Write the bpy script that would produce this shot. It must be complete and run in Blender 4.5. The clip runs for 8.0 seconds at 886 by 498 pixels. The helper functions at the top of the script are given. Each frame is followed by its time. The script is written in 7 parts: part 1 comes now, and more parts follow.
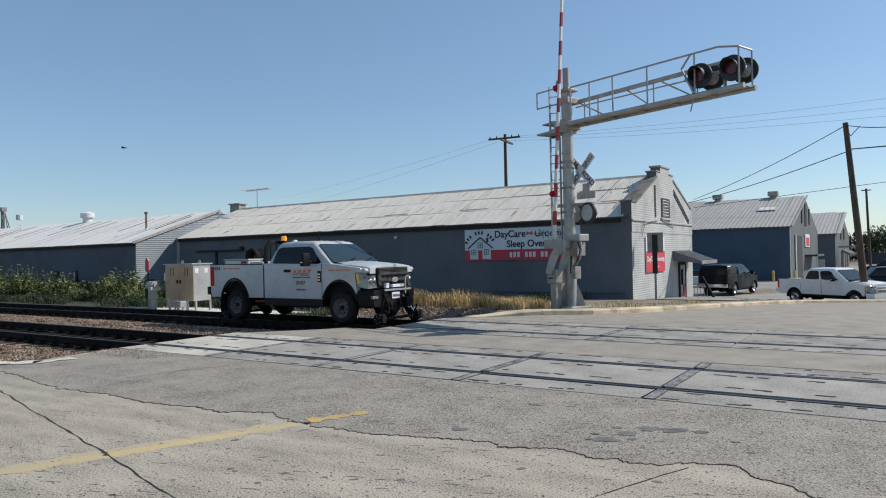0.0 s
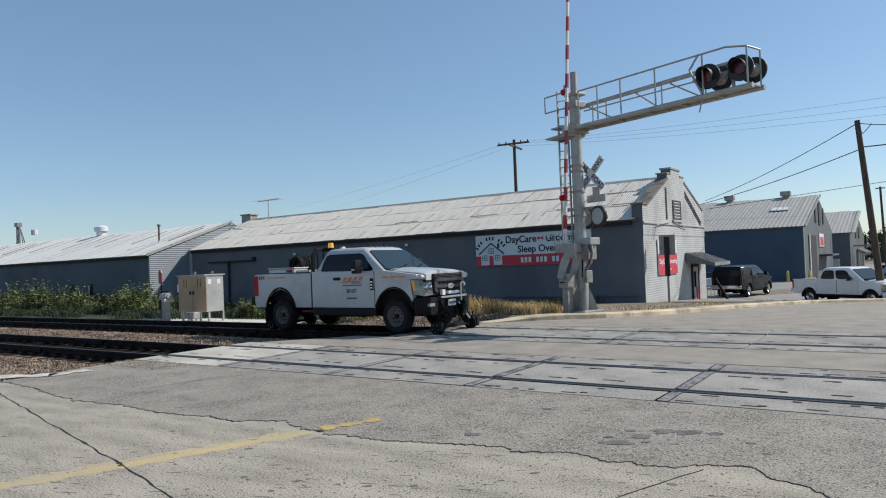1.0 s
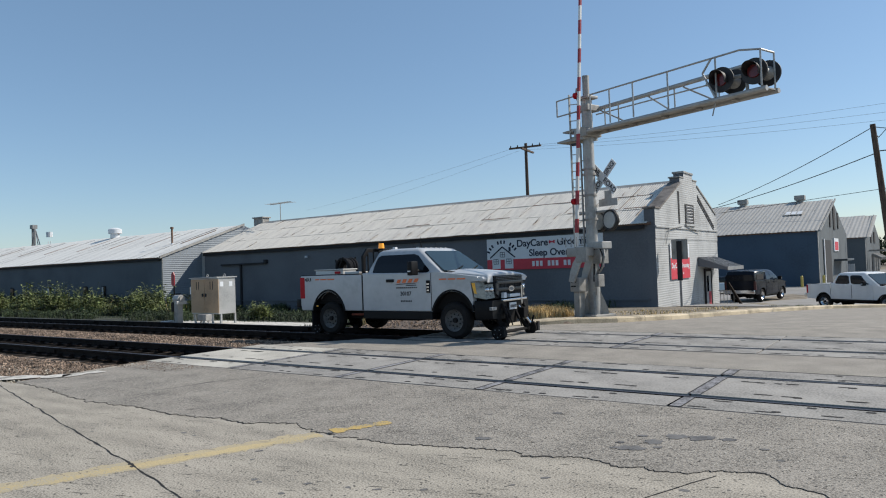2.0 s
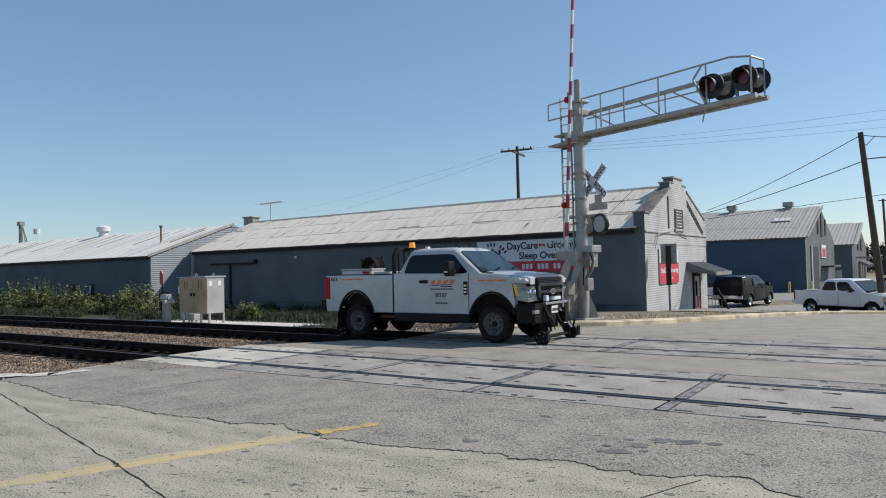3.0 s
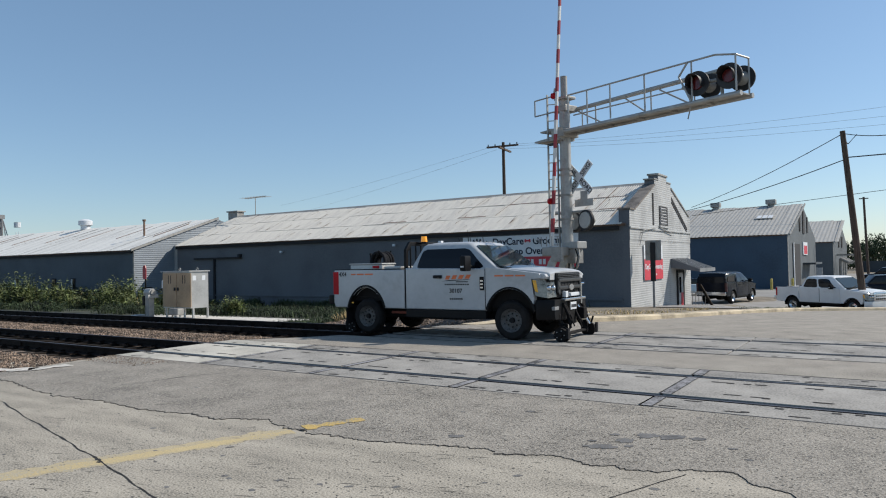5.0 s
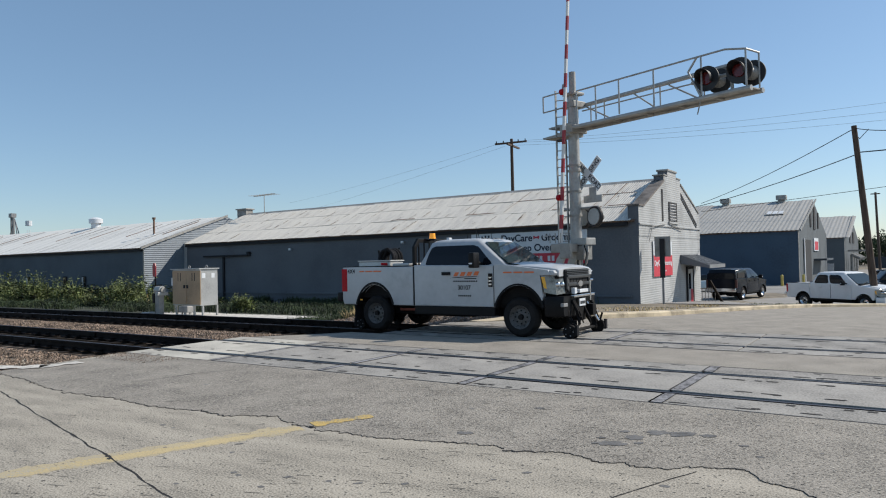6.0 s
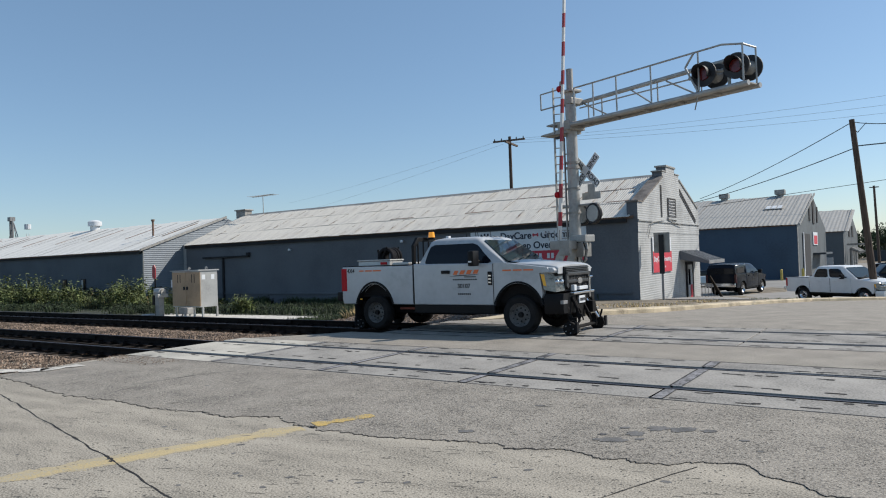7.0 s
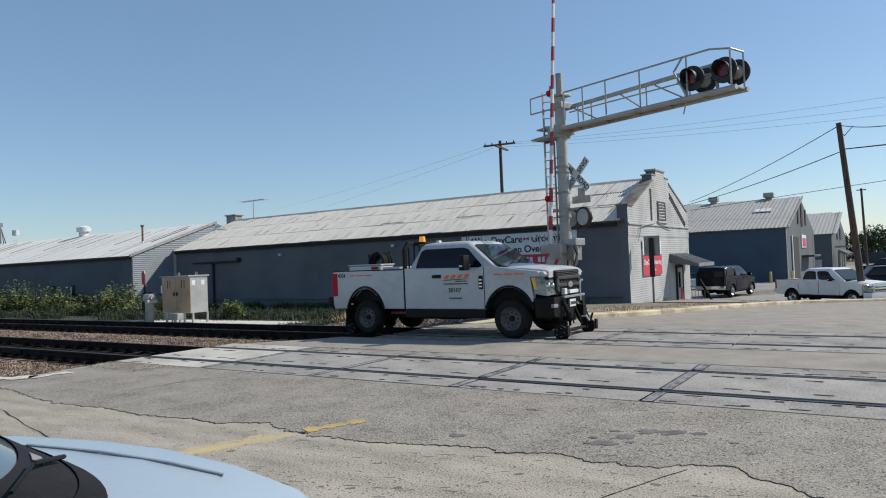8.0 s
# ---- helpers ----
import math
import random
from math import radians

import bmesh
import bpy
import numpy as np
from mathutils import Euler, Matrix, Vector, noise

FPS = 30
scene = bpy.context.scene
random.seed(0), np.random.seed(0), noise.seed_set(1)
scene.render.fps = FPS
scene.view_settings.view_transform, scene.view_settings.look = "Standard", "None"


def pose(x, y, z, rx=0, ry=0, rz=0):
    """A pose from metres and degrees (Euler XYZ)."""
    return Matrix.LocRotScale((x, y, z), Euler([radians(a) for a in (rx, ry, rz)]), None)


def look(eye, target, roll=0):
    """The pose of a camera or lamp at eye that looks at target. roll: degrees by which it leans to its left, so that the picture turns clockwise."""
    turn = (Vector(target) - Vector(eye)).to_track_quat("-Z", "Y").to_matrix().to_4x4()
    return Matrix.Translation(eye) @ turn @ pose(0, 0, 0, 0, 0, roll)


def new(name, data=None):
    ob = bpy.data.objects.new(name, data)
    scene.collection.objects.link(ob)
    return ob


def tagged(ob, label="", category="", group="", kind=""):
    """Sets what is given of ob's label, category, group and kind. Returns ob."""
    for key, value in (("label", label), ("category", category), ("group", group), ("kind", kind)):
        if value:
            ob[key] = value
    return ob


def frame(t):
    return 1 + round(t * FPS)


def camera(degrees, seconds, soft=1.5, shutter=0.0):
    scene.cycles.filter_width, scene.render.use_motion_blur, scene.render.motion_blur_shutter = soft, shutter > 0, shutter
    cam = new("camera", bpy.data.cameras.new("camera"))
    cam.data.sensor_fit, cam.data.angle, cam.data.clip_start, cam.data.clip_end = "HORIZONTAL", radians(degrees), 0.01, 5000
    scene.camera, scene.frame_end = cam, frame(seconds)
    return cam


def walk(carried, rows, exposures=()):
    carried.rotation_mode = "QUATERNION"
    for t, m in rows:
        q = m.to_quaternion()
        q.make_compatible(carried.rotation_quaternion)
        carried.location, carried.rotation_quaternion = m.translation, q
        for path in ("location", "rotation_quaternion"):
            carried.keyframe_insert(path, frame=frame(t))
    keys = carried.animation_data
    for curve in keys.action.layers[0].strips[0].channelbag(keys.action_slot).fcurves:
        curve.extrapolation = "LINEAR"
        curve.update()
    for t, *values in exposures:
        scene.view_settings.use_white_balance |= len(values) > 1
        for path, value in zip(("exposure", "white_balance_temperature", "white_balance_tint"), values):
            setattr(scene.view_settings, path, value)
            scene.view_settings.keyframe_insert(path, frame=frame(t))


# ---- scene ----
cam = camera(65.1, 8.0, soft=1.1)


def aim(x, y, yaw, pitch, roll, z=1.583):
    return pose(x, y, z, 90 + pitch, 0, yaw) @ pose(0, 0, 0, 0, 0, roll)


walk(cam, [
    (0.0, aim(-0.011, -0.019, 33.498, 0.58, -1.206, 1.599)),
    (0.5, aim(0.004, -0.025, 33.568, 0.867, -1.823, 1.590)),
    (1.0, aim(0.007, -0.011, 34.418, 1.172, -2.288, 1.585)),
    (1.5, aim(0.000, -0.003, 35.426, 1.364, -2.198)),
    (3.0, aim(0.013, -0.004, 34.536, 1.627, -1.397, 1.584)),
    (3.5, aim(0.015, -0.003, 33.757, 1.467, -1.261, 1.582)),
    (4.0, aim(0.007, 0.000, 33.337, 1.389, -1.167, 1.579)),
    (4.5, aim(0.000, 0.000, 33.184, 1.323, -1.173, 1.582)),
    (6.0, aim(-0.015, 0.022, 34.061, 1.004, -1.318, 1.576)),
    (6.5, aim(-0.011, 0.023, 34.255, 0.890, -1.584, 1.576)),
    (7.0, aim(-0.006, 0.018, 34.021, 0.880, -2.005, 1.578)),
    (7.5, aim(0.004, 0.020, 33.687, 1.006, -2.278, 1.581)),
    (8.0, aim(0.007, 0.015, 33.280, 1.197, -2.289, 1.582)),
], exposures=[(0.0, 0.0), (8.0, 0.0)])

# ---- light ----
SUN = Vector((0.82, 0.88, 1.0)).normalized()
world = bpy.data.worlds.new("sky")
scene.world = world
world.use_nodes = True
wn = world.node_tree.nodes
sky = wn.new("ShaderNodeTexSky")
sky.sky_type, sky.sun_disc = "NISHITA", False
sky.sun_elevation = math.asin(SUN.z)
sky.sun_rotation = math.atan2(SUN.x, SUN.y)
sky.air_density, sky.dust_density, sky.ozone_density = 1.0, 0.30, 3.6
wn["Background"].inputs["Strength"].default_value = 0.123
haze = wn.new("ShaderNodeMix")
haze.data_type = "RGBA"
haze.inputs["Factor"].default_value = 0.26
haze.inputs[7].default_value = (2.2, 3.75, 5.3, 1.0)
world.node_tree.links.new(sky.outputs[0], haze.inputs[6])
world.node_tree.links.new(haze.outputs[2], wn["Background"].inputs["Color"])
sun = new("sun", bpy.data.lights.new("sun", "SUN"))
sun.data.energy, sun.data.angle, sun.data.color = 4.9, radians(0.55), (1.0, 0.94, 0.85)
sun.matrix_world = look(SUN * 60, (0, 0, 0))


# ---- materials ----
def surf(name, base, rough=0.7, metal=0.0, var=0.15, scale=2.0, fine=40.0, bump=0.15, stain=None, glow=0.0, spec=0.5, streak=None, grain=0.5, broad_k=1.1):
    """A procedural surface: base colour, broad and fine variation, optional stain colour, bump."""
    m = bpy.data.materials.new(name)
    m.use_nodes = True
    nt = m.node_tree
    b = nt.nodes["Principled BSDF"]
    co = nt.nodes.new("ShaderNodeTexCoord")
    src = co.outputs["Object"]
    if streak:
        mp = nt.nodes.new("ShaderNodeMapping")
        mp.inputs["Scale"].default_value = streak
        nt.links.new(src, mp.inputs["Vector"])
        src = mp.outputs[0]
    n1 = nt.nodes.new("ShaderNodeTexNoise")
    n1.inputs["Scale"].default_value, n1.inputs["Detail"].default_value = scale, 6
    n2 = nt.nodes.new("ShaderNodeTexNoise")
    n2.inputs["Scale"].default_value, n2.inputs["Detail"].default_value = fine, 3
    nt.links.new(src, n1.inputs["Vector"])
    nt.links.new(co.outputs["Object"], n2.inputs["Vector"])
    info = nt.nodes.new("ShaderNodeObjectInfo")

    def weigh(sock, k, bias):
        n = nt.nodes.new("ShaderNodeMath")
        n.operation = "MULTIPLY_ADD"
        nt.links.new(sock, n.inputs[0])
        n.inputs[1].default_value = k
        if isinstance(bias, float):
            n.inputs[2].default_value = bias
        else:
            nt.links.new(bias, n.inputs[2])
        return n.outputs[0]

    broad = weigh(n1.outputs[0], broad_k, 0.5 - broad_k / 2 - grain / 2 - 0.06)
    add = weigh(n2.outputs[0], grain, broad)
    rnd = weigh(info.outputs["Random"], 0.12, add)
    ramp = nt.nodes.new("ShaderNodeValToRGB")
    lo = [max(0, c * (1 - var * 1.6)) for c in base]
    hi = [min(1, c * (1 + var)) for c in base]
    ramp.color_ramp.elements[0].position, ramp.color_ramp.elements[0].color = 0.27, (*(stain or lo), 1)
    ramp.color_ramp.elements[1].position, ramp.color_ramp.elements[1].color = 0.73, (*hi, 1)
    mid = ramp.color_ramp.elements.new(0.48)
    mid.color = (*base, 1)
    nt.links.new(rnd, ramp.inputs[0])
    nt.links.new(ramp.outputs[0], b.inputs["Base Color"])
    b.inputs["Roughness"].default_value, b.inputs["Metallic"].default_value = rough, metal
    b.inputs["Specular IOR Level"].default_value = spec
    if bump:
        bp = nt.nodes.new("ShaderNodeBump")
        bp.inputs["Strength"].default_value, bp.inputs["Distance"].default_value = bump, 0.01
        nt.links.new(add, bp.inputs["Height"])
        nt.links.new(bp.outputs[0], b.inputs["Normal"])
    if glow:
        b.inputs["Emission Color"].default_value, b.inputs["Emission Strength"].default_value = (*base, 1), glow
    return m


def banded(m, axis, per_metre, strength, dist=0.02):
    """Adds bands of relief (siding, brick courses) along one axis to a surface."""
    nt = m.node_tree
    b = nt.nodes["Principled BSDF"]
    co = nt.nodes.new("ShaderNodeTexCoord")
    wv = nt.nodes.new("ShaderNodeTexWave")
    wv.bands_direction, wv.wave_profile = axis, "SIN"
    wv.inputs["Scale"].default_value = per_metre * 2 * math.pi / 20
    wv.inputs["Distortion"].default_value = 0.0
    nt.links.new(co.outputs["Object"], wv.inputs["Vector"])
    bp = nt.nodes.new("ShaderNodeBump")
    bp.inputs["Strength"].default_value, bp.inputs["Distance"].default_value = strength, dist
    nt.links.new(wv.outputs["Fac"], bp.inputs["Height"])
    old = b.inputs["Normal"].links
    if old:
        nt.links.new(old[0].from_socket, bp.inputs["Normal"])
    nt.links.new(bp.outputs[0], b.inputs["Normal"])
    return m


CONCRETE = surf("concrete", (0.360, 0.322, 0.262), 0.9, var=0.34, scale=2.4, fine=66, bump=0.25, grain=1.15, broad_k=0.45, streak=(0.45, 1.5, 1.0))
ASPHALT = surf("asphalt_worn", (0.256, 0.230, 0.194), 0.9, var=0.42, scale=1.8, fine=68, bump=0.6, grain=1.3, broad_k=0.42)
PANEL = surf("crossing_concrete", (0.270, 0.253, 0.228), 0.85, var=0.32, scale=1.3, fine=40, bump=0.3, grain=1.0, broad_k=0.9)
PANELCLEAN = surf("clean_crossing_concrete", (0.46, 0.43, 0.37), 0.85, var=0.22, scale=0.9, fine=45, bump=0.3, grain=0.8)
LOT = surf("lot_asphalt", (0.23, 0.22, 0.205), 0.92, var=0.2, scale=0.4, fine=40, bump=0.3)
DIRT = surf("dirt", (0.17, 0.14, 0.10), 0.95, var=0.45, scale=0.8, fine=18, bump=0.8, grain=0.8)
BALLAST = surf("ballast", (0.15, 0.115, 0.09), 0.95, var=0.5, scale=6, fine=30, bump=1.0, stain=(0.03, 0.022, 0.018), grain=0.9)
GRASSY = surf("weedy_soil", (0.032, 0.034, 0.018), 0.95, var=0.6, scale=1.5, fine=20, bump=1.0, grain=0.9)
PALE_GRAVEL = surf("pale_gravel", (0.50, 0.47, 0.42), 0.95, var=0.3, scale=5, fine=30, bump=0.9)
KERB = surf("kerb_concrete", (0.48, 0.40, 0.28), 0.9, var=0.3, scale=1.4, fine=30, bump=0.4)
CRACK = surf("crack_filler", (0.018, 0.016, 0.015), 0.95, var=0.3, bump=0.2)
STAIN = surf("oil_stain", (0.125, 0.118, 0.110), 0.7, var=0.3, scale=5, bump=0.2)
SCUFF = surf("rubber_scuff", (0.185, 0.180, 0.185), 0.85, var=0.5, scale=4, bump=0.2, grain=1.0, broad_k=1.4)
TYREMARK = surf("faint_tyre_mark", (0.19, 0.172, 0.145), 0.9, var=0.3, scale=4, bump=0.2)
YELLOWGHOST = surf("worn_yellow_ghost", (0.385, 0.318, 0.200), 0.88, var=0.15, scale=2.2, fine=60, bump=0.3, stain=(0.36, 0.326, 0.262), grain=1.4)
YELLOW = surf("yellow_paint", (0.43, 0.338, 0.180), 0.85, var=0.16, scale=1.6, fine=50, bump=0.3, stain=(0.368, 0.332, 0.262), grain=1.4)
YELLOWFRESH = surf("fresh_yellow_paint", (0.44, 0.305, 0.095), 0.8, var=0.2, scale=3, fine=60, bump=0.4, stain=(0.25, 0.230, 0.190), grain=1.5)
RAIL = surf("rail_steel", (0.016, 0.011, 0.009), 0.8, 0.1, var=0.5, scale=3, bump=0.3, spec=0.15)
RAILTOP = surf("rail_head", (0.034, 0.034, 0.044), 0.55, 0.15, var=0.3, scale=3, bump=0.05)
RUBBER = surf("black_rubber", (0.014, 0.014, 0.016), 0.85, var=0.3, bump=0.2, spec=0.2)
TIE = surf("timber_tie", (0.022, 0.017, 0.013), 0.95, var=0.5, scale=4, bump=0.8, spec=0.15)
ROOF = surf("galvanised_sheet", (0.585, 0.550, 0.485), 0.6, 0.05, var=0.12, scale=1.1, fine=9, bump=0.12, stain=(0.46, 0.43, 0.39), streak=(3.0, 0.5, 1.0))
ROOF2 = surf("pale_roof_sheet", (0.70, 0.675, 0.62), 0.6, 0.05, var=0.14, scale=0.7, fine=6, bump=0.1, streak=(2.0, 0.5, 1.0))
ROOF3 = surf("tan_roof_sheet", (0.35, 0.335, 0.305), 0.6, 0.05, var=0.10, scale=0.8, fine=6, bump=0.05)
RUST = surf("rusted_flashing", (0.16, 0.10, 0.07), 0.9, var=0.4, bump=0.3)
WALL = surf("grey_painted_wall", (0.122, 0.130, 0.144), 0.85, var=0.12, scale=0.35, fine=12, bump=0.25)
BRICK = banded(surf("pale_painted_brick", (0.385, 0.39, 0.385), 0.85, var=0.14, scale=0.8, fine=14, bump=0.5), "Z", 9.0, 0.55, 0.014)
SHEDWALL = surf("dark_grey_shed_wall", (0.088, 0.104, 0.122), 0.85, var=0.14, scale=0.35, fine=12, bump=0.25)
SIDING = banded(surf("grey_corrugated_siding", (0.20, 0.225, 0.25), 0.6, 0.1, var=0.12, scale=0.7, fine=8, bump=0.1), "Z", 7.0, 0.7, 0.02)
GABLEGREY = surf("grey_sheet_gable", (0.085, 0.098, 0.106), 0.75, var=0.15, scale=0.3, fine=6, bump=0.12)
CAPPING = surf("weathered_capping", (0.17, 0.15, 0.135), 0.9, var=0.4, scale=1.5, bump=0.3)
# Pale blue base puts part of the sky's reflection into the glass colour.
WINDSHIELD = surf("sky_reflection_windshield", (0.10, 0.13, 0.14), 0.04, var=0.05, bump=0, spec=0.9)
BOLLARD = surf("yellow_bollard", (0.55, 0.42, 0.10), 0.6, var=0.15, bump=0.05)
BLUEWALL = surf("dark_blue_grey_wall", (0.052, 0.066, 0.078), 0.75, var=0.2, scale=0.25, fine=8, bump=0.15)
NAVY = surf("navy_wall", (0.044, 0.076, 0.115), 0.75, var=0.12, scale=0.4, fine=6, bump=0.1)
DOORGREY = surf("door_paint", (0.42, 0.42, 0.42), 0.6, var=0.15, bump=0.1)
DARK = surf("dark_void", (0.02, 0.02, 0.022), 0.9, var=0.2, bump=0.0)
WOODPOLE = surf("creosoted_pole", (0.085, 0.06, 0.045), 0.95, var=0.4, scale=3, bump=0.6, streak=(6, 6, 0.5))
CABLE = surf("black_cable", (0.02, 0.02, 0.022), 0.8, var=0.1, bump=0)
FARWIRE = surf("pale_wire", (0.30, 0.33, 0.36), 0.6, 0.4, var=0.1, bump=0)
WHITE = surf("white_truck_paint", (0.43, 0.44, 0.45), 0.28, var=0.10, scale=1.4, fine=9, bump=0.01)
WHITE2 = surf("white_pickup_paint", (0.70, 0.71, 0.71), 0.3, var=0.05, bump=0.01)
SILVER = surf("pale_silver_car_paint", (0.40, 0.47, 0.515), 0.25, 0.25, var=0.03, bump=0.01)
BLACKPAINT = surf("dark_suv_paint", (0.006, 0.009, 0.016), 0.22, var=0.1, bump=0.01, spec=0.18)
GREYLOW = surf("grey_lower_trim", (0.22, 0.22, 0.22), 0.45, var=0.1, bump=0.05)
BLACKTRIM = surf("black_trim", (0.007, 0.007, 0.008), 0.5, var=0.3, bump=0.05, spec=0.18)
GRILLEGREY = surf("dark_grille_plastic", (0.035, 0.035, 0.037), 0.4, var=0.2, bump=0.05)
TINT = surf("tinted_glass", (0.006, 0.008, 0.012), 0.06, var=0.05, bump=0, spec=0.3)
SCREEN = surf("windscreen_glass", (0.016, 0.030, 0.034), 0.05, var=0.08, scale=3, bump=0, spec=0.55)
CHROME = surf("chrome", (0.62, 0.63, 0.65), 0.16, 1.0, var=0.05, bump=0)
LAMPGLASS = surf("headlamp_lens", (0.22, 0.215, 0.19), 0.14, 0.1, var=0.5, scale=7, bump=0.1)
# Blue-grey that stands for the shade along the hood gap.
GAPSHADE = surf("gap_shade_grey", (0.26, 0.31, 0.36), 0.6, var=0.1, bump=0)
AMBER = surf("amber_lens", (0.85, 0.42, 0.04), 0.2, var=0.1, bump=0)
BEACON = surf("amber_beacon", (0.95, 0.36, 0.03), 0.25, var=0.1, bump=0, glow=0.35)
TAIL = surf("red_lens", (0.42, 0.006, 0.014), 0.45, var=0.1, bump=0, spec=0.2)
DARKLENS = surf("dark_red_lens", (0.05, 0.006, 0.008), 0.3, var=0.1, bump=0)
TYRE = surf("tyre_rubber", (0.016, 0.015, 0.015), 0.85, var=0.4, scale=6, bump=0.3, spec=0.2)
RIM = surf("dusty_steel_wheel", (0.115, 0.11, 0.105), 0.7, 0.2, var=0.35, scale=5, bump=0.1)
UNDER = surf("chassis_black", (0.010, 0.009, 0.009), 0.85, var=0.3, bump=0.2, spec=0.2)
REDRAIL = surf("rusty_red_bar", (0.20, 0.05, 0.03), 0.8, var=0.3, bump=0.2)
ORANGE = surf("orange_decal", (0.75, 0.17, 0.05), 0.5, var=0.05, bump=0)
INK = surf("black_decal", (0.02, 0.02, 0.022), 0.6, var=0.1, bump=0)
SIGNWHITE = surf("sign_white", (0.62, 0.64, 0.66), 0.6, var=0.05, scale=2, bump=0)
SIGNRED = surf("sign_red", (0.50, 0.035, 0.055), 0.6, var=0.08, scale=2, bump=0)
NAVYINK = surf("sign_ink", (0.012, 0.016, 0.035), 0.6, var=0.1, bump=0)
MAST = surf("silver_painted_steel", (0.37, 0.365, 0.35), 0.5, 0.35, var=0.14, scale=2.5, fine=14, bump=0.08)
MASTDULL = surf("weathered_aluminium", (0.30, 0.29, 0.27), 0.6, 0.3, var=0.2, scale=3, bump=0.1)
GATEWHITE = surf("gate_white", (0.68, 0.67, 0.65), 0.5, var=0.08, bump=0)
GATERED = surf("gate_red", (0.31, 0.022, 0.032), 0.45, var=0.1, bump=0)
SIGBLACK = surf("signal_black", (0.018, 0.018, 0.02), 0.55, var=0.2, bump=0.05)
SIGRED = surf("signal_red_lens", (0.10, 0.010, 0.010), 0.2, var=0.15, bump=0, glow=0.02)
CABINET = surf("brushed_aluminium", (0.42, 0.42, 0.41), 0.45, 0.5, var=0.12, scale=1.5, fine=20, bump=0.05)
BEIGE = surf("beige_cabinet_door", (0.42, 0.29, 0.18), 0.5, 0.2, var=0.14, scale=1.2, fine=20, bump=0.05)
LEAF = surf("weed_leaf", (0.130, 0.155, 0.052), 0.8, var=0.6, scale=1.2, fine=9, bump=0.2)
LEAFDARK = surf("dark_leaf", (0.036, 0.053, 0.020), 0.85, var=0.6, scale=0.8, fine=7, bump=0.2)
DRYGRASS = surf("dry_grass", (0.52, 0.38, 0.18), 0.9, var=0.4, scale=1.5, fine=9, bump=0.2)
PALE_STONE = surf("pale_crushed_stone", (0.34, 0.30, 0.24), 0.9, var=0.4, scale=3, fine=20, bump=0.4)
STONE = surf("ballast_stone", (0.20, 0.145, 0.105), 0.9, var=0.5, scale=3, fine=20, bump=0.4)


# ---- mesh helpers ----
def mesh_of(bm, name, materials, smooth=False):
    bmesh.ops.recalc_face_normals(bm, faces=bm.faces)
    me = bpy.data.meshes.new(name)
    for f in bm.faces:
        f.smooth = smooth
    bm.to_mesh(me)
    bm.free()
    for m in materials if isinstance(materials, (list, tuple)) else [materials]:
        me.materials.append(m)
    if smooth:
        me.set_sharp_from_angle(angle=radians(38))
    return me


def part(name, bm, material, parent=None, label="", smooth=False, m=None):
    ob = new(name, mesh_of(bm, name, material, smooth))
    ob.parent = parent
    if m is not None:
        ob.matrix_basis = m
    return tagged(ob, label)


def thing(name, label, category, group="", kind="", m=None):
    ob = new(name)
    ob.empty_display_size = 0.2
    if m is not None:
        ob.matrix_basis = m
    return tagged(ob, label, category, group, kind)


def box(bm, x0, x1, y0, y1, z0, z1, bevel=0.0, m=None):
    r = bmesh.ops.create_cube(bm, size=1.0)
    vs = r["verts"]
    for v in vs:
        v.co = Vector((x0 + (v.co.x + 0.5) * (x1 - x0), y0 + (v.co.y + 0.5) * (y1 - y0), z0 + (v.co.z + 0.5) * (z1 - z0)))
        if m is not None:
            v.co = m @ v.co
    if bevel:
        es = list({e for v in vs for e in v.link_edges})
        bmesh.ops.bevel(bm, geom=es, offset=bevel, segments=2, profile=0.6, affect="EDGES")
    return bm


def tube(bm, a, b, r0, r1=None, n=10, caps=True):
    a, b = Vector(a), Vector(b)
    d = b - a
    q = d.to_track_quat("Z", "Y").to_matrix().to_4x4()
    m = Matrix.Translation((a + b) / 2) @ q
    bmesh.ops.create_cone(bm, cap_ends=caps, segments=n, radius1=r0, radius2=r0 if r1 is None else r1, depth=d.length, matrix=m)
    return bm


def cyl(name, a, b, r, material, parent=None, label="", n=12, r1=None):
    return part(name, tube(bmesh.new(), a, b, r, r1, n), material, parent, label, smooth=True)


def prism(bm, outline, lo, hi, axis="Y", bevel=0.0, seg=2):
    """A closed outline in the plane across axis, given thickness from lo to hi."""
    def at(p, w):
        return {"X": (w, p[0], p[1]), "Y": (p[0], w, p[1]), "Z": (p[0], p[1], w)}[axis]
    a = [bm.verts.new(at(p, lo)) for p in outline]
    b = [bm.verts.new(at(p, hi)) for p in outline]
    n = len(outline)
    fa, fb = bm.faces.new(a), bm.faces.new(b)
    for i in range(n):
        bm.faces.new((a[i], a[(i + 1) % n], b[(i + 1) % n], b[i]))
    if bevel:
        bmesh.ops.bevel(bm, geom=list(fa.edges) + list(fb.edges), offset=bevel, segments=seg, profile=0.6, affect="EDGES", clamp_overlap=True)
    return bm


def loft(bm, rings, caps=True):
    rows = [[bm.verts.new(p) for p in r] for r in rings]
    n = len(rows[0])
    for a, b in zip(rows, rows[1:]):
        for i in range(n):
            bm.faces.new((a[i], a[(i + 1) % n], b[(i + 1) % n], b[i]))
    if caps:
        bm.faces.new(rows[0])
        bm.faces.new(list(reversed(rows[-1])))
    return bm


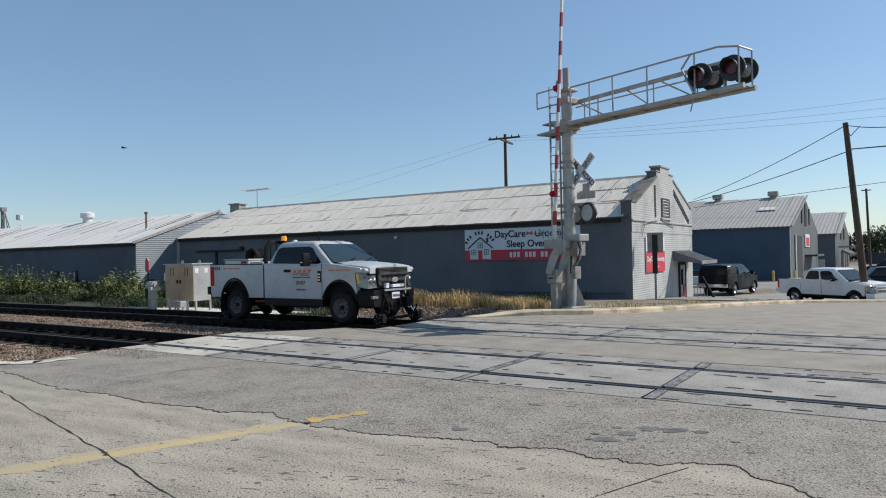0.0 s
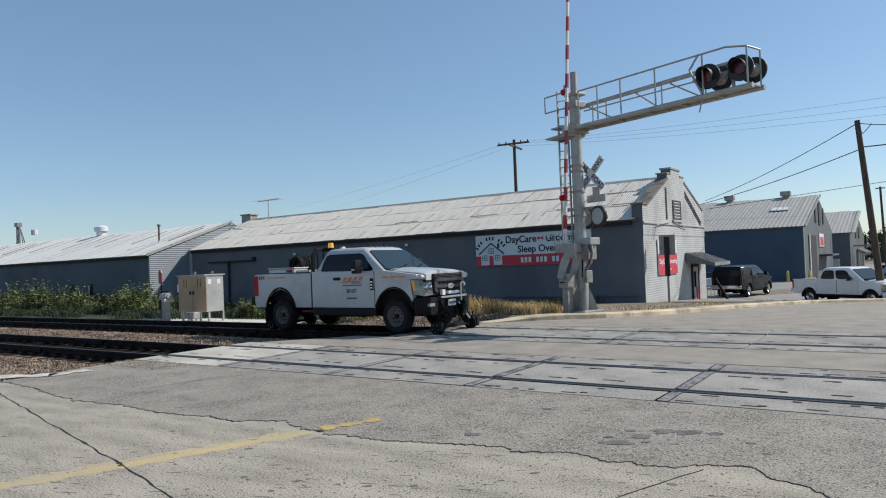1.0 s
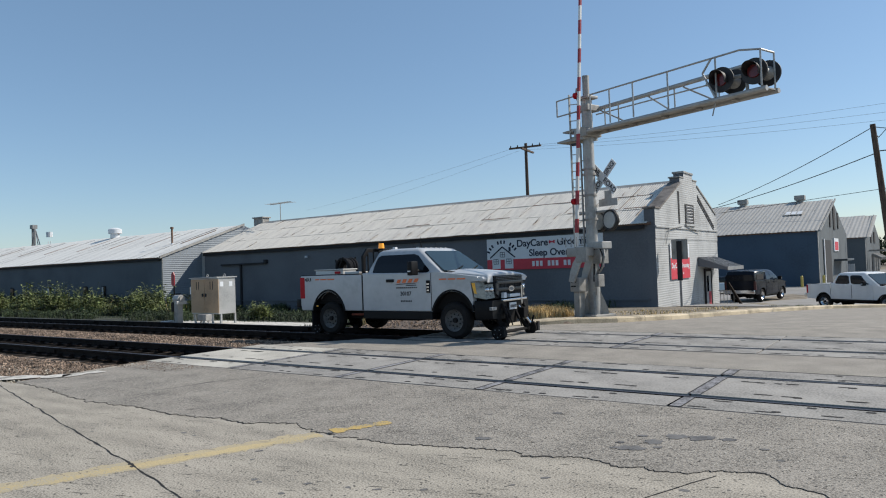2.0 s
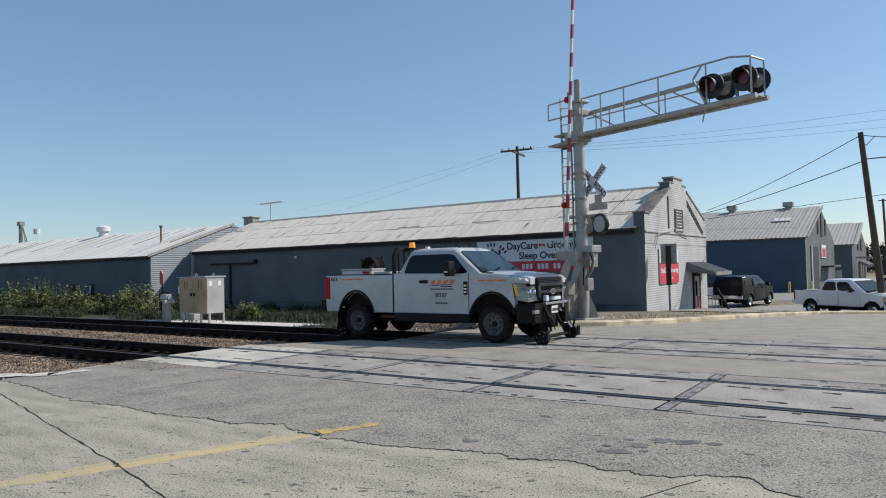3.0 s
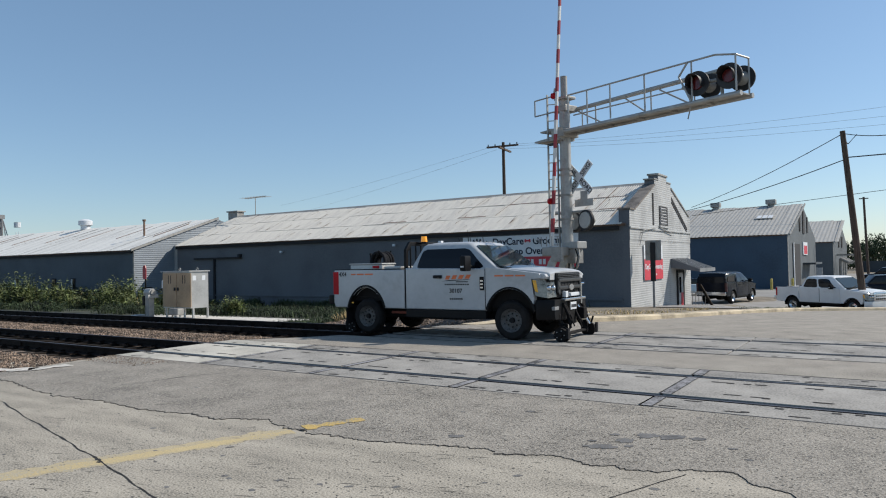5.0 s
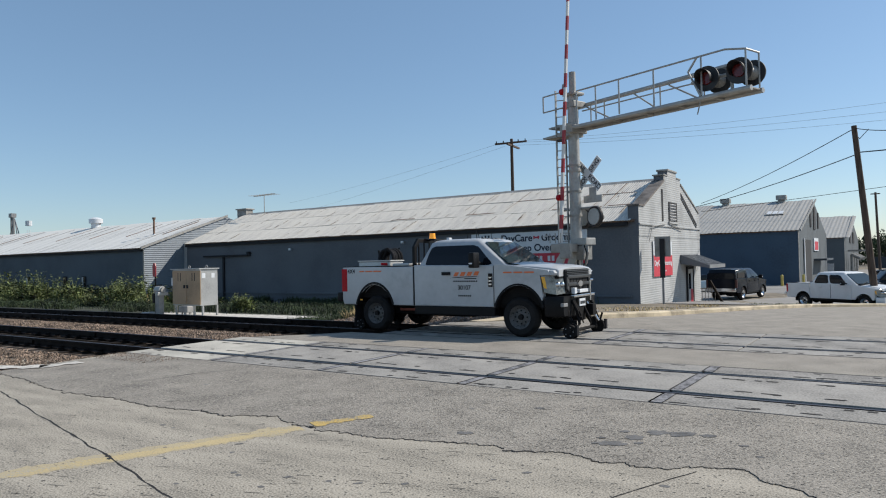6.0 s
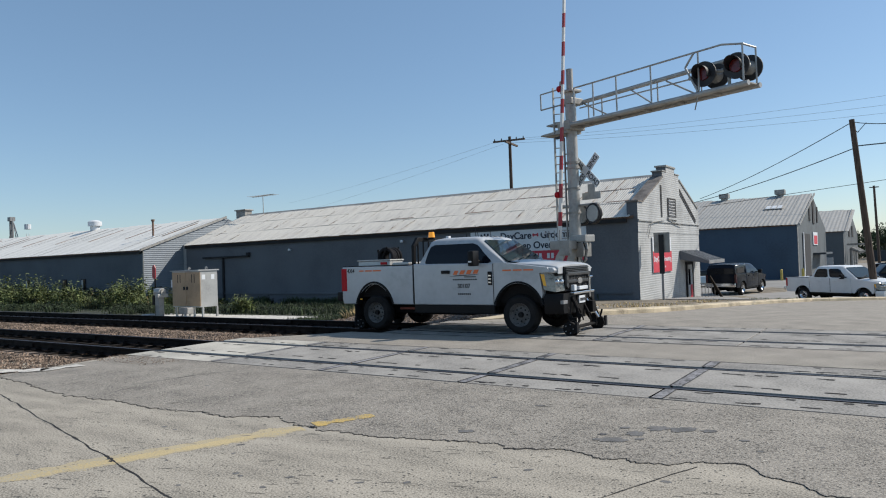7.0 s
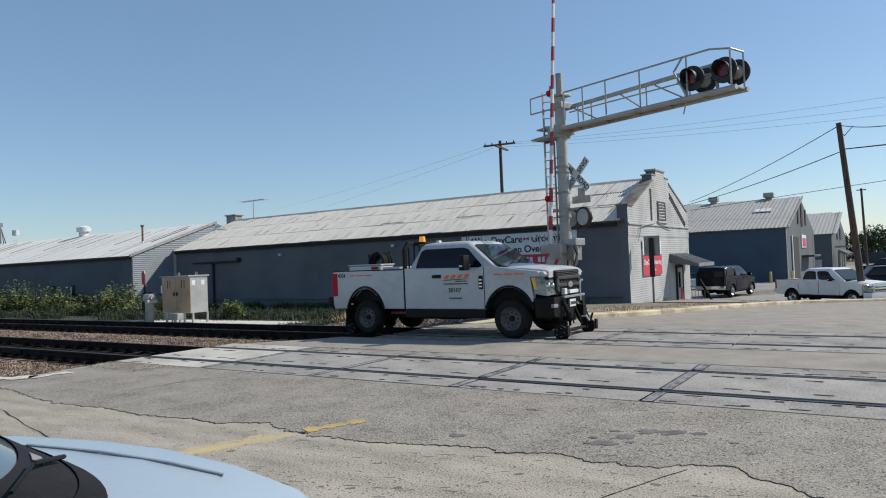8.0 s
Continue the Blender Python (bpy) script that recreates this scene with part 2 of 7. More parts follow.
def sheet(bm, xs, ys, f):
    g = [[bm.verts.new((x, y, f(x, y))) for x in xs] for y in ys]
    for j in range(len(ys) - 1):
        for i in range(len(xs) - 1):
            bm.faces.new((g[j][i], g[j][i + 1], g[j + 1][i + 1], g[j + 1][i]))
    return bm


def lettering(name, body, size, material, parent, m, thick=0.004):
    cu = bpy.data.curves.new(name, "FONT")
    cu.body, cu.size, cu.align_x, cu.align_y, cu.extrude = body, size, "CENTER", "CENTER", thick
    cu.offset = size * 0.022
    tmp = new(name, cu)
    bpy.context.view_layer.update()
    me = bpy.data.meshes.new_from_object(tmp.evaluated_get(bpy.context.evaluated_depsgraph_get()))
    bpy.data.objects.remove(tmp)
    me.materials.clear()
    me.materials.append(material)
    ob = new(name, me)
    ob.parent = parent
    ob.matrix_basis = m
    return ob


def smooth01(a, b, x):
    t = min(1.0, max(0.0, (x - a) / (b - a)))
    return t * t * (3 - 2 * t)


def between(v, pts):
    if v <= pts[0][0]:
        return pts[0][1]
    for (a, p), (b, q) in zip(pts, pts[1:]):
        if v <= b:
            return p + (q - p) * (v - a) / (b - a)
    return pts[-1][1]


# ---- lie of the land ----
def fall(y):
    """The road runs level over the tracks and falls gently beyond them."""
    return -0.048 * (min(max(y, 16.5), 46.0) - 16.5)


ROAD_EDGE = [(-80, -60), (4.3, -60), (4.9, -11.9), (6.2, -12.2), (7.4, -12.36), (10.3, -12.2), (11.8, -10.8), (14.9, -9.9), (15.6, -9.0),
             (16.3, -8.25), (17.8, -7.1), (20.4, -6.35), (29.7, -5.4), (36.0, -4.0), (40.5, -1.2), (43.0, 0.6), (47.0, 2.6), (60.0, 6.5), (110.0, 20.0), (200, 45)]


def road_edge(y):
    return between(y, ROAD_EDGE)


def dip(x, y):
    """The yard lies a little lower than the kerb where the white pickup stands."""
    return 0.27 * smooth01(-9.0, -6.5, x) * smooth01(36.0, 42.0, y) * (1 - smooth01(52.0, 62.0, y))


def off_road(x, y):
    """Ground beside the road: ballast bed, cabinet pad, verge and yard."""
    bed = between(y, [(3.0, 0.0), (5.0, -0.02), (6.6, -0.13), (7.2, -0.19), (8.1, -0.22), (8.4, -0.31), (9.45, -0.31), (9.75, -0.22), (10.5, -0.17), (11.4, -0.12), (12.1, -0.19), (12.7, -0.24), (13.0, -0.31), (14.05, -0.31), (14.4, -0.22), (15.0, -0.20), (16.6, -0.42),
                      (19, -0.46), (26, -0.75), (34, -1.0), (60, -1.42), (300, -1.5)])
    verge = fall(y) + 0.10 * smooth01(15.6, 16.6, y) - dip(x, y)
    east = smooth01(-17.0, -12.5, x) * smooth01(15.0, 16.6, y)
    return bed * (1 - east) + verge * east


def land(x, y):
    z = off_road(x, y)
    if x > road_edge(y) + 0.02:
        z = min(z, fall(y)) - 0.30
    return z


def build_ground():
    xs = sorted(set([-900, -500, -300, -200, -150, -120] + [-100 + 4 * i for i in range(12)] + [round(-52 + 0.8 * i, 2) for i in range(80)] + [14, 20, 30, 45, 70, 120, 200, 400, 900]))
    ys = sorted(set([-400, -150, -60, -20, 0, 2, 3.5] + [round(4.0 + 0.3 * i, 2) for i in range(50)] + [20 + i for i in range(30)] + [52, 56, 62, 70, 85, 110, 160, 250, 400, 700, 1200, 2500]))
    bm = sheet(bmesh.new(), xs, ys, lambda x, y: land(x, y) + (0.03 * noise.noise((x * 0.7, y * 0.7, 0)) if -60 < x < 10 and y < 60 else 0))
    for f in bm.faces:
        c = f.calc_center_median()
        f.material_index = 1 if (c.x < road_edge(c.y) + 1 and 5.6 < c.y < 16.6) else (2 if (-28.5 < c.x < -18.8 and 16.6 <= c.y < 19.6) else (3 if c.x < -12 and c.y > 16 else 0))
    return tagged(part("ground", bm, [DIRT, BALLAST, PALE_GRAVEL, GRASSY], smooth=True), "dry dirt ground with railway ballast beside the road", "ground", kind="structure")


build_ground()


def build_road(name, y0, y1, step, material, label, lift=0.0):
    bm = bmesh.new()
    ys = list(np.arange(y0, y1, step)) + [y1]
    us = [0, 0.02, 0.05, 0.1, 0.16, 0.25, 0.4, 0.6, 0.8, 1.0]
    rows = []
    for y in ys:
        e = road_edge(y)
        rows.append([bm.verts.new((e + (90 - e) * u, y, fall(y) + lift)) for u in us])
    for a, b in zip(rows, rows[1:]):
        for i in range(len(us) - 1):
            bm.faces.new((a[i], a[i + 1], b[i + 1], b[i]))
    r = bmesh.ops.extrude_face_region(bm, geom=list(bm.faces))
    for v in r["geom"]:
        if isinstance(v, bmesh.types.BMVert):
            v.co.z -= 0.15
    return tagged(part(name, bm, material), label, "road", kind="structure")


A0, A1, A2, A3 = 7.50, 8.18, 9.61, 10.28
B0, B1, B2, B3 = 12.08, 12.75, 14.19, 14.86
build_road("road", -60, A0 - 0.06, 2.5, CONCRETE, "worn grey concrete road slabs before the railway crossing")
build_road("road", A3 + 0.05, B0 - 0.05, 0.6, ASPHALT, "patched asphalt road strip between two railway tracks")
build_road("road", B3 + 0.05, 180, 1.5, ASPHALT, "worn asphalt road falling away beyond the crossing")


# ---- wavy asphalt overlay on the concrete slabs ----
OVERLAY = [(-12.0, 5.05), (-10.75, 4.96), (-9.69, 4.75), (-8.99, 4.68), (-8.21, 4.75), (-7.13, 4.71), (-6.53, 4.80), (-5.98, 4.80), (-5.63, 5.03), (-5.23, 4.89),
           (-4.87, 4.84), (-4.28, 4.83), (-3.82, 4.91), (-3.33, 5.07), (-2.97, 5.14), (-2.86, 5.04), (-2.55, 5.15), (-2.34, 5.24), (-2.05, 5.12), (-1.59, 5.17),
           (-1.46, 5.32), (-1.08, 5.43), (-0.86, 5.22), (-0.53, 5.03), (0.4, 4.8), (2.0, 4.9), (5.0, 4.6), (12.0, 4.9), (40, 4.8)]


def overlay_edge():
    pts = []
    for (x0, y0), (x1, y1) in zip(OVERLAY, OVERLAY[1:]):
        n = max(2, int(abs(x1 - x0) / 0.02)) if x1 < 6 else 6
        for i in range(n):
            t = i / n
            x = x0 + (x1 - x0) * t
            pts.append((x, y0 + (y1 - y0) * t + 0.07 * noise.noise((x * 5, 3.1, 0)) + 0.055 * noise.noise((x * 14, 8.1, 0)) + 0.035 * noise.noise((x * 37, 2.1, 0))))
    return pts


def build_overlay():
    edge = overlay_edge()
    bm = bmesh.new()
    bot = [bm.verts.new((x, y, 0.0)) for x, y in edge]
    top = [bm.verts.new((x, y + 0.010, 0.007)) for x, y in edge]
    mid = [bm.verts.new((x, (y + A0) / 2, 0.008)) for x, y in edge]
    far = [bm.verts.new((max(x, road_edge(A0)) if x < -11 else x, A0 - 0.062, 0.007)) for x, y in edge]
    for r0, r1 in ((bot, top), (top, mid), (mid, far)):
        for i in range(len(edge) - 1):
            bm.faces.new((r0[i], r0[i + 1], r1[i + 1], r1[i]))
    tagged(part("road_overlay", bm, ASPHALT), "grey asphalt overlay with a ragged broken edge", "road", kind="structure")
    bm = bmesh.new()
    a, b = [], []
    for x, y in edge:
        w = 0.001 + 0.022 * max(0, noise.noise((x * 4.3, 1.7, 0)) + 0.1 * noise.noise((x * 30, 4.4, 0)))
        a.append(bm.verts.new((x, y - w, 0.003)))
        b.append(bm.verts.new((x, y + 0.003 + 0.2 * w, 0.0068)))
    for i in range(len(edge) - 1):
        bm.faces.new((a[i], a[i + 1], b[i + 1], b[i]))
    tagged(part("road_crack", bm, CRACK), "ragged dark crack along the asphalt edge", "crack", kind="structure")


build_overlay()


def strip(name, pts, width, material, label, z=0.002, rough=0.0, category="crack", step=0.08):
    """A thin band laid along a line on the road."""
    bm = bmesh.new()
    rows = []
    for (x0, y0), (x1, y1) in zip(pts, pts[1:]):
        d = Vector((x1 - x0, y1 - y0))
        n = max(1, int(d.length / step))
        nrm = Vector((-d.y, d.x)).normalized()
        for i in range(n + 1):
            p = Vector((x0, y0)) + d * (i / n)
            w = width * max(0.1, 1 + rough * noise.noise((p.x * 5, p.y * 5, 2.0)) + 0.7 * rough * noise.noise((p.x * 23, p.y * 23, 5.0)))
            k = rough * 0.03 * noise.noise((p.x * 3, p.y * 3, 7.0))
            rows.append((bm.verts.new((p.x + nrm.x * (w / 2 + k), p.y + nrm.y * (w / 2 + k), z)), bm.verts.new((p.x - nrm.x * (w / 2 - k), p.y - nrm.y * (w / 2 - k), z))))
    for a, b in zip(rows, rows[1:]):
        bm.faces.new((a[0], a[1], b[1], b[0]))
    return tagged(part(name, bm, material), label, category, kind="structure")


strip("road_joint", [(-12.5, 4.93), (-9.65, 4.24), (-5.64, 3.27), (-4.21, 2.89), (0.5, 1.75), (8, -0.1)], 0.015, CRACK, "dark open joint across concrete slabs", rough=1.0, step=0.03)
strip("road_joint", [(-1.75, 4.25), (-1.62, 4.62), (-1.37, 5.25)], 0.012, CRACK, "fine crack in the concrete slab", rough=0.9, step=0.03)
strip("yellow_line", [(-7.65, -2.0), (-5.74, 2.95), (-4.97, 4.80)], 0.29, YELLOWGHOST, "ghost of an older yellow line on concrete", 0.0011, 0.5, "road marking", 0.03)
strip("yellow_line", [(-7.6, -2.0), (-5.70, 2.95), (-4.93, 4.80)], 0.15, YELLOW, "faded yellow centre line on concrete", 0.0016, 0.6, "road marking", 0.03)
strip("yellow_line", [(-4.92, 4.93), (-4.64, 5.50)], 0.15, YELLOWFRESH, "faded yellow centre line on asphalt", 0.0116, 1.0, "road marking", 0.03)


BLOTS = []


def blot(x, y, rx, ry, turn=0.0, z=0.0112, material=STAIN, label="dark oil stain on the road"):
    bm = bmesh.new()
    z += 0.00006 * len(BLOTS)
    BLOTS.append(z)
    c, s = math.cos(turn), math.sin(turn)
    ring = []
    for i in range(22):
        a = i / 22 * 2 * math.pi
        k = 0.82 + 0.40 * noise.noise((x * 3 + math.cos(a) * 1.5, y * 3 + math.sin(a) * 1.5, 4.0)) + 0.2 * noise.noise((x * 3 + math.cos(a) * 4, y * 3 + math.sin(a) * 4, 9.0))
        u, v = rx * k * math.cos(a), ry * k * math.sin(a)
        ring.append(bm.verts.new((x + u * c - v * s, y + u * s + v * c, z + fall(y))))
    bm.faces.new(ring)
    return tagged(part("oil_stain", bm, material), label, "stain", "oil stains", kind="structure")


for x, y, rx, ry in [(-2.17, 5.66, 0.16, 0.10), (-2.06, 5.94, 0.10, 0.09), (-1.94, 6.20, 0.11, 0.10), (-1.74, 6.24, 0.14, 0.10), (-1.52, 6.29, 0.08, 0.06),
                     (-3.43, 5.37, 0.09, 0.06), (-3.30, 6.63, 0.06, 0.05), (-1.97, 5.78, 0.05, 0.04), (-2.3, 5.8, 0.05, 0.04), (-1.2, 6.1, 0.05, 0.03), (-2.2, 6.1, 0.06, 0.04)]:
    blot(x, y, rx, ry, 0.5)
for x, y, rx, ry in [(-3.05, 3.96, 0.05, 0.03), (-2.42, 4.62, 0.06, 0.04), (-3.9, 3.65, 0.05, 0.03), (-3.35, 3.80, 0.06, 0.025), (-2.05, 3.72, 0.09, 0.04), (-5.0, 4.1, 0.05, 0.03), (-2.55, 4.35, 0.04, 0.02)]:
    blot(x, y, rx * 0.8, ry * 0.8, 0.9, 0.0012)


strip("tyre_mark", [(-8.97, 5.54), (-8.87, 5.94), (-8.80, 6.45), (-8.55, 6.95)], 0.07, TYREMARK, "faint dark tyre mark on the asphalt", 0.0094, 0.9, "stain", 0.05)
strip("road_apron", [(-15.0, 4.55), (-12.6, 5.15), (-11.75, 5.75), (-11.7, 6.3)], 0.34, PALE_GRAVEL, "pale broken concrete road edge", 0.018, 0.8, "road")


for x, y, rx, ry in [(-5.66, 3.28, 0.05, 0.028), (-5.58, 3.24, 0.035, 0.02), (-5.76, 3.31, 0.04, 0.018), (-4.86, 4.86, 0.05, 0.02)]:
    blot(x, y, rx, ry, -0.2, 0.0022 if y < 4 else 0.0116, CRACK, "dark chipped hole in the road joint")


def random_flecks(name, label, count, sizes, y0, y1, material, seed, overlay=True, stretch=1.0):
    """Small flat spots, chips and scrapes scattered over the near road, one sheet of stuff."""
    rnd = random.Random(seed)
    verts, faces = [], []
    for _ in range(count):
        x, y = rnd.uniform(-11, 5), y0 + (y1 - y0) * rnd.random() ** 1.2
        on_top = y > between(x, OVERLAY) + 0.14
        if not on_top and (not overlay or y > between(x, OVERLAY) - 0.14):
            continue
        z = 0.0092 if on_top else 0.0013
        r = rnd.uniform(*sizes)
        long, i = r * stretch * rnd.uniform(0.7, 1.6), len(verts)
        verts += [(x + long * math.cos(k), y + r * math.sin(k) + 0.35 * (stretch > 1) * long * math.cos(k), z) for k in (0, 1.0, 2.1, 3.2, 4.2, 5.2)]
        faces.append(tuple(range(i, i + 6)))
    me = bpy.data.meshes.new(name)
    me.from_pydata(verts, [], faces)
    me.materials.append(material)
    return tagged(new(name, me), label, "stain", kind="stuff")


GRIT = surf("pale_aggregate", (0.42, 0.39, 0.33), 0.9, var=0.3, scale=6, bump=0.1)
SCRAPE = surf("faint_scrape", (0.19, 0.172, 0.142), 0.9, var=0.35, scale=8, bump=0.1)
PIT = surf("dark_pit", (0.10, 0.093, 0.08), 0.9, var=0.3, scale=6, bump=0.1)
random_flecks("road_flecks", "small dark gum and tar spots on the road", 170, (0.006, 0.028), 2.2, 7.4, STAIN, 5)
random_flecks("pale_grit", "pale worn stone chips in the asphalt overlay", 10000, (0.004, 0.009), 4.4, 7.4, GRIT, 6, False)
random_flecks("dark_pits", "small dark pits in the worn road surface", 12000, (0.003, 0.009), 2.4, 7.4, PIT, 7)
random_flecks("road_scrapes", "short dark scrapes on the worn concrete", 650, (0.004, 0.010), 2.4, 7.4, SCRAPE, 8, True, 6.0)

# ---- railway tracks and crossing panels ----
X_LEFT, X_RIGHT = -170.0, 60.0


def rail_bm(x0, x1):
    prof = [(-0.07, -0.172), (0.07, -0.172), (0.07, -0.16), (0.012, -0.145), (0.010, -0.05), (0.036, -0.04), (0.036, -0.008), (0.028, 0.0), (-0.028, 0.0), (-0.036, -0.008), (-0.036, -0.04), (-0.010, -0.05), (-0.012, -0.145), (-0.07, -0.16)]
    bm = prism(bmesh.new(), prof, x0, x1, "X")
    bm.faces.ensure_lookup_table()
    for f in bm.faces:
        if f.calc_center_median().z > -0.004:
            f.material_index = 1
    return bm


def build_track(y_near, y_far, ends):
    track = thing("railway_track", "railway track with rusty brown rails on timber ties", "railway track", "railway tracks", kind="structure")
    for y in (y_near - 0.036, y_far + 0.036):
        part("rail", rail_bm(X_LEFT, X_RIGHT), [RAIL, RAILTOP], track, m=pose(0, y, 0.0))
    bm = box(bmesh.new(), -0.115, 0.115, -1.3, 1.3, -0.33, -0.165, 0.012)
    tie = mesh_of(bm, "tie", TIE)
    plate = mesh_of(box(box(bmesh.new(), -0.09, 0.09, -0.19, 0.19, -0.168, -0.15), -0.02, 0.02, -0.11, 0.11, -0.15, -0.12), "tie_plate", RAIL)
    mid = (y_near + y_far) / 2
    rnd = random.Random(int(y_near * 10))
    for i in range(90):
        x = ends - 0.3 - 0.52 * i
        t = new("tie", tie)
        t.parent = track
        t.matrix_basis = pose(x, mid + rnd.uniform(-0.05, 0.05), rnd.uniform(-0.035, -0.012), 0, 0, rnd.uniform(-1.5, 1.5))
        if i < 50:
            for y in (y_near - 0.036, y_far + 0.036):
                p = new("tie_plate", plate)
                p.parent = track
                p.matrix_basis = pose(x, y, 0)
    for k in range(3):
        for y in (y_near - 0.036, y_far + 0.036):
            x = ends - 5.2 - 11.9 * k
            part("joint_bar", box(bmesh.new(), x - 0.45, x + 0.45, y - 0.05, y - 0.013, -0.13, -0.04, 0.008), RAIL, track)
    return track


track_a = build_track(A1, A2, -12.4)
track_b = build_track(B1, B2, -10.2)


def panel_mesh(width, seed, n_slots, surface):
    """A precast slab, origin at its near left corner, with recessed lag slots and an angle-iron edge."""
    rnd = random.Random(seed)
    bm = bmesh.new()
    box(bm, 0.012, 2.478, 0, width, -0.16, 0.004, 0.008)
    for i in range(n_slots):
        x, y = rnd.uniform(0.25, 2.2), rnd.choice([0.18, 0.82]) * width + rnd.uniform(-0.03, 0.03)
        w, d = rnd.choice([(0.10, 0.020), (0.045, 0.03), (0.045, 0.03)])
        fs = [bm.verts.new((x + w * cx, y + d * cy, 0.0075)) for cx, cy in ((-1, -0.6), (-0.7, -1), (0.7, -1), (1, -0.6), (1, 0.6), (0.7, 1), (-0.7, 1), (-1, 0.6))]
        bm.faces.new(fs).material_index = 1
    return mesh_of(bm, "panel", [surface, CRACK])


def build_crossing(rows, x_start, count):
    cross = thing("crossing_surface", "grey precast concrete crossing panels between steel rails", "railway crossing", "crossing surfaces", kind="structure")
    for j, (y0, y1, slots) in enumerate(rows):
        kinds = [panel_mesh(y1 - y0, 30 + 7 * j + k, slots, PANEL) for k in range(4)]
        clean = panel_mesh(y1 - y0, 90 + j, slots, PANELCLEAN)
        for i in range(count):
            p = new("panel", clean if i == 0 and x_start < -11 else kinds[(i * 3 + j) % 4])
            p.parent = cross
            p.matrix_basis = pose(x_start + 2.49 * i, y0, 0.002 * ((i * 7 + j) % 3) - 0.002)
    return cross


FL = 0.065
cross_a = build_crossing([(A0, A1 - 0.13, 8), (A1 + FL, A2 - FL, 13), (A2 + 0.13, A3, 8)], -12.36, 13)
cross_b = build_crossing([(B0, B1 - 0.13, 8), (B1 + FL, B2 - FL, 13), (B2 + 0.13, B3, 8)], -9.9, 12)
for cross, ys in ((cross_a, (A0, A1, A2, A3)), (cross_b, (B0, B1, B2, B3))):
    x0 = -12.36 if cross is cross_a else -9.9
    for lo, hi in ((ys[1] - 0.129, ys[1] - 0.074), (ys[1] + 0.002, ys[1] + 0.064), (ys[2] - 0.064, ys[2] - 0.002), (ys[2] + 0.074, ys[2] + 0.129)):
        inner = ys[1] < lo < ys[2]
        part("rubber_seal", box(bmesh.new(), x0, X_RIGHT, lo, hi, -0.12, -0.055 if inner else -0.022), RUBBER, cross)
    for lo, hi in ((ys[0] - 0.058, ys[0] - 0.004), (ys[3] + 0.004, ys[3] + 0.048)):
        part("edge_gap", box(bmesh.new(), x0, X_RIGHT, lo, hi, -0.1, 0.001), CRACK, cross)
for x, y0, y1, k in [(-2.40, A0, A3, 0.07), (-4.88, A0, A3, 0.06), (-7.38, A0, A3, 0.055), (-9.87, A0, A3, 0.05), (-4.9, B0, B3, 0.06)]:
    for a, b in ((y0, A1 - 0.14), (A1 + 0.07, A2 - 0.07), (A2 + 0.14, y1)) if y0 == A0 else ((y0, B1 - 0.14), (B1 + 0.07, B2 - 0.07), (B2 + 0.14, y1)):
        strip("rubber_scuff", [(x + 0.05, a), (x + 0.05, b)], k * 2, SCUFF, "dark worn band over a panel joint", 0.0095, 0.15, "stain")
        strip("panel_gap", [(x - 0.02, a), (x - 0.02, b)], 0.022, CRACK, "dark gap between crossing panels", 0.0105, 0.3, "joint")
        strip("panel_gap", [(x + 0.05 + k, a), (x + 0.05 + k, b)], 0.014, CRACK, "dark edge of a panel joint plate", 0.0105, 0.4, "joint")
strip("steel_angle", [(-2.42, A0), (-2.42, A1 - 0.14)], 0.02, CHROME, "bright worn steel panel edge", 0.0105, 0.2, "trim")


# ---- kerb ----
def build_kerb():
    kerb = thing("kerb", "tan weathered concrete kerb along the road edge", "kerb", kind="structure")
    y = 15.4
    rnd = random.Random(3)
    while y < 62:
        n = 1.2 if y < 24 else 3.0
        bm = bmesh.new()
        rings = []
        for t in np.linspace(0.004, 0.996, 4):
            yy = y + n * t
            e, z = road_edge(yy), fall(yy)
            up = 0.14 * smooth01(15.2, 16.6, yy)
            rings.append([(e + 0.10, yy, z - 0.12), (e + 0.10, yy, z + up * 0.75), (e + 0.06, yy, z + up), (e - 0.38, yy, z + up + 0.005), (e - 0.40, yy, z - 0.40)])
        part("kerb_stone", loft(bm, rings), KERB, kerb, m=pose(0, 0, rnd.uniform(-0.006, 0.006)))
        y += n
    return kerb


build_kerb()


# ---- yard in front of the sheds ----
def build_lot():
    bm = bmesh.new()
    rows = []
    for y in [33.2, 35, 36.5, 38, 39.5, 41, 42.5, 44, 46, 48, 50, 53, 56, 60, 64, 72, 85, 100, 130]:
        e = road_edge(y) - 0.9
        lo = -10.4 if y < 44 else -40
        rows.append([bm.verts.new((lo + (e - lo) * u, y, fall(y) + 0.135 - 0.015 * smooth01(35, 45, y) - dip(lo + (e - lo) * u, y))) for u in np.linspace(0, 1, 17)])
    for a, b in zip(rows, rows[1:]):
        for i in range(16):
            bm.faces.new((a[i], a[i + 1], b[i + 1], b[i]))
    tagged(part("parking_lot", bm, LOT), "grey asphalt yard between the sheds", "parking lot", kind="structure")


build_lot()


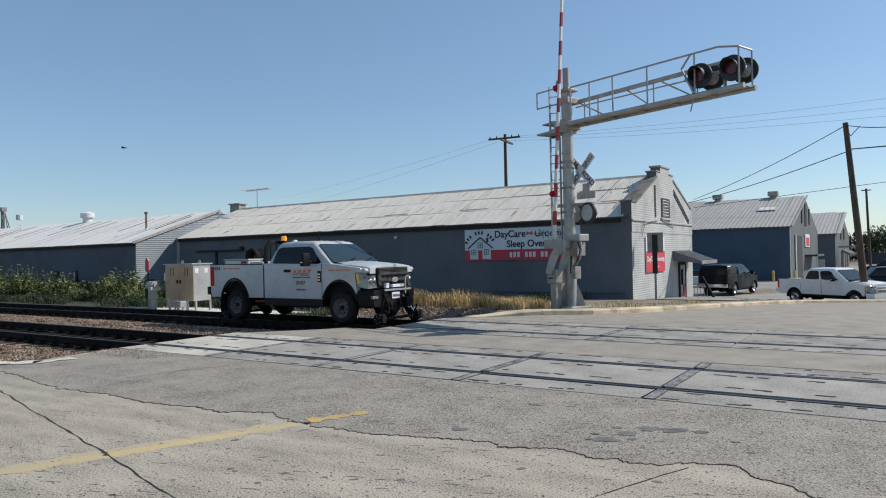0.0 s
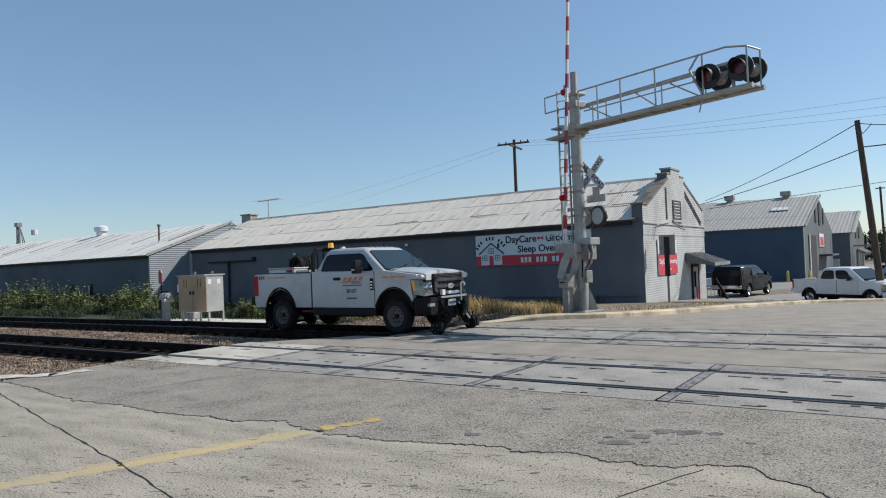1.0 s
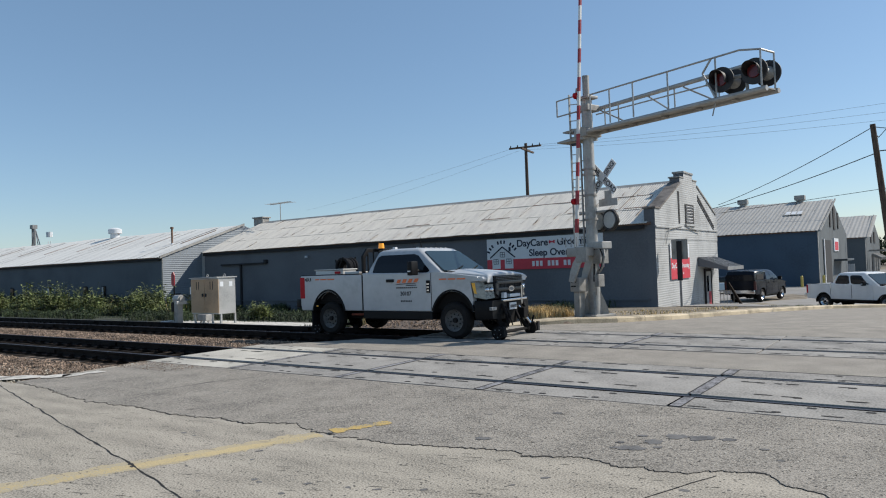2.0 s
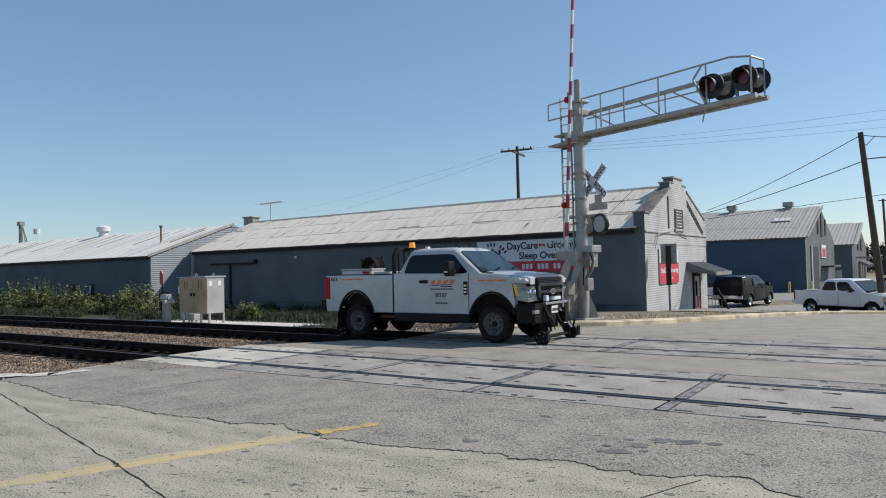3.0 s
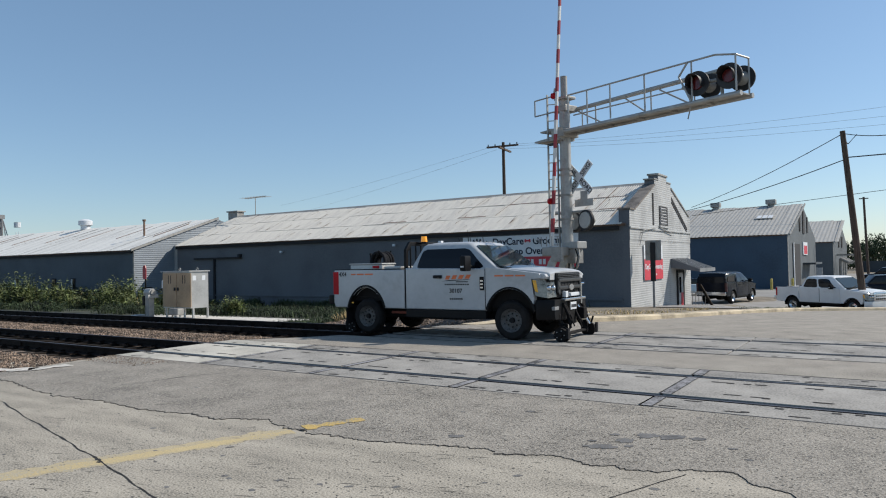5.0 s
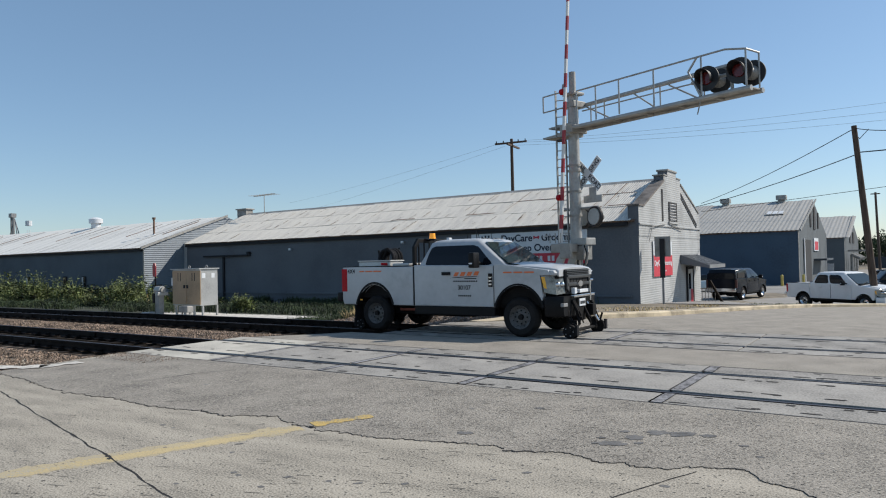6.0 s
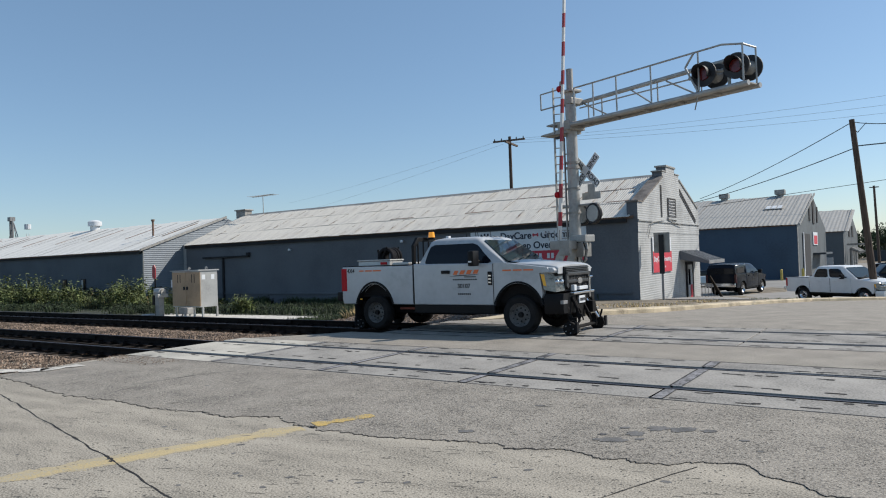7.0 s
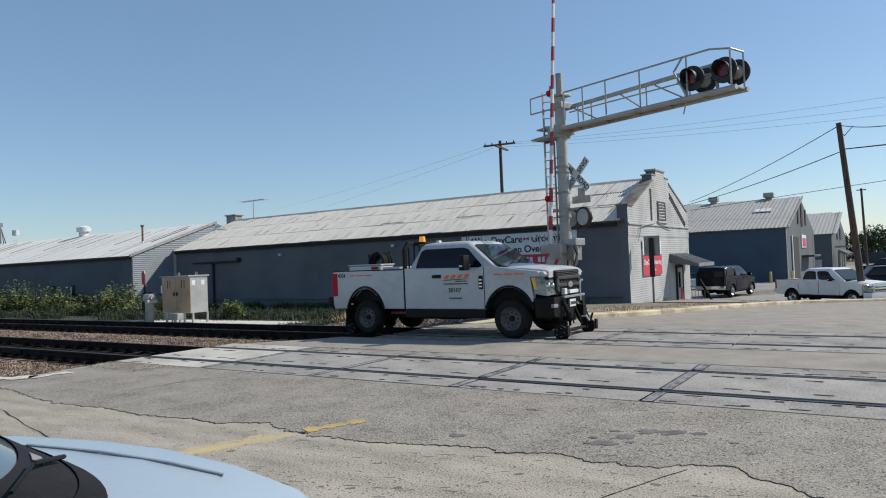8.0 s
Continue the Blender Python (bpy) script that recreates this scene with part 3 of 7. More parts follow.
# ---- buildings ----
def roof_sheets(parent, name, x0, x1, ya, za, yb, zb, width, rows, material, ribs=6, rib=0.018, lift=0.0, seed=1, flip=1):
    """Corrugated sheets laid from eave (ya, za) to ridge (yb, zb); each sheet is one piece on shared meshes."""
    rnd = random.Random(seed)
    slope = Vector((0, yb - ya, zb - za))
    length = slope.length / rows + 0.12
    ang = math.degrees(math.atan2(zb - za, abs(yb - ya)))
    def mesh():
        bm = bmesh.new()
        lo, hi = [], []
        n = ribs * 4
        for i in range(n + 1):
            x = width * 1.02 * i / n
            k = (i % 4)
            z = rib if k == 2 else (rib * 0.5 if k in (1, 3) else 0)
            lo.append(bm.verts.new((x, 0, z)))
            hi.append(bm.verts.new((x, length, z)))
        for i in range(n):
            bm.faces.new((lo[i], lo[i + 1], hi[i + 1], hi[i]))
        bl = [bm.verts.new((v.co.x, 0, v.co.z - 0.012)) for v in lo]
        for i in range(n):
            bm.faces.new((lo[i], bl[i], bl[i + 1], lo[i + 1]))
        return mesh_of(bm, name, material)
    me = mesh()
    cols = int(round((x1 - x0) / width))
    for r in range(rows):
        for i in range(cols):
            p = new(name, me)
            p.parent = parent
            base = Vector((x0 + width * i, ya, za)) + slope * (r / rows)
            m = pose(base.x, base.y, base.z + 0.03 + 0.012 * r + lift, 0, 0, 0) @ (pose(0, 0, 0, ang, 0, 0) if flip == 1 else pose(width, 0, 0, 0, 0, 180) @ pose(0, 0, 0, ang, 0, 0))
            p.matrix_basis = m @ pose(0, rnd.uniform(-0.03, 0.03), rnd.uniform(0, 0.012), rnd.uniform(-0.25, 0.15), rnd.uniform(-0.35, 0.35), rnd.uniform(-0.35, 0.35))


def shed_shell(parent, x0, x1, y0, y1, base, eave, ridge, wall_mat, gable_mat, thick=0.25):
    """Four walls with gable ends, and the closed slopes that carry the sheets."""
    ym = (y0 + y1) / 2
    part("wall", box(bmesh.new(), x0, x1 - thick, y0, y0 + thick, base, eave), wall_mat, parent)
    part("wall", box(bmesh.new(), x0, x1 - thick, y1 - thick, y1, base, eave), wall_mat, parent)
    out = [(y0, base), (y1, base), (y1, eave), (ym, ridge), (y0, eave)]
    part("gable_wall", two_tone(prism(bmesh.new(), out, x1 - thick, x1, "X")), [gable_mat, wall_mat], parent)
    part("gable_wall", prism(bmesh.new(), out, x0 - thick, x0, "X"), gable_mat, parent)
    slab = [(y0 - 0.12, eave - 0.05), (ym, ridge - 0.02), (y1 + 0.12, eave - 0.05), (y1 + 0.12, eave - 0.15), (ym, ridge - 0.16), (y0 - 0.12, eave - 0.15)]
    part("roof", prism(bmesh.new(), slab, x0, x1 - thick * 0.5, "X"), RUST, parent)


def rect_panel(bm, cx, cy, w, h, axis, depth0, depth1):
    o = [(cx - w / 2, cy - h / 2), (cx + w / 2, cy - h / 2), (cx + w / 2, cy + h / 2), (cx - w / 2, cy + h / 2)]
    return prism(bm, o, depth0, depth1, axis)


def two_tone(bm):
    """The faces towards the tracks carry the side wall's paint."""
    bmesh.ops.recalc_face_normals(bm, faces=bm.faces)
    for f in bm.faces:
        if f.normal.y < -0.9:
            f.material_index = 1
    return bm


# main warehouse
XM, YM0, YM1 = -10.71, 32.4, 43.7
WY = (YM0 + YM1) / 2
main = thing("warehouse", "long grey warehouse with a pale brick gable and weathered metal roof", "building")
shed_shell(main, -45.1, XM, YM0, YM1, -1.6, 3.38, 5.72, WALL, BRICK, 0.35)
roof_sheets(main, "roof_sheet", -45.1, XM - 0.4, YM0 - 0.25, 3.27, WY, 5.72, 0.92, 3, ROOF, 7, 0.02, seed=4)
part("ridge_cap", prism(bmesh.new(), [(WY - 0.3, 5.66), (WY, 5.84), (WY + 0.3, 5.66), (WY, 5.72)], -45.1, XM - 0.45, "X"), MASTDULL, main)


def roof_gaps():
    """Dark lifted seams and slipped laps between the roof sheets."""
    rnd = random.Random(31)
    verts, faces = [], []
    up = Vector((0, WY - YM0 + 0.25, 5.72 - 3.27))
    for _ in range(120):
        x = -45.0 + 0.92 * rnd.randrange(2, 37) + rnd.uniform(-0.05, 0.05)
        v0 = rnd.choice([0.0, 0.33, 0.66]) + rnd.uniform(0.0, 0.25)
        v1 = min(0.98, v0 + rnd.uniform(0.04, 0.16) * (2.0 if x > -22 and rnd.random() < 0.3 else 1.0))
        w = rnd.uniform(0.02, 0.05)
        a = Vector((x, YM0 - 0.25, 3.27)) + up * v0
        b = Vector((x + rnd.uniform(-0.1, 0.1), YM0 - 0.25, 3.27)) + up * v1
        i = len(verts)
        for p, q in ((a, w), (b, w * 0.3)):
            verts += [(p.x - q, p.y, p.z + 0.075), (p.x + q, p.y, p.z + 0.10)]
        faces.append((i, i + 1, i + 3, i + 2))
    for x0, x1, v in ((-21.5, -19.6, 0.36), (-19.0, -16.4, 0.66), (-16.0, -13.2, 0.35), (-14.8, -12.0, 0.67), (-27.0, -25.2, 0.35), (-12.9, -11.6, 0.36)):
        a = Vector((x0, YM0 - 0.25, 3.27)) + up * v
        b = Vector((x1, YM0 - 0.25, 3.27)) + up * (v + 0.006)
        i = len(verts)
        for p in (a, b):
            verts += [(p.x, p.y - 0.04, p.z + 0.06), (p.x, p.y + 0.03, p.z + 0.10)]
        faces.append((i, i + 1, i + 3, i + 2))
    for x in (-21.4, -19.0, -16.2, -14.7, -13.1):
        a = Vector((x, YM0 - 0.25, 3.27)) + up * 0.36
        b = Vector((x + 0.05, YM0 - 0.25, 3.27)) + up * 0.95
        i = len(verts)
        for p in (a, b):
            verts += [(p.x - 0.03, p.y, p.z + 0.085), (p.x + 0.03, p.y, p.z + 0.10)]
        faces.append((i, i + 1, i + 3, i + 2))
    me = bpy.data.meshes.new("roof_seam")
    me.from_pydata(verts, [], faces)
    me.materials.append(RUST)
    ob = tagged(new("roof_seam", me), "dark lifted roof seams", kind="stuff")
    ob.parent = main


roof_gaps()
part("eave_board", box(bmesh.new(), -45.1, XM - 0.5, YM0 - 0.16, YM0 - 0.02, 3.06, 3.24), DARK, main)
part("wall_ledge", box(bmesh.new(), -45.0, XM - 0.4, YM0 - 0.08, YM0 - 0.003, -0.35, -0.27), WALL, main)


def gable_parapet():
    """Stepped brick parapet with a square top, over the lit gable."""
    y0, y1 = YM0 - 0.012, YM1 + 0.012
    out = [(y0, 2.55), (y1, 2.55), (y1, 4.02), (y1 - 0.3, 4.10), (WY + 1.6, 5.52), (WY + 1.6, 5.80), (WY + 0.8, 5.82), (WY + 0.8, 6.10), (WY - 0.8, 6.10), (WY - 0.8, 5.82),
           (WY - 1.5, 5.80), (WY - 1.5, 5.48), (y0 + 0.75, 4.02), (y0, 4.0)]
    part("parapet", two_tone(prism(bmesh.new(), out, XM - 0.5, XM + 0.02, "X")), [BRICK, WALL], main)
    for a, b, mat in (((WY + 1.6, 5.52), (y1 - 0.3, 4.10), MASTDULL), ((WY - 1.5, 5.48), (y0 + 0.75, 4.02), CAPPING)):
        d = Vector((b[0] - a[0], b[1] - a[1])).normalized()
        n = Vector((-d.y, d.x))
        n = n if n.y > 0 else -n
        o = [(a[0], a[1]), (b[0], b[1]), (b[0] + n.x * 0.09, b[1] + n.y * 0.09), (a[0] + n.x * 0.09, a[1] + n.y * 0.09)]
        part("coping", prism(bmesh.new(), o, XM - 0.56, XM + 0.07, "X"), mat, main)
    part("coping", box(bmesh.new(), XM - 0.56, XM + 0.07, WY - 0.87, WY + 0.87, 6.10, 6.20, 0.015), MASTDULL, main)
    for s in (-1, 1):
        part("coping", box(bmesh.new(), XM - 0.55, XM + 0.06, min(WY + s * 0.82, WY + s * 1.6), max(WY + s * 0.82, WY + s * 1.6), 5.80, 5.87, 0.01), MASTDULL, main)
    part("coping", box(bmesh.new(), XM - 0.55, XM + 0.07, y0 - 0.05, y0 + 0.78, 4.0, 4.08, 0.01), CAPPING, main)
    part("string_course", box(bmesh.new(), XM + 0.02, XM + 0.08, y0, y1, 3.10, 3.19, 0.01), BRICK, main)
    # bands on the gable, drawn as flat dark strips, and the attic vent
    for w, lo in ((0.16, 0.0), (0.07, 0.26)):
        part("dark_band", prism(bmesh.new(), [(39.70, 5.08 - lo), (42.95, 3.46 - lo), (42.95, 3.46 - lo - w), (39.70, 5.08 - lo - w)], XM + 0.022, XM + 0.045, "X"), DARK, main)
    part("dark_band", box(bmesh.new(), XM + 0.022, XM + 0.045, 36.08, 36.30, 3.40, 5.05), DARK, main)
    vent = part("gable_vent", box(bmesh.new(), XM + 0.02, XM + 0.045, 37.25, 38.85, 3.40, 4.45), DARK, main, "louvred attic vent")
    for k in range(6):
        part("louvre", box(bmesh.new(), -0.03, 0.03, 37.38, 38.45, -0.05, 0.05, m=pose(XM + 0.06, 0, 3.52 + 0.155 * k, 0, 40, 0)), DOORGREY, vent)
    part("vent_sill", box(bmesh.new(), XM + 0.02, XM + 0.12, 37.15, 38.95, 3.30, 3.40, 0.01), BRICK, main)
    # conduit and wires across the gable
    for a, b in (((WY - 3.9, 3.05), (WY - 1.6, 3.25)), ((WY - 0.9, 3.25), (WY + 1.6, 3.02)), ((WY - 3.9, 3.05), (WY - 4.5, 2.3))):
        cyl("conduit", (XM + 0.12, a[0], a[1]), (XM + 0.12, b[0], b[1]), 0.02, MASTDULL, main, n=6)


gable_parapet()

# entrance with awning
door = part("door", box(bmesh.new(), XM + 0.02, XM + 0.07, 40.55, 41.65, -1.32, 0.80, 0.01), DOORGREY, main, "grey door with a red lower notice")
part("door_glass", box(bmesh.new(), XM + 0.072, XM + 0.08, 40.75, 41.15, -0.35, 0.55), TINT, door)
part("door_notice", box(bmesh.new(), XM + 0.072, XM + 0.084, 41.1, 41.55, -1.1, -0.35), SIGNRED, door)
part("door_frame", prism(bmesh.new(), [(40.4, -1.35), (40.55, -1.35), (40.55, 0.8), (41.65, 0.8), (41.65, -1.35), (41.8, -1.35), (41.8, 0.95), (40.4, 0.95)], XM + 0.02, XM + 0.1, "X"), DARK, main)
awn = part("awning", prism(bmesh.new(), [(XM + 0.02, 1.62), (XM + 1.55, 1.02), (XM + 1.55, 0.88), (XM + 0.02, 1.12)], 39.3, 42.9, "Y", 0.01), WALL, main, "sloping grey awning over the door")
for k in range(13):
    y = 39.42 + 0.28 * k
    part("awning_rib", prism(bmesh.new(), [(XM + 0.05, 1.612), (XM + 1.54, 1.028), (XM + 1.54, 1.058), (XM + 0.05, 1.642)], y - 0.03, y + 0.03, "Y"), GREYLOW, awn)
part("fascia", box(bmesh.new(), XM + 1.55, XM + 1.59, 39.25, 42.95, 0.86, 1.06), GREYLOW, awn)
ramp = thing("stair_rail", "grey metal handrail beside the shop door", "handrail")
for i in range(5):
    cyl("baluster", (XM + 0.5 + 0.18 * i, 41.9, -1.35), (XM + 0.5 + 0.18 * i, 41.9, -0.35), 0.018, MASTDULL, ramp, n=6)
cyl("rail_bar", (XM + 0.4, 41.9, -0.35), (XM + 1.3, 41.9, -0.35), 0.025, MASTDULL, ramp, n=6)
board = thing("leaning_board", "weathered plank leaning against the handrail", "plank")
part("plank", box(bmesh.new(), -0.06, 0.06, -0.1, 0.1, 0, 1.55, 0.01, m=pose(XM + 1.7, 41.8, -1.28, 0, -28, 0)), TIE, board)


def wall_sign():
    """Long banner on the side wall: white with a red foot, a drawn kennel and lettering."""
    w = 6.7
    x0 = -19.98
    s = thing("wall_sign", "white and red banner sign with a drawn dog kennel", "sign", m=pose(x0, YM0 - 0.06, 1.31))
    part("board", box(bmesh.new(), 0, w, 0, 0.05, 0, 1.68, 0.006), SIGNWHITE, s)
    part("red_band", box(bmesh.new(), 0, w, -0.006, -0.001, 0.0, 0.56), SIGNRED, s)
    house = part("kennel_drawing", prism(bmesh.new(), [(0.32, 0.07), (1.62, 0.07), (1.62, 0.72), (0.97, 1.2), (0.32, 0.72)], -0.012, -0.007, "Y"), SIGNWHITE, s)
    for a, b in (((0.20, 0.66), (0.97, 1.24)), ((0.97, 1.24), (1.74, 0.66))):
        cyl("roof_stroke", (a[0], -0.016, a[1]), (b[0], -0.016, b[1]), 0.035, NAVYINK, house, n=6)
    part("chimney_stroke", box(bmesh.new(), 1.36, 1.48, -0.018, -0.008, 0.98, 1.22), NAVYINK, house)
    part("red_door", box(bmesh.new(), 0.84, 1.10, -0.018, -0.013, 0.07, 0.55), SIGNRED, house)
    for x, z in ((0.56, 0.45), (1.36, 0.45), (0.97, 0.82)):
        for dx in (-0.14, 0, 0.14):
            part("pane_stroke", box(bmesh.new(), x + dx - 0.013, x + dx + 0.013, -0.019, -0.013, z - 0.13, z + 0.13), NAVYINK, house)
        for dz in (-0.13, 0, 0.13):
            part("pane_stroke", box(bmesh.new(), x - 0.15, x + 0.15, -0.0195, -0.0135, z + dz - 0.013, z + dz + 0.013), NAVYINK, house)
    for i in range(11):
        if i in (3, 7):
            continue
        a = radians(152 - 11.6 * i)
        m = pose(0.97 + 0.98 * math.cos(a), -0.008, 0.52 + 0.98 * math.sin(a), 0, 90 - math.degrees(a), 0)
        part("name_bar", box(bmesh.new(), -0.05, 0.05, -0.005, 0.0, -0.09, 0.09, m=m), NAVYINK, s)
    up = pose(0, 0, 0, 90, 0, 0)
    lettering("lettering", "DayCare", 0.51, NAVYINK, s, pose(2.78, -0.006, 1.36) @ up)
    lettering("lettering", "Grooming", 0.50, NAVYINK, s, pose(5.25, -0.006, 1.35) @ up)
    lettering("lettering", "Sleep Over", 0.50, NAVYINK, s, pose(3.72, -0.006, 0.84) @ up)
    part("bone_mark", prism(bmesh.new(), [(3.74, 1.36), (3.80, 1.28), (3.87, 1.34), (3.99, 1.34), (4.06, 1.28), (4.12, 1.36), (4.06, 1.38), (4.12, 1.40), (4.06, 1.48), (3.99, 1.42), (3.87, 1.42), (3.80, 1.48), (3.74, 1.40), (3.80, 1.38)], -0.012, -0.006, "Y"), SIGNRED, s)
    for i in range(10):
        if i in (3, 7):
            continue
        part("number_bar", box(bmesh.new(), 2.75 + 0.225 * i, 2.75 + 0.225 * i + 0.15, -0.012, -0.007, 0.15, 0.42), SIGNWHITE, s)
    return s


wall_sign()


def small_wall_sign():
    s = thing("shop_sign", "small red and white shop sign on the brick gable", "sign", m=pose(XM + 0.03, 34.35, 0.56))
    part("board", box(bmesh.new(), 0, 0.04, 0, 3.2, 0, 1.78, 0.006), SIGNWHITE, s)
    part("red_field", box(bmesh.new(), 0.041, 0.047, 0, 3.2, 0, 1.06), SIGNRED, s)
    side = pose(0, 0, 0, 90, 0, 90)
    lettering("lettering", "DayCare", 0.36, SIGNWHITE, s, pose(0.05, 0.75, 0.66) @ side)
    lettering("lettering", "Grooming", 0.34, SIGNWHITE, s, pose(0.05, 2.35, 0.66) @ side)
    for y in (0.95, 1.25, 1.6, 1.9):
        part("small_print_bar", box(bmesh.new(), 0.048, 0.054, y, y + 0.16, 0.22, 0.30), SIGNWHITE, s)
    return s


small_wall_sign()

# small wall lamps, pipe and sliding rail on the side wall
for x, z in ((-33.9, 2.6), (-24.6, 2.75), (-15.5, 2.8)):
    lamp = thing("wall_lamp", "small white wall floodlight under the eaves", "lamp", "wall floodlights", m=pose(x, YM0, z))
    part("bracket", box(bmesh.new(), -0.03, 0.03, -0.2, -0.002, -0.02, 0.03), MASTDULL, lamp)
    part("head", box(bmesh.new(), -0.08, 0.08, -0.30, -0.18, -0.09, 0.05, 0.02), SIGNWHITE, lamp)
door_rail = thing("door_track", "overhead sliding door track on the grey wall", "door track")
part("track", box(bmesh.new(), -43.0, -38.0, YM0 - 0.16, YM0 - 0.002, 2.25, 2.36), DARK, door_rail)
part("post", box(bmesh.new(), -40.9, -40.75, YM0 - 0.12, YM0 - 0.002, -1.0, 2.25), DARK, door_rail)
part("pulley", box(bmesh.new(), -38.2, -37.95, YM0 - 0.22, YM0 - 0.002, 2.3, 2.55, 0.02), DARK, door_rail)

# left-hand shed
XL, YL0, YL1, WYL = -45.45, 29.1, 43.7, 36.4
left = thing("storage_shed", "long low grey storage shed with a pale metal roof", "building")
shed_shell(left, -120, XL, YL0, YL1, -1.6, 3.06, 5.52, SHEDWALL, SIDING, 0.2)
roof_sheets(left, "roof_sheet", -120, XL + 0.15, YL0 - 0.25, 2.98, WYL, 5.52, 1.49, 1, ROOF2, 4, 0.02, seed=9)
part("verge_trim", prism(bmesh.new(), [(YL0 - 0.28, 2.93), (WYL, 5.50), (WYL, 5.68), (YL0 - 0.28, 3.10)], XL + 0.02, XL + 0.12, "X"), MASTDULL, left)
part("corner_trim", box(bmesh.new(), XL - 0.1, XL + 0.03, YL0 - 0.03, YL0 - 0.001, -1.5, 2.95), MASTDULL, left)
part("eave_trim", box(bmesh.new(), -119.5, XL - 0.15, YL0 - 0.16, YL0 - 0.01, 2.80, 2.93), DARK, left)
for k, x in enumerate((-94, -87.5, -81, -75, -69.5, -63.5, -58.0, -52.5, -47.6)):
    part("skylight_strip", box(bmesh.new(), -0.06, 0.06, 0.0, 3.4, 0, 0.03, m=pose(x, YL0 + 3.0, 2.98 + (5.52 - 2.98) * (3.25 / 7.55) + 0.055, 18.4, 0, 0)), RUST, left)
for k, (x, w) in enumerate(((-62.2, 0.7), (-56.2, 0.6), (-53.4, 0.6), (-69.2, 0.7), (-73.5, 0.7))):
    win = part("window", box(bmesh.new(), x - w / 2, x + w / 2, YL0 - 0.06, YL0 - 0.001, -0.05, 1.05), DARK, left, "small dark window")
    part("window_pane", box(bmesh.new(), x - w / 2 + 0.06, x - 0.03, YL0 - 0.075, YL0 - 0.062, 0.02, 0.98), SCREEN if k % 2 else DOORGREY, win)
    part("window_pane", box(bmesh.new(), x + 0.03, x + w / 2 - 0.06, YL0 - 0.075, YL0 - 0.062, 0.02, 0.98), TINT, win)
grille = part("wall_grille", box(bmesh.new(), XL + 0.001, XL + 0.03, 29.7, 30.5, -0.9, 0.35), DARK, left, "white louvred wall vent")
for k in range(6):
    part("louvre", box(bmesh.new(), XL + 0.031, XL + 0.05, 29.75, 30.45, -0.82 + 0.19 * k, -0.73 + 0.19 * k), SIGNWHITE, grille)
turb = thing("roof_ventilator", "round white roof ventilator on the ridge", "ventilator", m=pose(-64.6, WYL, 5.5))
cyl("neck", (0, 0, 0), (0, 0, 0.5), 0.42, SIGNWHITE, turb, n=16)
cyl("cap", (0, 0, 0.45), (0, 0, 0.85), 0.62, SIGNWHITE, turb, n=18)
cyl("cap_top", (0, 0, 0.85), (0, 0, 1.0), 0.62, SIGNWHITE, turb, n=18, r1=0.3)
stack = thing("flue_pipe", "thin rusty flue pipe through the shed roof", "pipe", m=pose(-48.9, 32.2, 4.0))
cyl("pipe", (0, 0, -0.2), (0, 0, 1.35), 0.075, RUST, stack, n=10)
cyl("pipe_cap", (0, 0, 1.35), (0, 0, 1.5), 0.13, RUST, stack, n=10)
cyl("flashing", (0, 0, -0.15), (0, 0, 0.22), 0.16, SIGNWHITE, stack, n=10, r1=0.09)
box_vent = thing("roof_vent", "small grey box vent at the roof ridge", "ventilator", m=pose(-45.4, 38.2, 5.55))
part("housing", box(bmesh.new(), -0.55, 0.55, -0.35, 0.35, 0, 0.6, 0.02), MASTDULL, box_vent)
part("lid", box(bmesh.new(), -0.65, 0.65, -0.45, 0.45, 0.6, 0.7, 0.02), MASTDULL, box_vent)
ant = thing("television_antenna", "old television antenna on the warehouse ridge", "antenna", m=pose(-42.9, 38.05, 5.7))
cyl("antenna_mast", (0, 0, 0), (0, 0, 1.55), 0.03, MASTDULL, ant, n=6)
cyl("boom", (-1.45, 0.2, 1.5), (1.45, -0.2, 1.5), 0.028, MASTDULL, ant, n=6)
for k in range(9):
    x = -1.3 + 0.325 * k
    cyl("element", (x, -0.5, 1.5), (x, 0.5, 1.5), 0.014, MASTDULL, ant, n=5)


def far_shed(name, label, xr, y0, half, eave, ridge, wall, gable, x_left, width, roofmat):
    s = thing(name, label, "building")
    y1 = y0 + 2 * half
    shed_shell(s, x_left, xr, y0, y1, -1.8, eave, ridge, wall, gable, 0.25)
    roof_sheets(s, "roof_sheet", x_left, xr + 0.3, y0 - 0.3, eave - 0.09, y0 + half, ridge, width, 1, roofmat, 3, 0.03, seed=11)
    part("verge_trim", prism(bmesh.new(), [(y0 - 0.32, eave - 0.16), (y0 + half, ridge - 0.05), (y0 + half, ridge + 0.14), (y0 - 0.32, eave + 0.02)], xr + 0.2, xr + 0.32, "X"), MASTDULL, s)
    part("corner_trim", box(bmesh.new(), xr + 0.001, xr + 0.05, y0 - 0.02, y0 + 0.3, -1.7, eave - 0.12), MASTDULL, s)
    return s


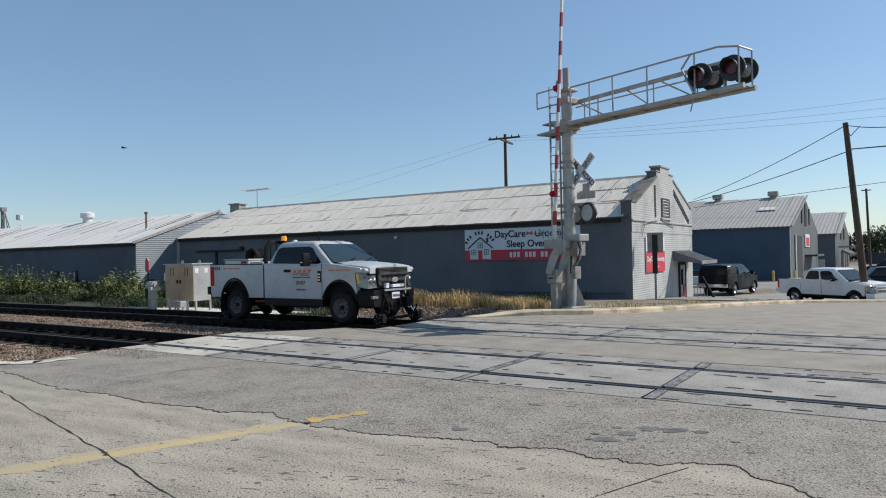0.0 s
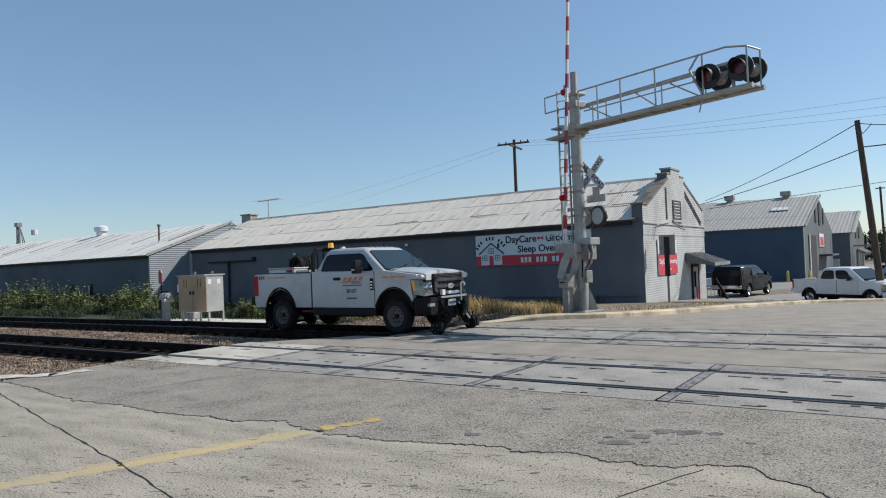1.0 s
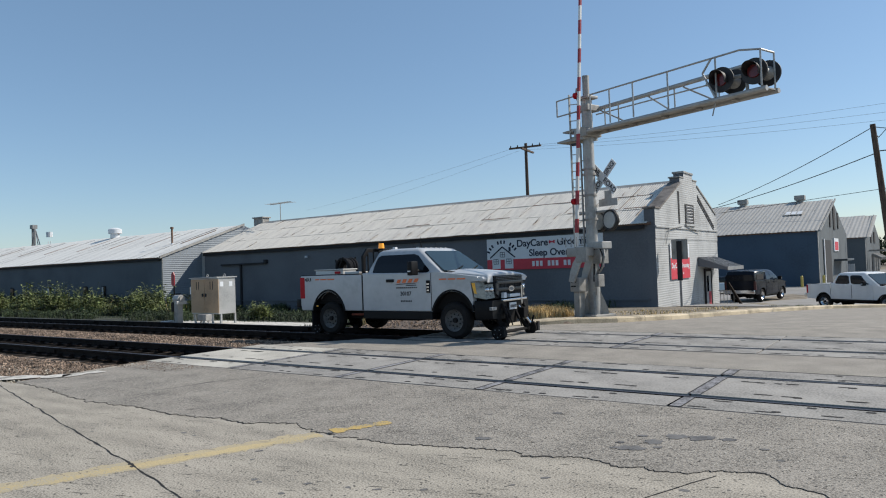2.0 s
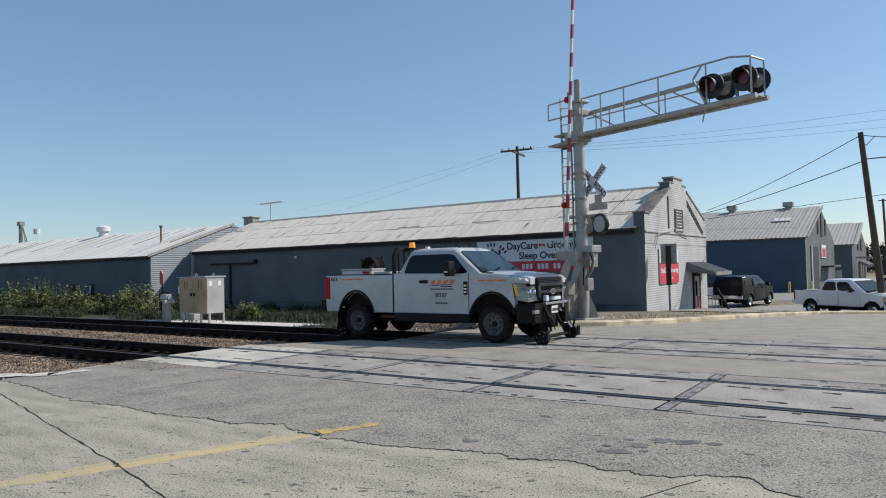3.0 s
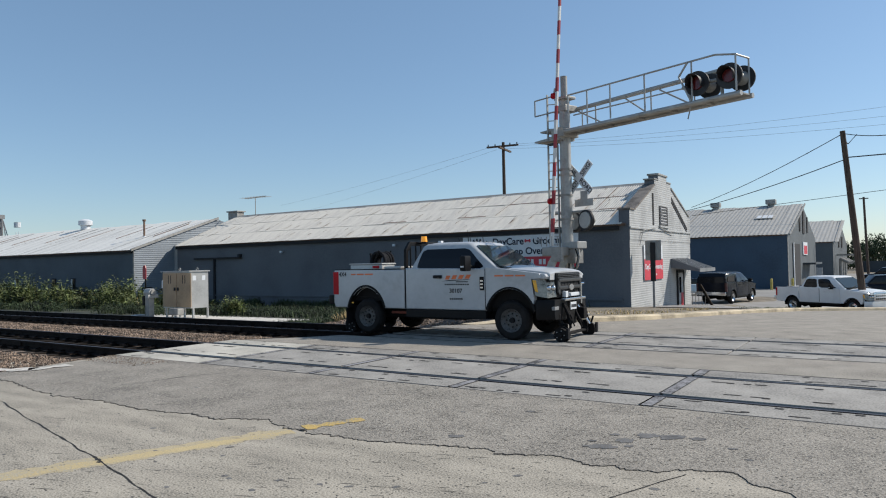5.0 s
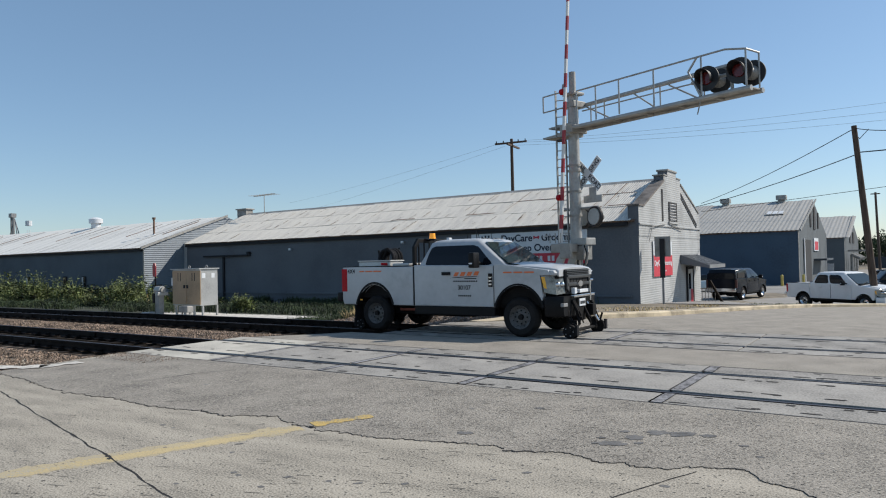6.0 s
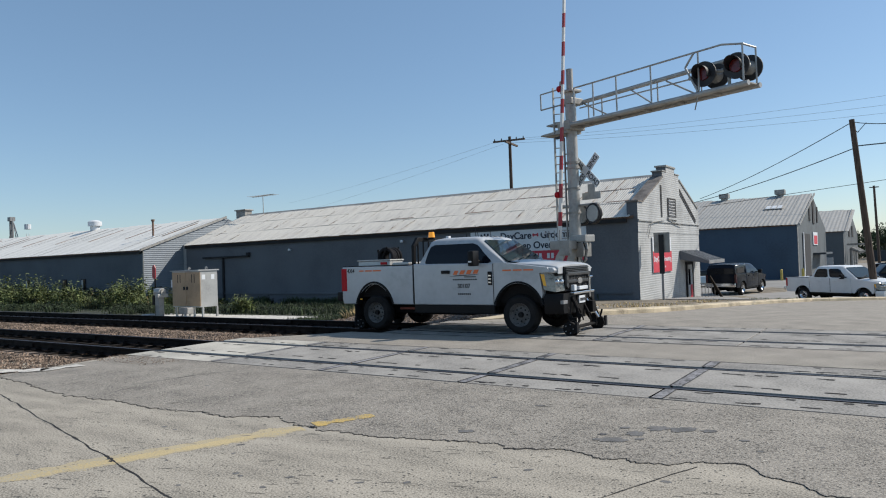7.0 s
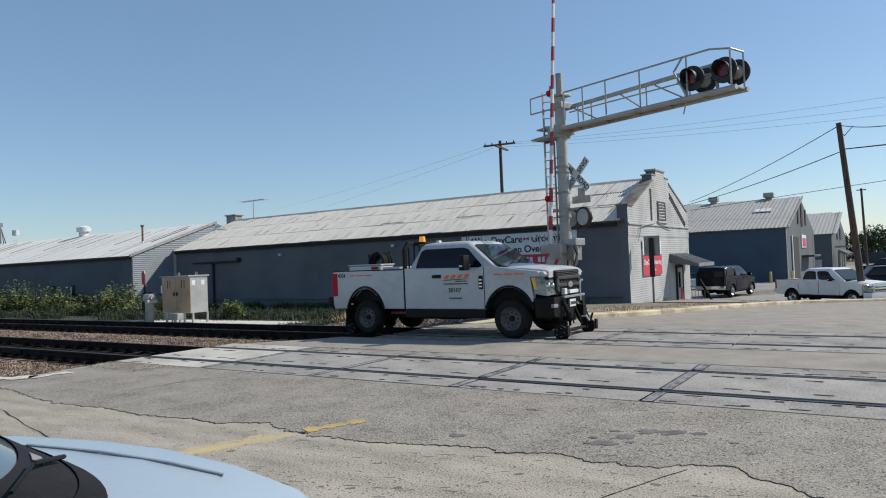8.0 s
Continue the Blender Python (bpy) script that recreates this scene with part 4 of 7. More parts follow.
blue = far_shed("blue_shed", "dark blue metal shed with a pale ribbed roof", -8.5, 69.5, 12.5, 3.68, 7.08, NAVY, GABLEGREY, -42, 1.12, ROOF3)
for y, z, w, h in ((78.5, 4.2, 1.0, 1.7), (81.5, 4.0, 1.5, 2.4), (85.2, 4.2, 1.0, 1.7)):
    part("gable_window", box(bmesh.new(), -8.49, -8.42, y, y + w, z, z + h), DARK, blue)
bay = part("doorway", box(bmesh.new(), -8.49, -8.44, 73.0, 78.6, -1.5, 2.85), DARK, blue, "tall dark open doorway")
part("door_edge", box(bmesh.new(), -8.44, -8.36, 72.9, 73.25, -1.5, 2.95), SIGNWHITE, bay)
red = part("shop_board", box(bmesh.new(), -8.49, -8.40, 81.0, 84.9, 1.75, 3.1), SIGNWHITE, blue, "red and white shop board")
part("red_field", box(bmesh.new(), -8.399, -8.39, 81.5, 84.5, 1.85, 2.75), SIGNRED, red)
part("canopy", box(bmesh.new(), -8.49, -7.3, 81.0, 88.0, 0.75, 0.95), BLUEWALL, blue)
sky_l = part("skylight", box(bmesh.new(), -0.85, 0.85, -0.75, 0.75, 0, 0.06, m=pose(-11.29, 76.3, 5.62, 15.2, 0, 0)), ROOF3, blue)
for k in (-0.52, 0, 0.52):
    part("skylight_pane", box(bmesh.new(), k - 0.2, k + 0.2, -0.62, 0.62, 0.061, 0.08, m=pose(-11.29, 76.3, 5.62, 15.2, 0, 0)), SIGNWHITE, sky_l)
for x, y in ((-9.6, 67.4), (-8.0, 68.2)):
    b = thing("bollard", "yellow steel bollard beside the blue shed", "bollard", "yellow bollards", m=pose(x, y, -1.42))
    cyl("post", (0, 0, 0), (0, 0, 1.05), 0.11, BOLLARD, b, n=10)
    cyl("cap", (0, 0, 1.05), (0, 0, 1.12), 0.11, BOLLARD, b, n=10, r1=0.05)
for x in (-11.49, -17.16):
    v = thing("roof_ventilator", "grey metal ridge ventilator on the blue shed", "ventilator", m=pose(x, 82.0, 7.0))
    part("neck", box(bmesh.new(), -0.3, 0.3, -0.3, 0.3, 0, 0.3), MASTDULL, v)
    part("hood", box(bmesh.new(), -0.5, 0.5, -0.45, 0.45, 0.3, 0.8, 0.06), MASTDULL, v)
grey = far_shed("grey_shed", "grey shed with a pale ribbed roof and outside pipes", -7.7, 109, 15, 3.6, 7.05, GABLEGREY, GABLEGREY, -40, 1.5, ROOF3)
for y in (118.5, 125.0):
    part("gable_window", box(bmesh.new(), -7.69, -7.6, y, y + 2.6, 2.9, 4.6), DARK, grey)
for y in (113.5, 127.5):
    part("steel_beam", box(bmesh.new(), -7.6, -5.6, y, y + 0.3, 1.6, 1.85), MASTDULL, grey)
for y in (112, 116, 121):
    pp = part("vent_pipe", tube(tube(bmesh.new(), (-7.0, y, -1.4), (-7.0, y, 1.2), 0.22, n=8), (-7.0, y, 1.2), (-5.9, y - 0.6, 0.6), 0.22, n=8), MASTDULL, grey, smooth=True)
for k in range(9):
    part("fence_panel", box(bmesh.new(), -12.6 + 0.52 * k, -12.1 + 0.52 * k, 96.0, 96.15, -1.42, 0.2 + 0.03 * (k % 2)), DOORGREY, grey)


# ---- vehicles ----
def arch(cx, cz, a, b, z_low, n=14):
    """Points of a wheel arch from rear to front, open at z_low."""
    t0 = math.asin(max(-1, min(1, (z_low - cz) / b)))
    return [(cx + a * math.cos(math.pi - t0 - (math.pi - 2 * t0) * i / n), cz + b * math.sin(math.pi - t0 - (math.pi - 2 * t0) * i / n)) for i in range(n + 1)]


def wheel(parent, x, y, z, r, w, side, name="wheel", rim_mat=RIM):
    """A wheel on its axle; side -1 shows its face to -y."""
    hub = thing(name, "", "", m=pose(x, y, z))
    hub.parent = parent
    prof = [(r * 0.60, -w / 2), (r * 0.86, -w / 2 - 0.004), (r * 0.96, -w / 2 + 0.03), (r, -w / 2 + 0.07), (r, w / 2 - 0.07), (r * 0.96, w / 2 - 0.03), (r * 0.86, w / 2), (r * 0.60, w / 2)]
    def lathe(profile, n=28):
        bm = bmesh.new()
        rings = [[bm.verts.new((p * math.cos(2 * math.pi * k / n), q, p * math.sin(2 * math.pi * k / n))) for k in range(n)] for p, q in profile]
        for a, b in zip(rings, rings[1:]):
            for k in range(n):
                bm.faces.new((a[k], a[(k + 1) % n], b[(k + 1) % n], b[k]))
        return bm
    tyre = lathe(prof)
    part("tyre", tyre, TYRE, hub, smooth=True)
    s = side
    rim = lathe([(0.001, s * w * 0.20), (r * 0.20, s * w * 0.24), (r * 0.24, s * w * 0.20), (r * 0.42, s * w * 0.16), (r * 0.55, s * w * 0.36), (r * 0.61, s * w * 0.44), (r * 0.62, s * w * 0.50), (r * 0.59, -s * w * 0.4)])
    part("rim", rim, rim_mat, hub, smooth=True)
    cap = part("hub_cap", tube(bmesh.new(), (0, s * w * 0.18, 0), (0, s * w * 0.42, 0), r * 0.16, r * 0.13, 12), BLACKTRIM, hub, smooth=True)
    for k in range(8):
        a = 2 * math.pi * k / 8
        part("wheel_nut", tube(bmesh.new(), (r * 0.33 * math.cos(a), s * w * 0.17, r * 0.33 * math.sin(a)), (r * 0.33 * math.cos(a), s * w * 0.24, r * 0.33 * math.sin(a)), 0.018, n=6), BLACKTRIM, hub)
    for k in range(8):
        a = 2 * math.pi * (k + 0.5) / 8
        part("hand_hole", tube(bmesh.new(), (r * 0.48 * math.cos(a), s * w * 0.22, r * 0.48 * math.sin(a)), (r * 0.48 * math.cos(a), s * w * 0.285, r * 0.48 * math.sin(a)), 0.013, n=8), DARK, hub)
    return hub


def patch(corners, outline, lift):
    """Maps outline points (u, v in 0..1) onto a four-cornered slanting plane, lifted along its normal."""
    a, b, c, d = [Vector(p) for p in corners]
    n = (b - a).cross(d - a).normalized() * lift
    return [a * (1 - u) * (1 - v) + b * u * (1 - v) + c * u * v + d * (1 - u) * v + n for u, v in outline]


def round_rect(r=0.08, u0=0.0, u1=1.0, v0=0.0, v1=1.0, k=4):
    pts = []
    for cx, cy, a0 in ((u1 - r, v0 + r, -90), (u1 - r, v1 - r, 0), (u0 + r, v1 - r, 90), (u0 + r, v0 + r, 180)):
        for i in range(k + 1):
            a = radians(a0 + 90 * i / k)
            pts.append((cx + r * math.cos(a), cy + r * math.sin(a)))
    return pts


def glass(name, corners, outline, material, parent, lift=0.006, thick=0.012, label=""):
    bm = bmesh.new()
    loft(bm, [patch(corners, outline, lift - thick), patch(corners, outline, lift)])
    return part(name, bm, material, parent, label)


def section(hw, z0, z1, crown, n=5, corner=0.07):
    """Half-rounded closed section in y and z: flat foot, rounded top corners, crowned top."""
    right = [(hw, z0), (hw, z1 - corner)]
    for i in range(1, n + 1):
        a = radians(90 * i / n)
        right.append((hw - corner + corner * math.cos(a), z1 - corner + corner * math.sin(a)))
    right += [(hw * 0.6, z1 + crown * 0.7), (hw * 0.25, z1 + crown)]
    return right + [(-y, z) for y, z in reversed(right)]


def pickup(name, label, m, paint, p, category="pickup truck"):
    """A pickup: x forward from the rear axle, -y its right-hand side."""
    t = thing(name, label, category, m=m)
    hw, wb, r = p["hw"], p["wb"], p["r"]
    zl, bed_top, belt, roof = p["low"], p["bed"], p["belt"], p["roof"]
    tail, cab0, cab1, nose = p["tail"], p["cab0"], p["cab1"], p["nose"]
    for s, nm in ((-1, "near"), (1, "far")):
        y0, y1 = (s * hw, s * (hw - 0.13))
        lo, hi = min(y0, y1), max(y0, y1)
        out = [(tail, zl + 0.12), (tail + 0.04, zl)] + arch(0.0, r, p["aa"], p["ab"], zl) + [(cab0 - 0.015, zl), (cab0 - 0.015, bed_top), (tail + 0.03, bed_top + 0.01), (tail, bed_top - 0.05)]
        bed = part("bed_side", prism(bmesh.new(), out, lo, hi, "Y", 0.028, 3), paint, t, smooth=True)
        out = [(cab0 + 0.015, zl), (cab1, zl), (cab1, belt + 0.03), (cab0 + 0.015, belt + 0.06)]
        side = part("cab_side", prism(bmesh.new(), out, lo, hi, "Y", 0.028, 3), paint, t, smooth=True)
        out = [(cab1 + 0.008, zl)] + arch(wb, r, p["aa"], p["ab"] - 0.04, zl) + [(nose - 0.38, zl + 0.06), (nose - 0.33, p["head0"] - 0.01), (nose - 0.40, p["head1"] + 0.015), (nose - 0.16, p["head1"] + 0.015), (nose - 0.22, p["hood1"] - 0.045), (cab1 + 0.35, p["hood0"] - 0.03), (cab1 + 0.008, p["hood0"])]
        part("front_fender", prism(bmesh.new(), out, lo, hi, "Y", 0.03, 3), paint, t, smooth=True)
        # arch lips and liners; the railway truck's lips are black to carry the arch's shade
        for cx, ab in ((0.0, p["ab"]), (wb, p["ab"] - 0.04)):
            bm = bmesh.new()
            a = arch(cx, r, p["aa"], ab, zl + 0.01, 16)
            rings = []
            for (x, z) in a:
                d = Vector((x - cx, z - r)).normalized()
                rings.append([(x, s * (hw - 0.02), z), (x, s * (hw + 0.014), z), (x + d.x * 0.03, s * (hw + 0.010), z + d.y * 0.03), (x + d.x * 0.05, s * (hw - 0.02), z + d.y * 0.05)])
            part("arch_lip", loft(bm, rings), BLACKTRIM if p.get("sill") else paint, t, smooth=True)
            bm = bmesh.new()
            rings = [[(x, s * (hw + 0.012), z), (x, s * (hw - 0.62), z), (cx + (x - cx) * 1.02, s * (hw - 0.62), z + 0.012), (cx + (x - cx) * 1.02, s * (hw + 0.012), z + 0.012)] for x, z in arch(cx, r, p["aa"] - 0.018, ab - 0.018, zl - 0.03, 16)]
            part("wheel_liner", loft(bm, rings), UNDER, t)
            well = arch(cx, r, p["aa"] - 0.02, ab - 0.02, zl - 0.02, 12)
            part("wheel_well", prism(bmesh.new(), well, min(s * (hw - 0.66), s * (hw - 0.62)), max(s * (hw - 0.66), s * (hw - 0.62)), "Y"), UNDER, t)
        # door seams, handles, sill
        part("sill", box(bmesh.new(), cab0, cab1, min(s * (hw - 0.02), s * (hw - 0.2)), max(s * (hw - 0.02), s * (hw - 0.2)), zl - p.get("sill", 0.10), zl - 0.002, 0.02), BLACKTRIM, t)
        for x in p["seams"]:
            part("door_seam", box(bmesh.new(), x - 0.006, x + 0.006, min(s * hw, s * (hw + 0.003)), max(s * hw, s * (hw + 0.003)), zl + 0.05, belt), DARK, t)
        for x in p["handles"]:
            part("door_handle", box(bmesh.new(), x - 0.11, x + 0.11, min(s * hw, s * (hw + 0.035)), max(s * hw, s * (hw + 0.035)), belt - 0.17, belt - 0.10, 0.012), p["handle_mat"], t)
        part("tail_lamp", box(bmesh.new(), tail - 0.012, tail + p.get("lamp_w", 0.10), min(s * (hw - 0.12), s * (hw + 0.006)), max(s * (hw - 0.12), s * (hw + 0.006)), zl + 0.30, bed_top - 0.03, 0.015), p.get("tail_mat", TAIL), t)
        # headlamp with amber corner
        lamp = part("headlamp", loft(bmesh.new(), [
            [(nose - 0.30, s * (hw + 0.005), p["head0"] + 0.05), (nose - 0.10, s * (hw - 0.13), p["head0"]), (nose - 0.015, s * (hw - 0.36), p["head0"] + 0.02), (nose - 0.2, s * (hw - 0.30), p["head0"])],
            [(nose - 0.36, s * (hw + 0.003), p["head1"]), (nose - 0.15, s * (hw - 0.13), p["head1"]), (nose - 0.06, s * (hw - 0.36), p["head1"] - 0.02), (nose - 0.25, s * (hw - 0.30), p["head1"])]]), LAMPGLASS, t, "clear headlamp unit")
        part("indicator", loft(bmesh.new(), [
            [(nose - 0.305, s * (hw + 0.009), p["head0"] + 0.14), (nose - 0.255, s * (hw - 0.022), p["head0"] + 0.12), (nose - 0.27, s * (hw - 0.08), p["head0"] + 0.12)],
            [(nose - 0.365, s * (hw + 0.008), p["head1"] - 0.02), (nose - 0.30, s * (hw - 0.028), p["head1"] - 0.02), (nose - 0.32, s * (hw - 0.08), p["head1"] - 0.02)]]), AMBER, lamp)
        for k, yy in enumerate((0.20, 0.30)):
            part("lamp_lens", bmesh_ball(nose - 0.115 + 0.05 * k, s * (hw - yy), p["head0"] + 0.20, 0.062), CHROME, lamp, smooth=True)
        part("lamp_bezel", box(bmesh.new(), nose - 0.20, nose - 0.05, min(s * (hw - 0.15), s * (hw - 0.37)), max(s * (hw - 0.15), s * (hw - 0.37)), p["head1"] - 0.06, p["head1"] - 0.02, 0.008), BLACKTRIM, lamp)
        shoulder = [(nose - 0.46, p["head1"] + 0.004), (nose - 0.10, p["head1"] + 0.004), (nose - 0.07, p["hood1"] - 0.11), (nose - 0.12, p["hood1"] - 0.055), (nose - 0.46, p["hood1"] - 0.035)]
        part("nose_panel", prism(bmesh.new(), shoulder, min(s * (hw - 0.025), s * (hw - 0.39)), max(s * (hw - 0.025), s * (hw - 0.39)), "Y", 0.025, 3), paint, t, smooth=True)
        # mirrors
        x = p["mirror"]
        mir = part("mirror", box(bmesh.new(), x - 0.07, x + 0.07, min(s * (hw + 0.10), s * (hw + 0.34)), max(s * (hw + 0.10), s * (hw + 0.34)), belt - 0.02, belt + p["mirror_h"], 0.03), BLACKTRIM, t, smooth=True)
        part("mirror_lamp", box(bmesh.new(), x - 0.05, x + 0.03, min(s * (hw + 0.34), s * (hw + 0.345)), max(s * (hw + 0.34), s * (hw + 0.345)), belt + 0.06, belt + 0.09), SIGNWHITE, mir)
        part("mirror_arm", tube(bmesh.new(), (x + 0.05, s * (hw - 0.06), belt + 0.06), (x, s * (hw + 0.15), belt + 0.10), 0.03, n=8), BLACKTRIM, mir)
    # engine block with hood
    bm = bmesh.new()
    rings = []
    for k, (u, dz) in enumerate(((0.0, 0.0), (0.3, -0.02), (0.6, -0.05), (0.85, -0.085), (0.96, -0.12), (1.0, -0.19))):
        x = cab1 + 0.02 + (nose - cab1 - 0.07) * u
        z = p["hood0"] + (p["hood1"] - p["hood0"]) * u * 0.6 + dz * 0.5
        rings.append([(x, y, zz) for y, zz in section(hw - 0.10 - 0.05 * u, z - 0.12, z, 0.05, 5, 0.05)])
    part("hood", loft(bm, rings), paint, t, smooth=True)
    part("engine_bay", box(bmesh.new(), cab1, nose - 0.24, -hw + 0.14, hw - 0.14, zl + 0.05, p["hood1"] - 0.14), UNDER, t)
    # cab: belt ring to roof
    bw, rw = hw - 0.035, hw - 0.24
    g0, g1, r0, r1 = p["g0"], p["g1"], p["r0"], p["r1"]
    def ring(x0, x1, w, z, c, crown=0.0):
        pts = []
        for cx, cy, a0 in ((x1 - c, w - c, 0), (x0 + c, w - c, 90), (x0 + c, -w + c, 180), (x1 - c, -w + c, 270)):
            for i in range(5):
                a = radians(a0 + 90 * i / 4)
                pts.append((cx + c * math.cos(a), cy + c * math.sin(a), z))
        return pts
    mid = 0.5
    rings = [ring(g0 - 0.03, cab1 - 0.01, bw, zl + 0.05, 0.05), ring(g0 - 0.03, cab1 - 0.01, bw, belt - 0.10, 0.05), ring(g0 - 0.03, g1, bw, belt - 0.06, 0.05), ring(g0 - 0.03, g1, bw, belt, 0.05),
             ring(g0 + (r0 - g0) * mid, g1 + (r1 - g1) * mid, bw + (rw - bw) * mid + 0.03, belt + (roof - 0.09 - belt) * mid, 0.08),
             ring(r0, r1, rw + 0.01, roof - 0.09, 0.10), ring(r0 + 0.05, r1 - 0.07, rw - 0.05, roof - 0.035, 0.14), ring(r0 + 0.18, r1 - 0.22, rw - 0.2, roof - 0.005, 0.2)]
    part("cab", loft(bmesh.new(), rings), paint, t, smooth=True)
    zt = roof - 0.09
    # side glass in two flat facets per side, tinted dark
    for s in (-1, 1):
        lo_b = (belt + 0.02)
        zm = belt + (zt - belt) * mid
        for k, (u0, u1, v0, v1) in enumerate(p["glass"]):
            def P(u, v):
                z = lo_b + (zt - 0.03 - lo_b) * v
                f = (z - belt) / (zt - belt)
                x = (g0 + (r0 - g0) * f) + ((g1 + (r1 - g1) * f) - (g0 + (r0 - g0) * f)) * u
                w = (bw + (bw + (rw - bw) * mid + 0.03 - bw) * (f / mid)) if f < mid else (bw + (rw - bw) * mid + 0.03) + (rw + 0.01 - (bw + (rw - bw) * mid + 0.03)) * (f - mid) / (1 - mid)
                return Vector((x, s * (w + 0.006), z))
            bm = bmesh.new()
            rows = []
            for j in range(13):
                v = v0 + (v1 - v0) * j / 12
                c = 0.14
                e = max(0.0, c - (v - v0), c - (v1 - v))
                ins = (c - math.sqrt(max(0.0, c * c - e * e))) * 0.45
                rows.append([bm.verts.new(P(u0 + ins + (u1 - ins * 2 - u0) * i / 6, v)) for i in range(7)])
            for q, w in zip(rows, rows[1:]):
                for i in range(6):
                    bm.faces.new((q[i], q[i + 1], w[i + 1], w[i]))
            part("side_window", bm, TINT, t)
    # windscreen and rear glass
    fw = [(g1 - 0.0, -bw + 0.09, belt + 0.03), (g1 - 0.0, bw - 0.09, belt + 0.03), (r1, rw - 0.06, zt), (r1, -rw + 0.06, zt)]
    scr = glass("windscreen", fw, round_rect(0.05, 0.0, 1.0, 0.04, 0.97), SCREEN, t, 0.020, 0.03)
    part("wiper", tube(tube(bmesh.new(), (g1 + 0.05, -0.55, belt + 0.05), (g1 - 0.12, 0.05, belt + 0.16), 0.012, n=6), (g1 + 0.05, 0.15, belt + 0.05), (g1 - 0.12, 0.7, belt + 0.16), 0.012, n=6), BLACKTRIM, scr)
    part("cowl", box(bmesh.new(), g1 - 0.12, g1 + 0.16, -bw + 0.12, bw - 0.12, belt - 0.05, belt + 0.045, 0.02), BLACKTRIM, t)
    rb = [(g0 - 0.028, bw - 0.12, belt + 0.05), (g0 - 0.028, -bw + 0.12, belt + 0.05), (r0, -rw + 0.08, zt - 0.02), (r0, rw - 0.08, zt - 0.02)]
    glass("rear_window", rb, round_rect(0.08), TINT, t, 0.02, 0.03)
    # bed
    part("bed_floor", box(bmesh.new(), tail + 0.05, cab0 - 0.03, -hw + 0.14, hw - 0.14, zl + 0.16, zl + 0.24), UNDER, t)
    part("bed_front", box(bmesh.new(), cab0 - 0.09, cab0 - 0.03, -hw + 0.135, hw - 0.135, zl + 0.245, bed_top - 0.01), paint, t)
    for s in (-1, 1):
        part("bed_rail_cap", box(bmesh.new(), tail + 0.03, cab0 - 0.02, min(s * (hw - 0.012), s * (hw - 0.14)), max(s * (hw - 0.012), s * (hw - 0.14)), bed_top + 0.006, bed_top + 0.028, 0.006), BLACKTRIM, t)
    part("tailgate", box(bmesh.new(), tail + 0.005, tail + 0.07, -hw + 0.135, hw - 0.135, zl + 0.12, bed_top, 0.015), paint, t, smooth=True)
    part("rear_bumper", box(bmesh.new(), tail - 0.19, tail + 0.0, -hw + 0.02, hw - 0.02, zl + 0.06, zl + 0.29, 0.04), p["bumper_mat"], t, smooth=True)
    # front end
    front = part("front_bumper", loft(bmesh.new(), [
        [(nose - 0.30, y, z), (nose + 0.02, y * 0.80, z), (nose + 0.07, 0, z), (nose + 0.02, -y * 0.80, z), (nose - 0.30, -y, z), (nose - 0.34, -y * 0.9, z), (nose - 0.20, 0, z), (nose - 0.34, y * 0.9, z)]
        for y, z in ((hw - 0.03, zl - 0.17), (hw + 0.01, zl - 0.10), (hw + 0.01, p["head0"] - 0.10), (hw - 0.02, p["head0"] - 0.035))]), p["fbumper_mat"], t, smooth=True)
    gz0, gz1 = p["head0"] - 0.01, p["hood1"] - 0.045
    gr = part("grille", box(bmesh.new(), nose - 0.20, nose - 0.015, -(hw - 0.37), hw - 0.37, gz0, gz1, 0.03), p["grille_mat"], t, smooth=True)
    for k in range(2):
        z = gz0 + (gz1 - gz0) * (0.40 + 0.30 * k)
        part("grille_bar", box(bmesh.new(), nose - 0.05, nose + 0.03, -(hw - 0.42), hw - 0.42, z - 0.035, z + 0.035, 0.012), p["bar_mat"], gr, smooth=True)
    for y in (-0.44, -0.3, -0.15, 0.0, 0.15, 0.3, 0.44):
        part("grille_slot", box(bmesh.new(), nose - 0.016, nose - 0.010, y - 0.05, y + 0.05, gz0 + 0.04, gz1 - 0.06), DARK, gr)
    # running gear
    part("chassis", box(box(bmesh.new(), tail + 0.2, nose - 0.35, -0.55, -0.40, zl - 0.22, zl - 0.02), tail + 0.2, nose - 0.35, 0.40, 0.55, zl - 0.22, zl - 0.02), UNDER, t)
    part("floor_pan", box(bmesh.new(), tail + 0.15, nose - 0.4, -hw + 0.2, hw - 0.2, zl - 0.02, zl + 0.05), UNDER, t)
    part("axle", tube(tube(bmesh.new(), (0, -hw + 0.25, r), (0, hw - 0.25, r), 0.07, n=10), (wb, -hw + 0.25, r), (wb, hw - 0.25, r), 0.06, n=10), UNDER, t)
    if p.get("sill"):
        # Black box added between the rear arches to stop light showing through.
        part("wheel_house", box(bmesh.new(), -0.60, 0.60, -hw + 0.145, hw - 0.145, zl + 0.245, bed_top - 0.22), UNDER, t)
        part("fuel_tank", box(bmesh.new(), 0.72, 2.3, -0.30, 0.62, zl - 0.28, zl - 0.03, 0.04), UNDER, t)
        part("gearbox", box(bmesh.new(), 2.4, 3.3, -0.32, 0.32, zl - 0.24, zl - 0.03, 0.05), UNDER, t)
    part("differential", bmesh_ball(0.0, 0.0, r, 0.19), UNDER, t, smooth=True)
    wheels = []
    for x in (0, wb):
        for s in (-1, 1):
            wheels.append(wheel(t, x, s * (hw - 0.16), r, r, p["tw"], s, rim_mat=p["rim"]))
